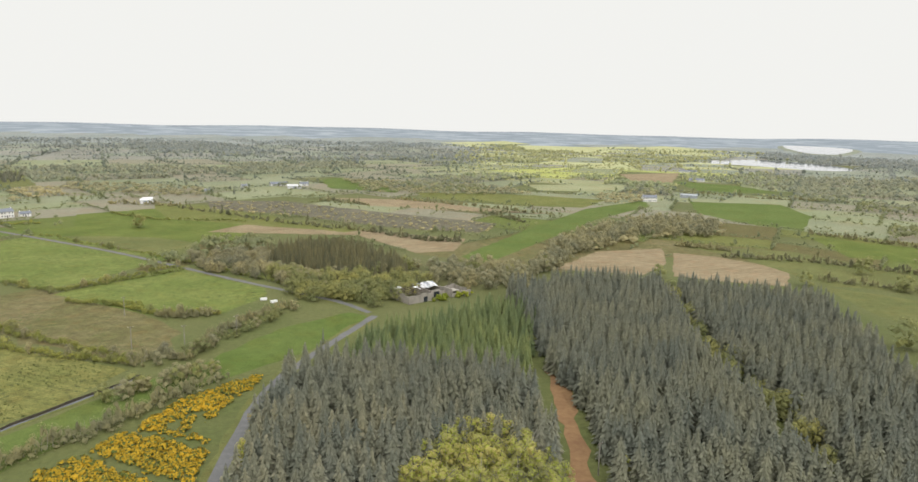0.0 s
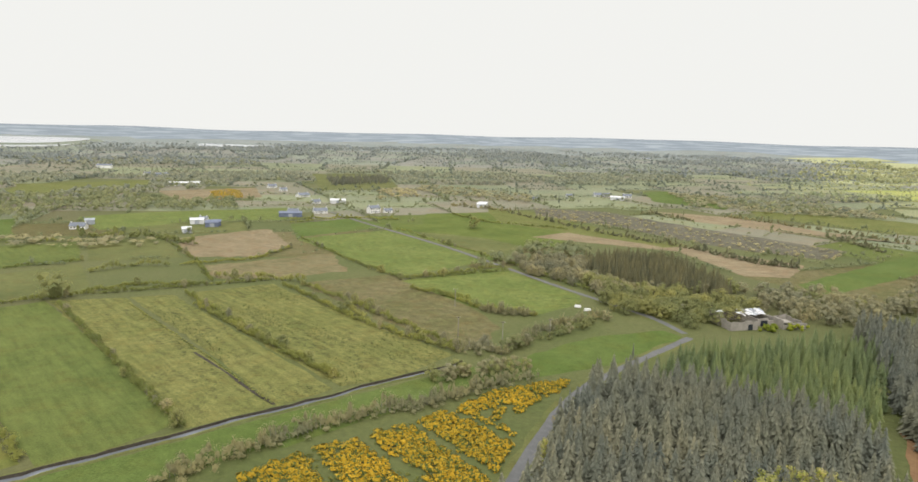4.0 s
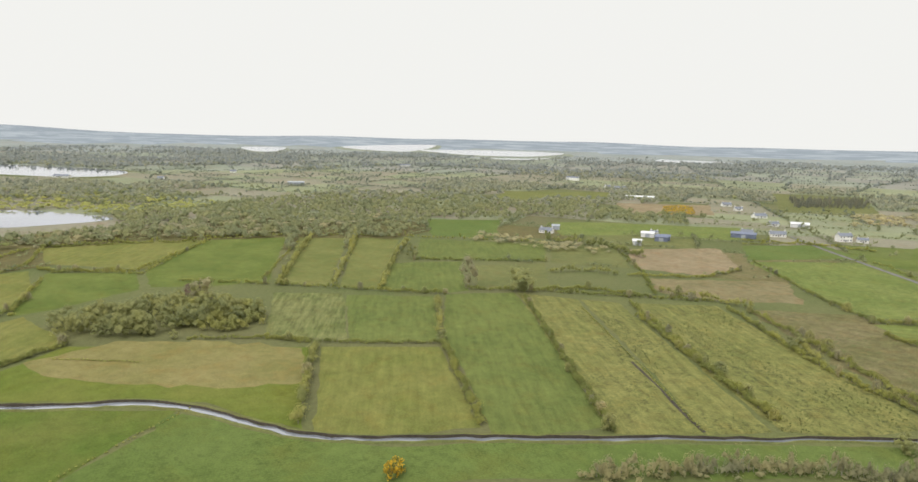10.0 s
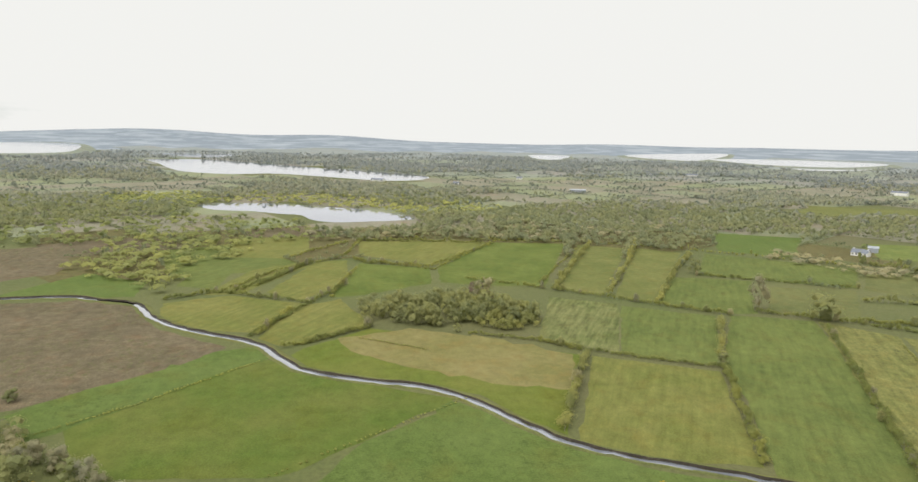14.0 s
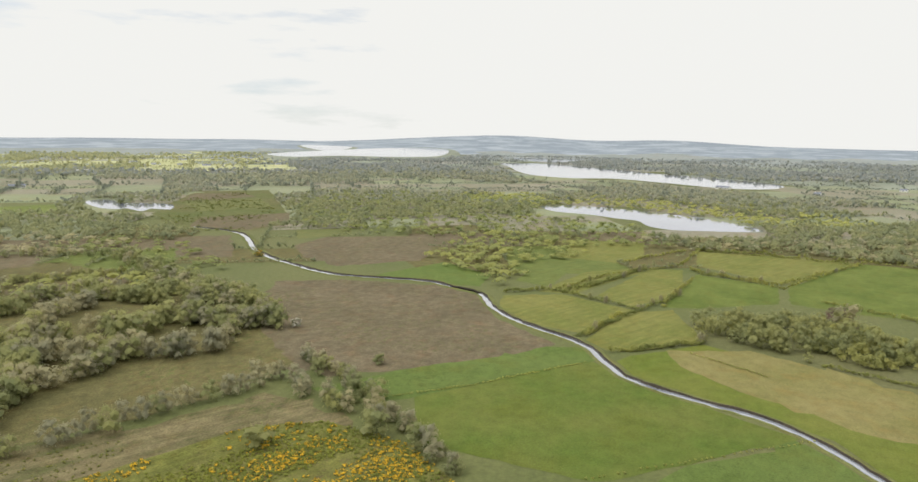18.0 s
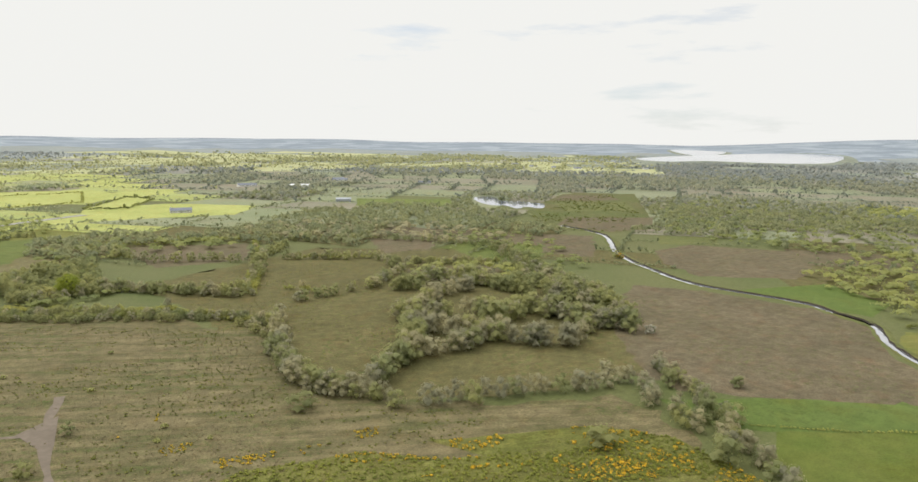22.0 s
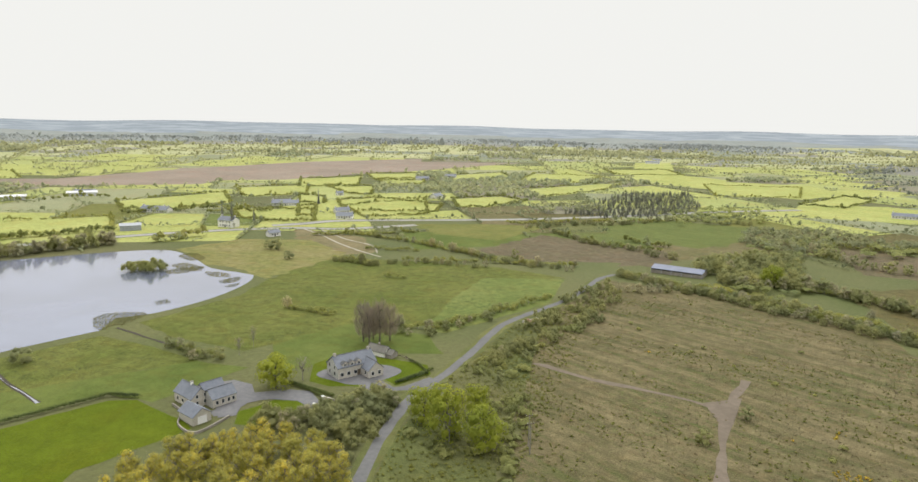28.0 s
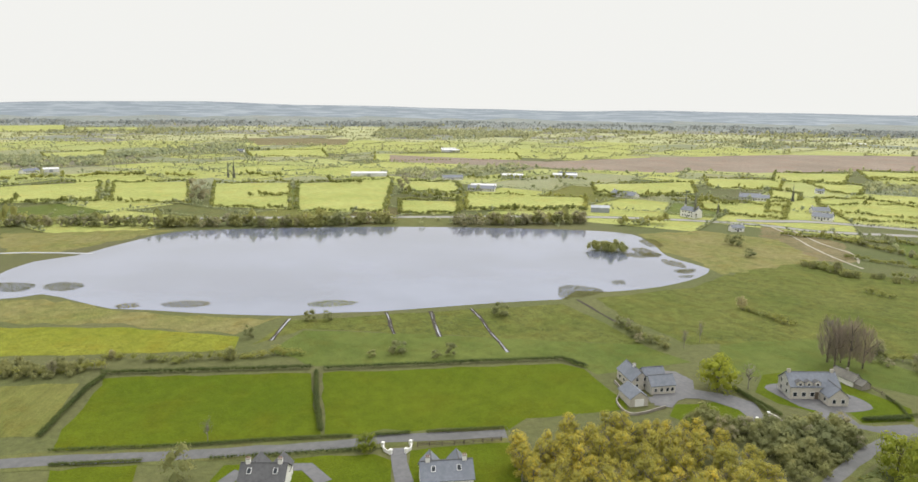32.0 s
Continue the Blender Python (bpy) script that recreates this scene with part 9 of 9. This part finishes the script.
def bar_wall(points, high, thick, material, name, label, category):
    """A low wall that follows the points."""
    bm = bmesh.new()
    p = smooth(points, False, 0.6)
    way = unit(np.gradient(p, axis=0))
    side = np.stack([-way[:, 1], way[:, 0]], 1) * thick / 2
    rings = [[bm.verts.new((*(q + s * o), z)) for s, z in ((1, 0), (1, high), (-1, high), (-1, 0))] for q, o in zip(p, side)]
    for a, b in zip(rings, rings[1:]):
        for i in range(4):
            bm.faces.new((a[i], a[(i + 1) % 4], b[(i + 1) % 4], b[i]))
    bm.faces.new(rings[0])
    bm.faces.new(rings[-1][::-1])
    bmesh.ops.recalc_face_normals(bm, faces=bm.faces)
    return tagged(part(name, bm, material), label, category)


def pillar(x, y, material=WALL_WHITE):
    top = new("gate_pillar")
    tagged(top, "square white gate pillar with a cap", "pillar", "gate pillars")
    top.matrix_basis = pose(x, y, 0, 0, 0, 30)
    part("shaft", boxes((-0.3, 0.3, -0.3, 0.3, 0, 1.15)), material, top)
    part("cap", boxes((-0.38, 0.38, -0.38, 0.38, 1.15, 1.28)), material, top)


bar_wall([(119.5, -75.0), (117.6, -74.3), (115.6, -74.9)], 0.8, 0.25, WALL_WHITE, "garden_wall", "curved white entrance wall", "wall")
bar_wall([(116.7, -80.9), (115.0, -80.0), (114.1, -78.1)], 0.8, 0.25, WALL_WHITE, "garden_wall", "curved white entrance wall", "wall")
bar_wall([(78.3, -166.5), (76.0, -166.2), (74.1, -165.4)], 1.2, 0.35, WALL_STONE, "garden_wall", "curved stone entrance wall", "wall")
bar_wall([(116.0, -149.5), (110.0, -146.0), (106.0, -139.5), (98.5, -137.0), (96.5, -148.0)], 0.7, 0.3, WALL_GREY, "garden_wall", "low garden wall beside the stone house", "wall")
for x, y in ((119.5, -75.0), (115.6, -74.9), (116.7, -80.9), (114.1, -78.1), (78.3, -166.5), (78.2, -161.1)):
    pillar(x, y)


def fence(points, step, rails, label):
    top = new("fence")
    tagged(top, label, "fence")
    p = straight(points, step, 0.0, 0, False)
    for x, y in p:
        part("post", boxes((x - 0.08, x + 0.08, y - 0.08, y + 0.08, 0, 1.25)), TIMBER, top)
    for a, b in zip(p, p[1:]):
        m = Matrix.Translation((*a, 0)) @ Matrix.Rotation(math.atan2(*(b - a)[::-1]), 4, "Z")
        for z in rails:
            part("rail", boxes((0, float(np.linalg.norm(b - a)), -0.03, 0.03, z, z + 0.13)), TIMBER, top).matrix_local = m


fence([(115.2, -81.8), (111.2, -89.6), (106.4, -100.0)], 2.2, (0.35, 0.7, 1.05), "dark timber post and rail garden fence")
fence([(63.5, -203.0), (68.0, -206.0), (72.0, -207.8)], 2.2, (0.4, 0.8), "weathered timber fence beside the cottage")
hedge("box", 1.3, 1.3, [(63.0, -184.4), (59.8, -190.0), (56.6, -195.2)])
hedge("box", 1.0, 1.0, [(56.6, -195.2), (61.8, -202.0), (66.5, -205.0)])
hedge("box", 1.4, 1.3, [(93.2, -173.9), (87.8, -172.2), (82.4, -170.8), (76.3, -169.0)])


def derelict_shed(x, y, turn):
    """Broken low walls under a fallen rusty roof sheet."""
    top = new("derelict_shed")
    tagged(top, "collapsed stone shed with fallen rusty roof sheets", "shed")
    top.matrix_basis = pose(x, y, 0, 0, 0, turn)
    r = random.Random(9)
    for x0, x1, y0, y1 in ((-3.2, -1.0, -2.0, -1.6), (-0.9, 1.2, -2.0, -1.6), (1.3, 3.2, -2.0, -1.6), (-3.2, -2.8, -1.55, 0.2), (-3.2, -2.8, 0.25, 2.0), (2.8, 3.2, -1.55, 1.2), (-2.7, 0.4, 1.6, 2.0)):
        part("wall", boxes((x0, x1, y0, y1, 0, r.uniform(0.7, 1.9))), WALL_STONE, top)
    for i in range(5):
        sheet_ = part("roof_sheet", boxes((-0.5, 0.5, -1.9, 1.9, 0, 0.04), (-0.08, 0.08, -1.9, 1.9, 0.041, 0.08)), BRICK, top, "rusty fallen roof sheet")
        sheet_.matrix_local = pose(-2.1 + i * 1.05, 0.1 + r.uniform(-0.3, 0.3), 1.0 + r.uniform(0, 0.4), r.uniform(-16, 16), r.uniform(-8, 8), r.uniform(-12, 12))


derelict_shed(35.6, -262.0, 40)


# ---- the ruined works among the trees ----
def ruin():
    top = new("ruined_building")
    tagged(top, "roofless concrete works with one sagging white tin roof", "ruin")
    top.matrix_basis = pose(24.0, 320.0, 0, 0, 0, 33)
    r = random.Random(4)

    def wall(x0, y0, x1, y1, high, label=""):
        n = max(1, int(math.hypot(x1 - x0, y1 - y0) / 3))
        for i in range(n):
            a, b = i / n, (i + 1) / n
            xa, ya, xb, yb = x0 + (x1 - x0) * a, y0 + (y1 - y0) * a, x0 + (x1 - x0) * b, y0 + (y1 - y0) * b
            h = high * r.uniform(0.7, 1.05)
            upright = abs(x1 - x0) < 0.01
            dx, dy = (0.15, -0.002) if upright else (-0.002, 0.15)
            part("wall", boxes((min(xa, xb) - dx, max(xa, xb) + dx, min(ya, yb) - dy, max(ya, yb) + dy, 0, h)), WALL_GREY, top, label)

    wall(-17, -8, -4, -8, 5.0)
    wall(-17, -8, -17, 8, 5.0)
    wall(-17, 8, 8, 8, 4.6)
    wall(-4, -8, -4, 8, 4.8)
    wall(-4, -3, 8, -3, 3.4, "ivy-grown broken wall")
    wall(8, -9, 8, 8, 4.4)
    wall(8, -9, 20, -9, 2.6)
    wall(20, -9, 20, 4, 2.4)
    wall(14, -9, 14, 4, 2.2)
    wall(8, 4, 20, 4, 3.0)
    for i in range(26):
        if r.random() < 0.16:
            continue
        tin = part("roof_sheet", boxes((-0.5, 0.5, -1.9, 1.9, 0, 0.04), (-0.1, 0.1, -1.9, 1.9, 0.041, 0.09)), TIN_WHITE if r.random() < 0.8 else TIN_GREY, top, "slipped white tin roof sheet")
        row = i % 2
        tin.matrix_local = pose(-5 + i * 0.52 + r.uniform(-0.2, 0.2), 2.6 + 3.5 * row + r.uniform(-0.5, 0.5), 4.35 + 0.45 * row + r.uniform(-0.15, 0.12), 7 + r.uniform(-5, 5), r.uniform(-6, 6), r.uniform(-6, 6))
    for i in range(6):
        part("rafter", boxes((-16.5 + i * 2.3, -16.3 + i * 2.3, -8, 8, 4.7, 4.9)), TIMBER, top)
    for x, y in ((-15, 5), (-13, 6), (-6.5, 2)):
        part("roof_sheet", boxes((x - 0.9, x + 0.9, y - 1.2, y + 1.2, 4.95, 5.02)), TIN_WHITE, top)
    part("roof_slab", boxes((9, 13.5, -8, -3.5, 2.6, 2.85)), WALL_GREY, top)
    # walls are unbroken here; dark panels stand for the shade inside doorways
    part("doorway", boxes((-8.6, -6.4, -8.25, -8.16, 0, 2.6)), GLASS, top, "dark panel standing for the shade in a doorway")
    part("doorway", boxes((1.2, 4.6, -3.25, -3.16, 0, 2.5)), GLASS, top, "dark panel standing for the shade in a doorway")


ruin()


def ivy(x, y, n, seed):
    r = np.random.default_rng(seed)
    c = np.stack([x + r.normal(scale=3.0, size=n), y + r.normal(scale=1.5, size=n), r.uniform(0.4, 2.2, n)], 1)
    tagged(new("ivy", mesh_of("ivy", lumps(c, np.full((n, 3), 0.9), 20, np.full(n, 0.35), r), 4, LEAF["lime"])), "green ivy over the broken walls", "ivy", kind="stuff")


ivy(30, 312, 22, 1)
ivy(40, 318, 18, 2)


def bale(x, y, turn):
    top = new("trough")
    tagged(top, "white plastic feed trough in the pasture", "trough")
    top.matrix_basis = pose(x, y, 0, 0, 0, turn)
    part("tub", boxes((-1.5, 1.5, -0.7, -0.6, 0.1, 1.1), (-1.5, 1.5, 0.6, 0.7, 0.1, 1.1), (-1.5, -1.4, -0.6, 0.6, 0.1, 1.1), (1.4, 1.5, -0.6, 0.6, 0.1, 1.1), (-1.4, 1.4, -0.6, 0.6, 0.1, 0.25)), FRAME_WHITE, top)
    for sx in (-1.2, 1.2):
        part("foot", boxes((sx - 0.15, sx + 0.15, -0.6, 0.6, 0, 0.1)), WALL_GREY, top)


bale(-53.6, 314.3, 10)
bale(-48.3, 309.9, 40)


def pole(x, y, high=8.5):
    """A timber electricity pole with a cross-arm and insulators."""
    top = new("power_pole")
    tagged(top, "weathered timber power pole with a cross-arm", "pole", "power poles")
    top.matrix_basis = pose(x, y, 0, 0, 0, 35)
    bm = bmesh.new()
    bmesh.ops.create_cone(bm, segments=8, radius1=0.16, radius2=0.1, depth=high, cap_ends=True, matrix=Matrix.Translation((0, 0, high / 2)))
    part("shaft", bm, PALEBARK, top)
    part("cross_arm", boxes((-0.9, 0.9, -0.06, 0.06, high - 0.5, high - 0.36)), TIMBER, top)
    for x in (-0.8, 0.0, 0.8):
        part("insulator", boxes((x - 0.05, x + 0.05, -0.05, 0.05, high - 0.355, high - 0.15)), FRAME_WHITE, top)


pole(15.5, -153.9)
pole(-54.8, 259.3)
pole(-107.1, 289.8)
pole(-89.3, 246.3)
pole(-71.0, 247.3)
pole(60.2, 220.6)
pole(53.0, 145.6)
pole(16.7, -158.2)
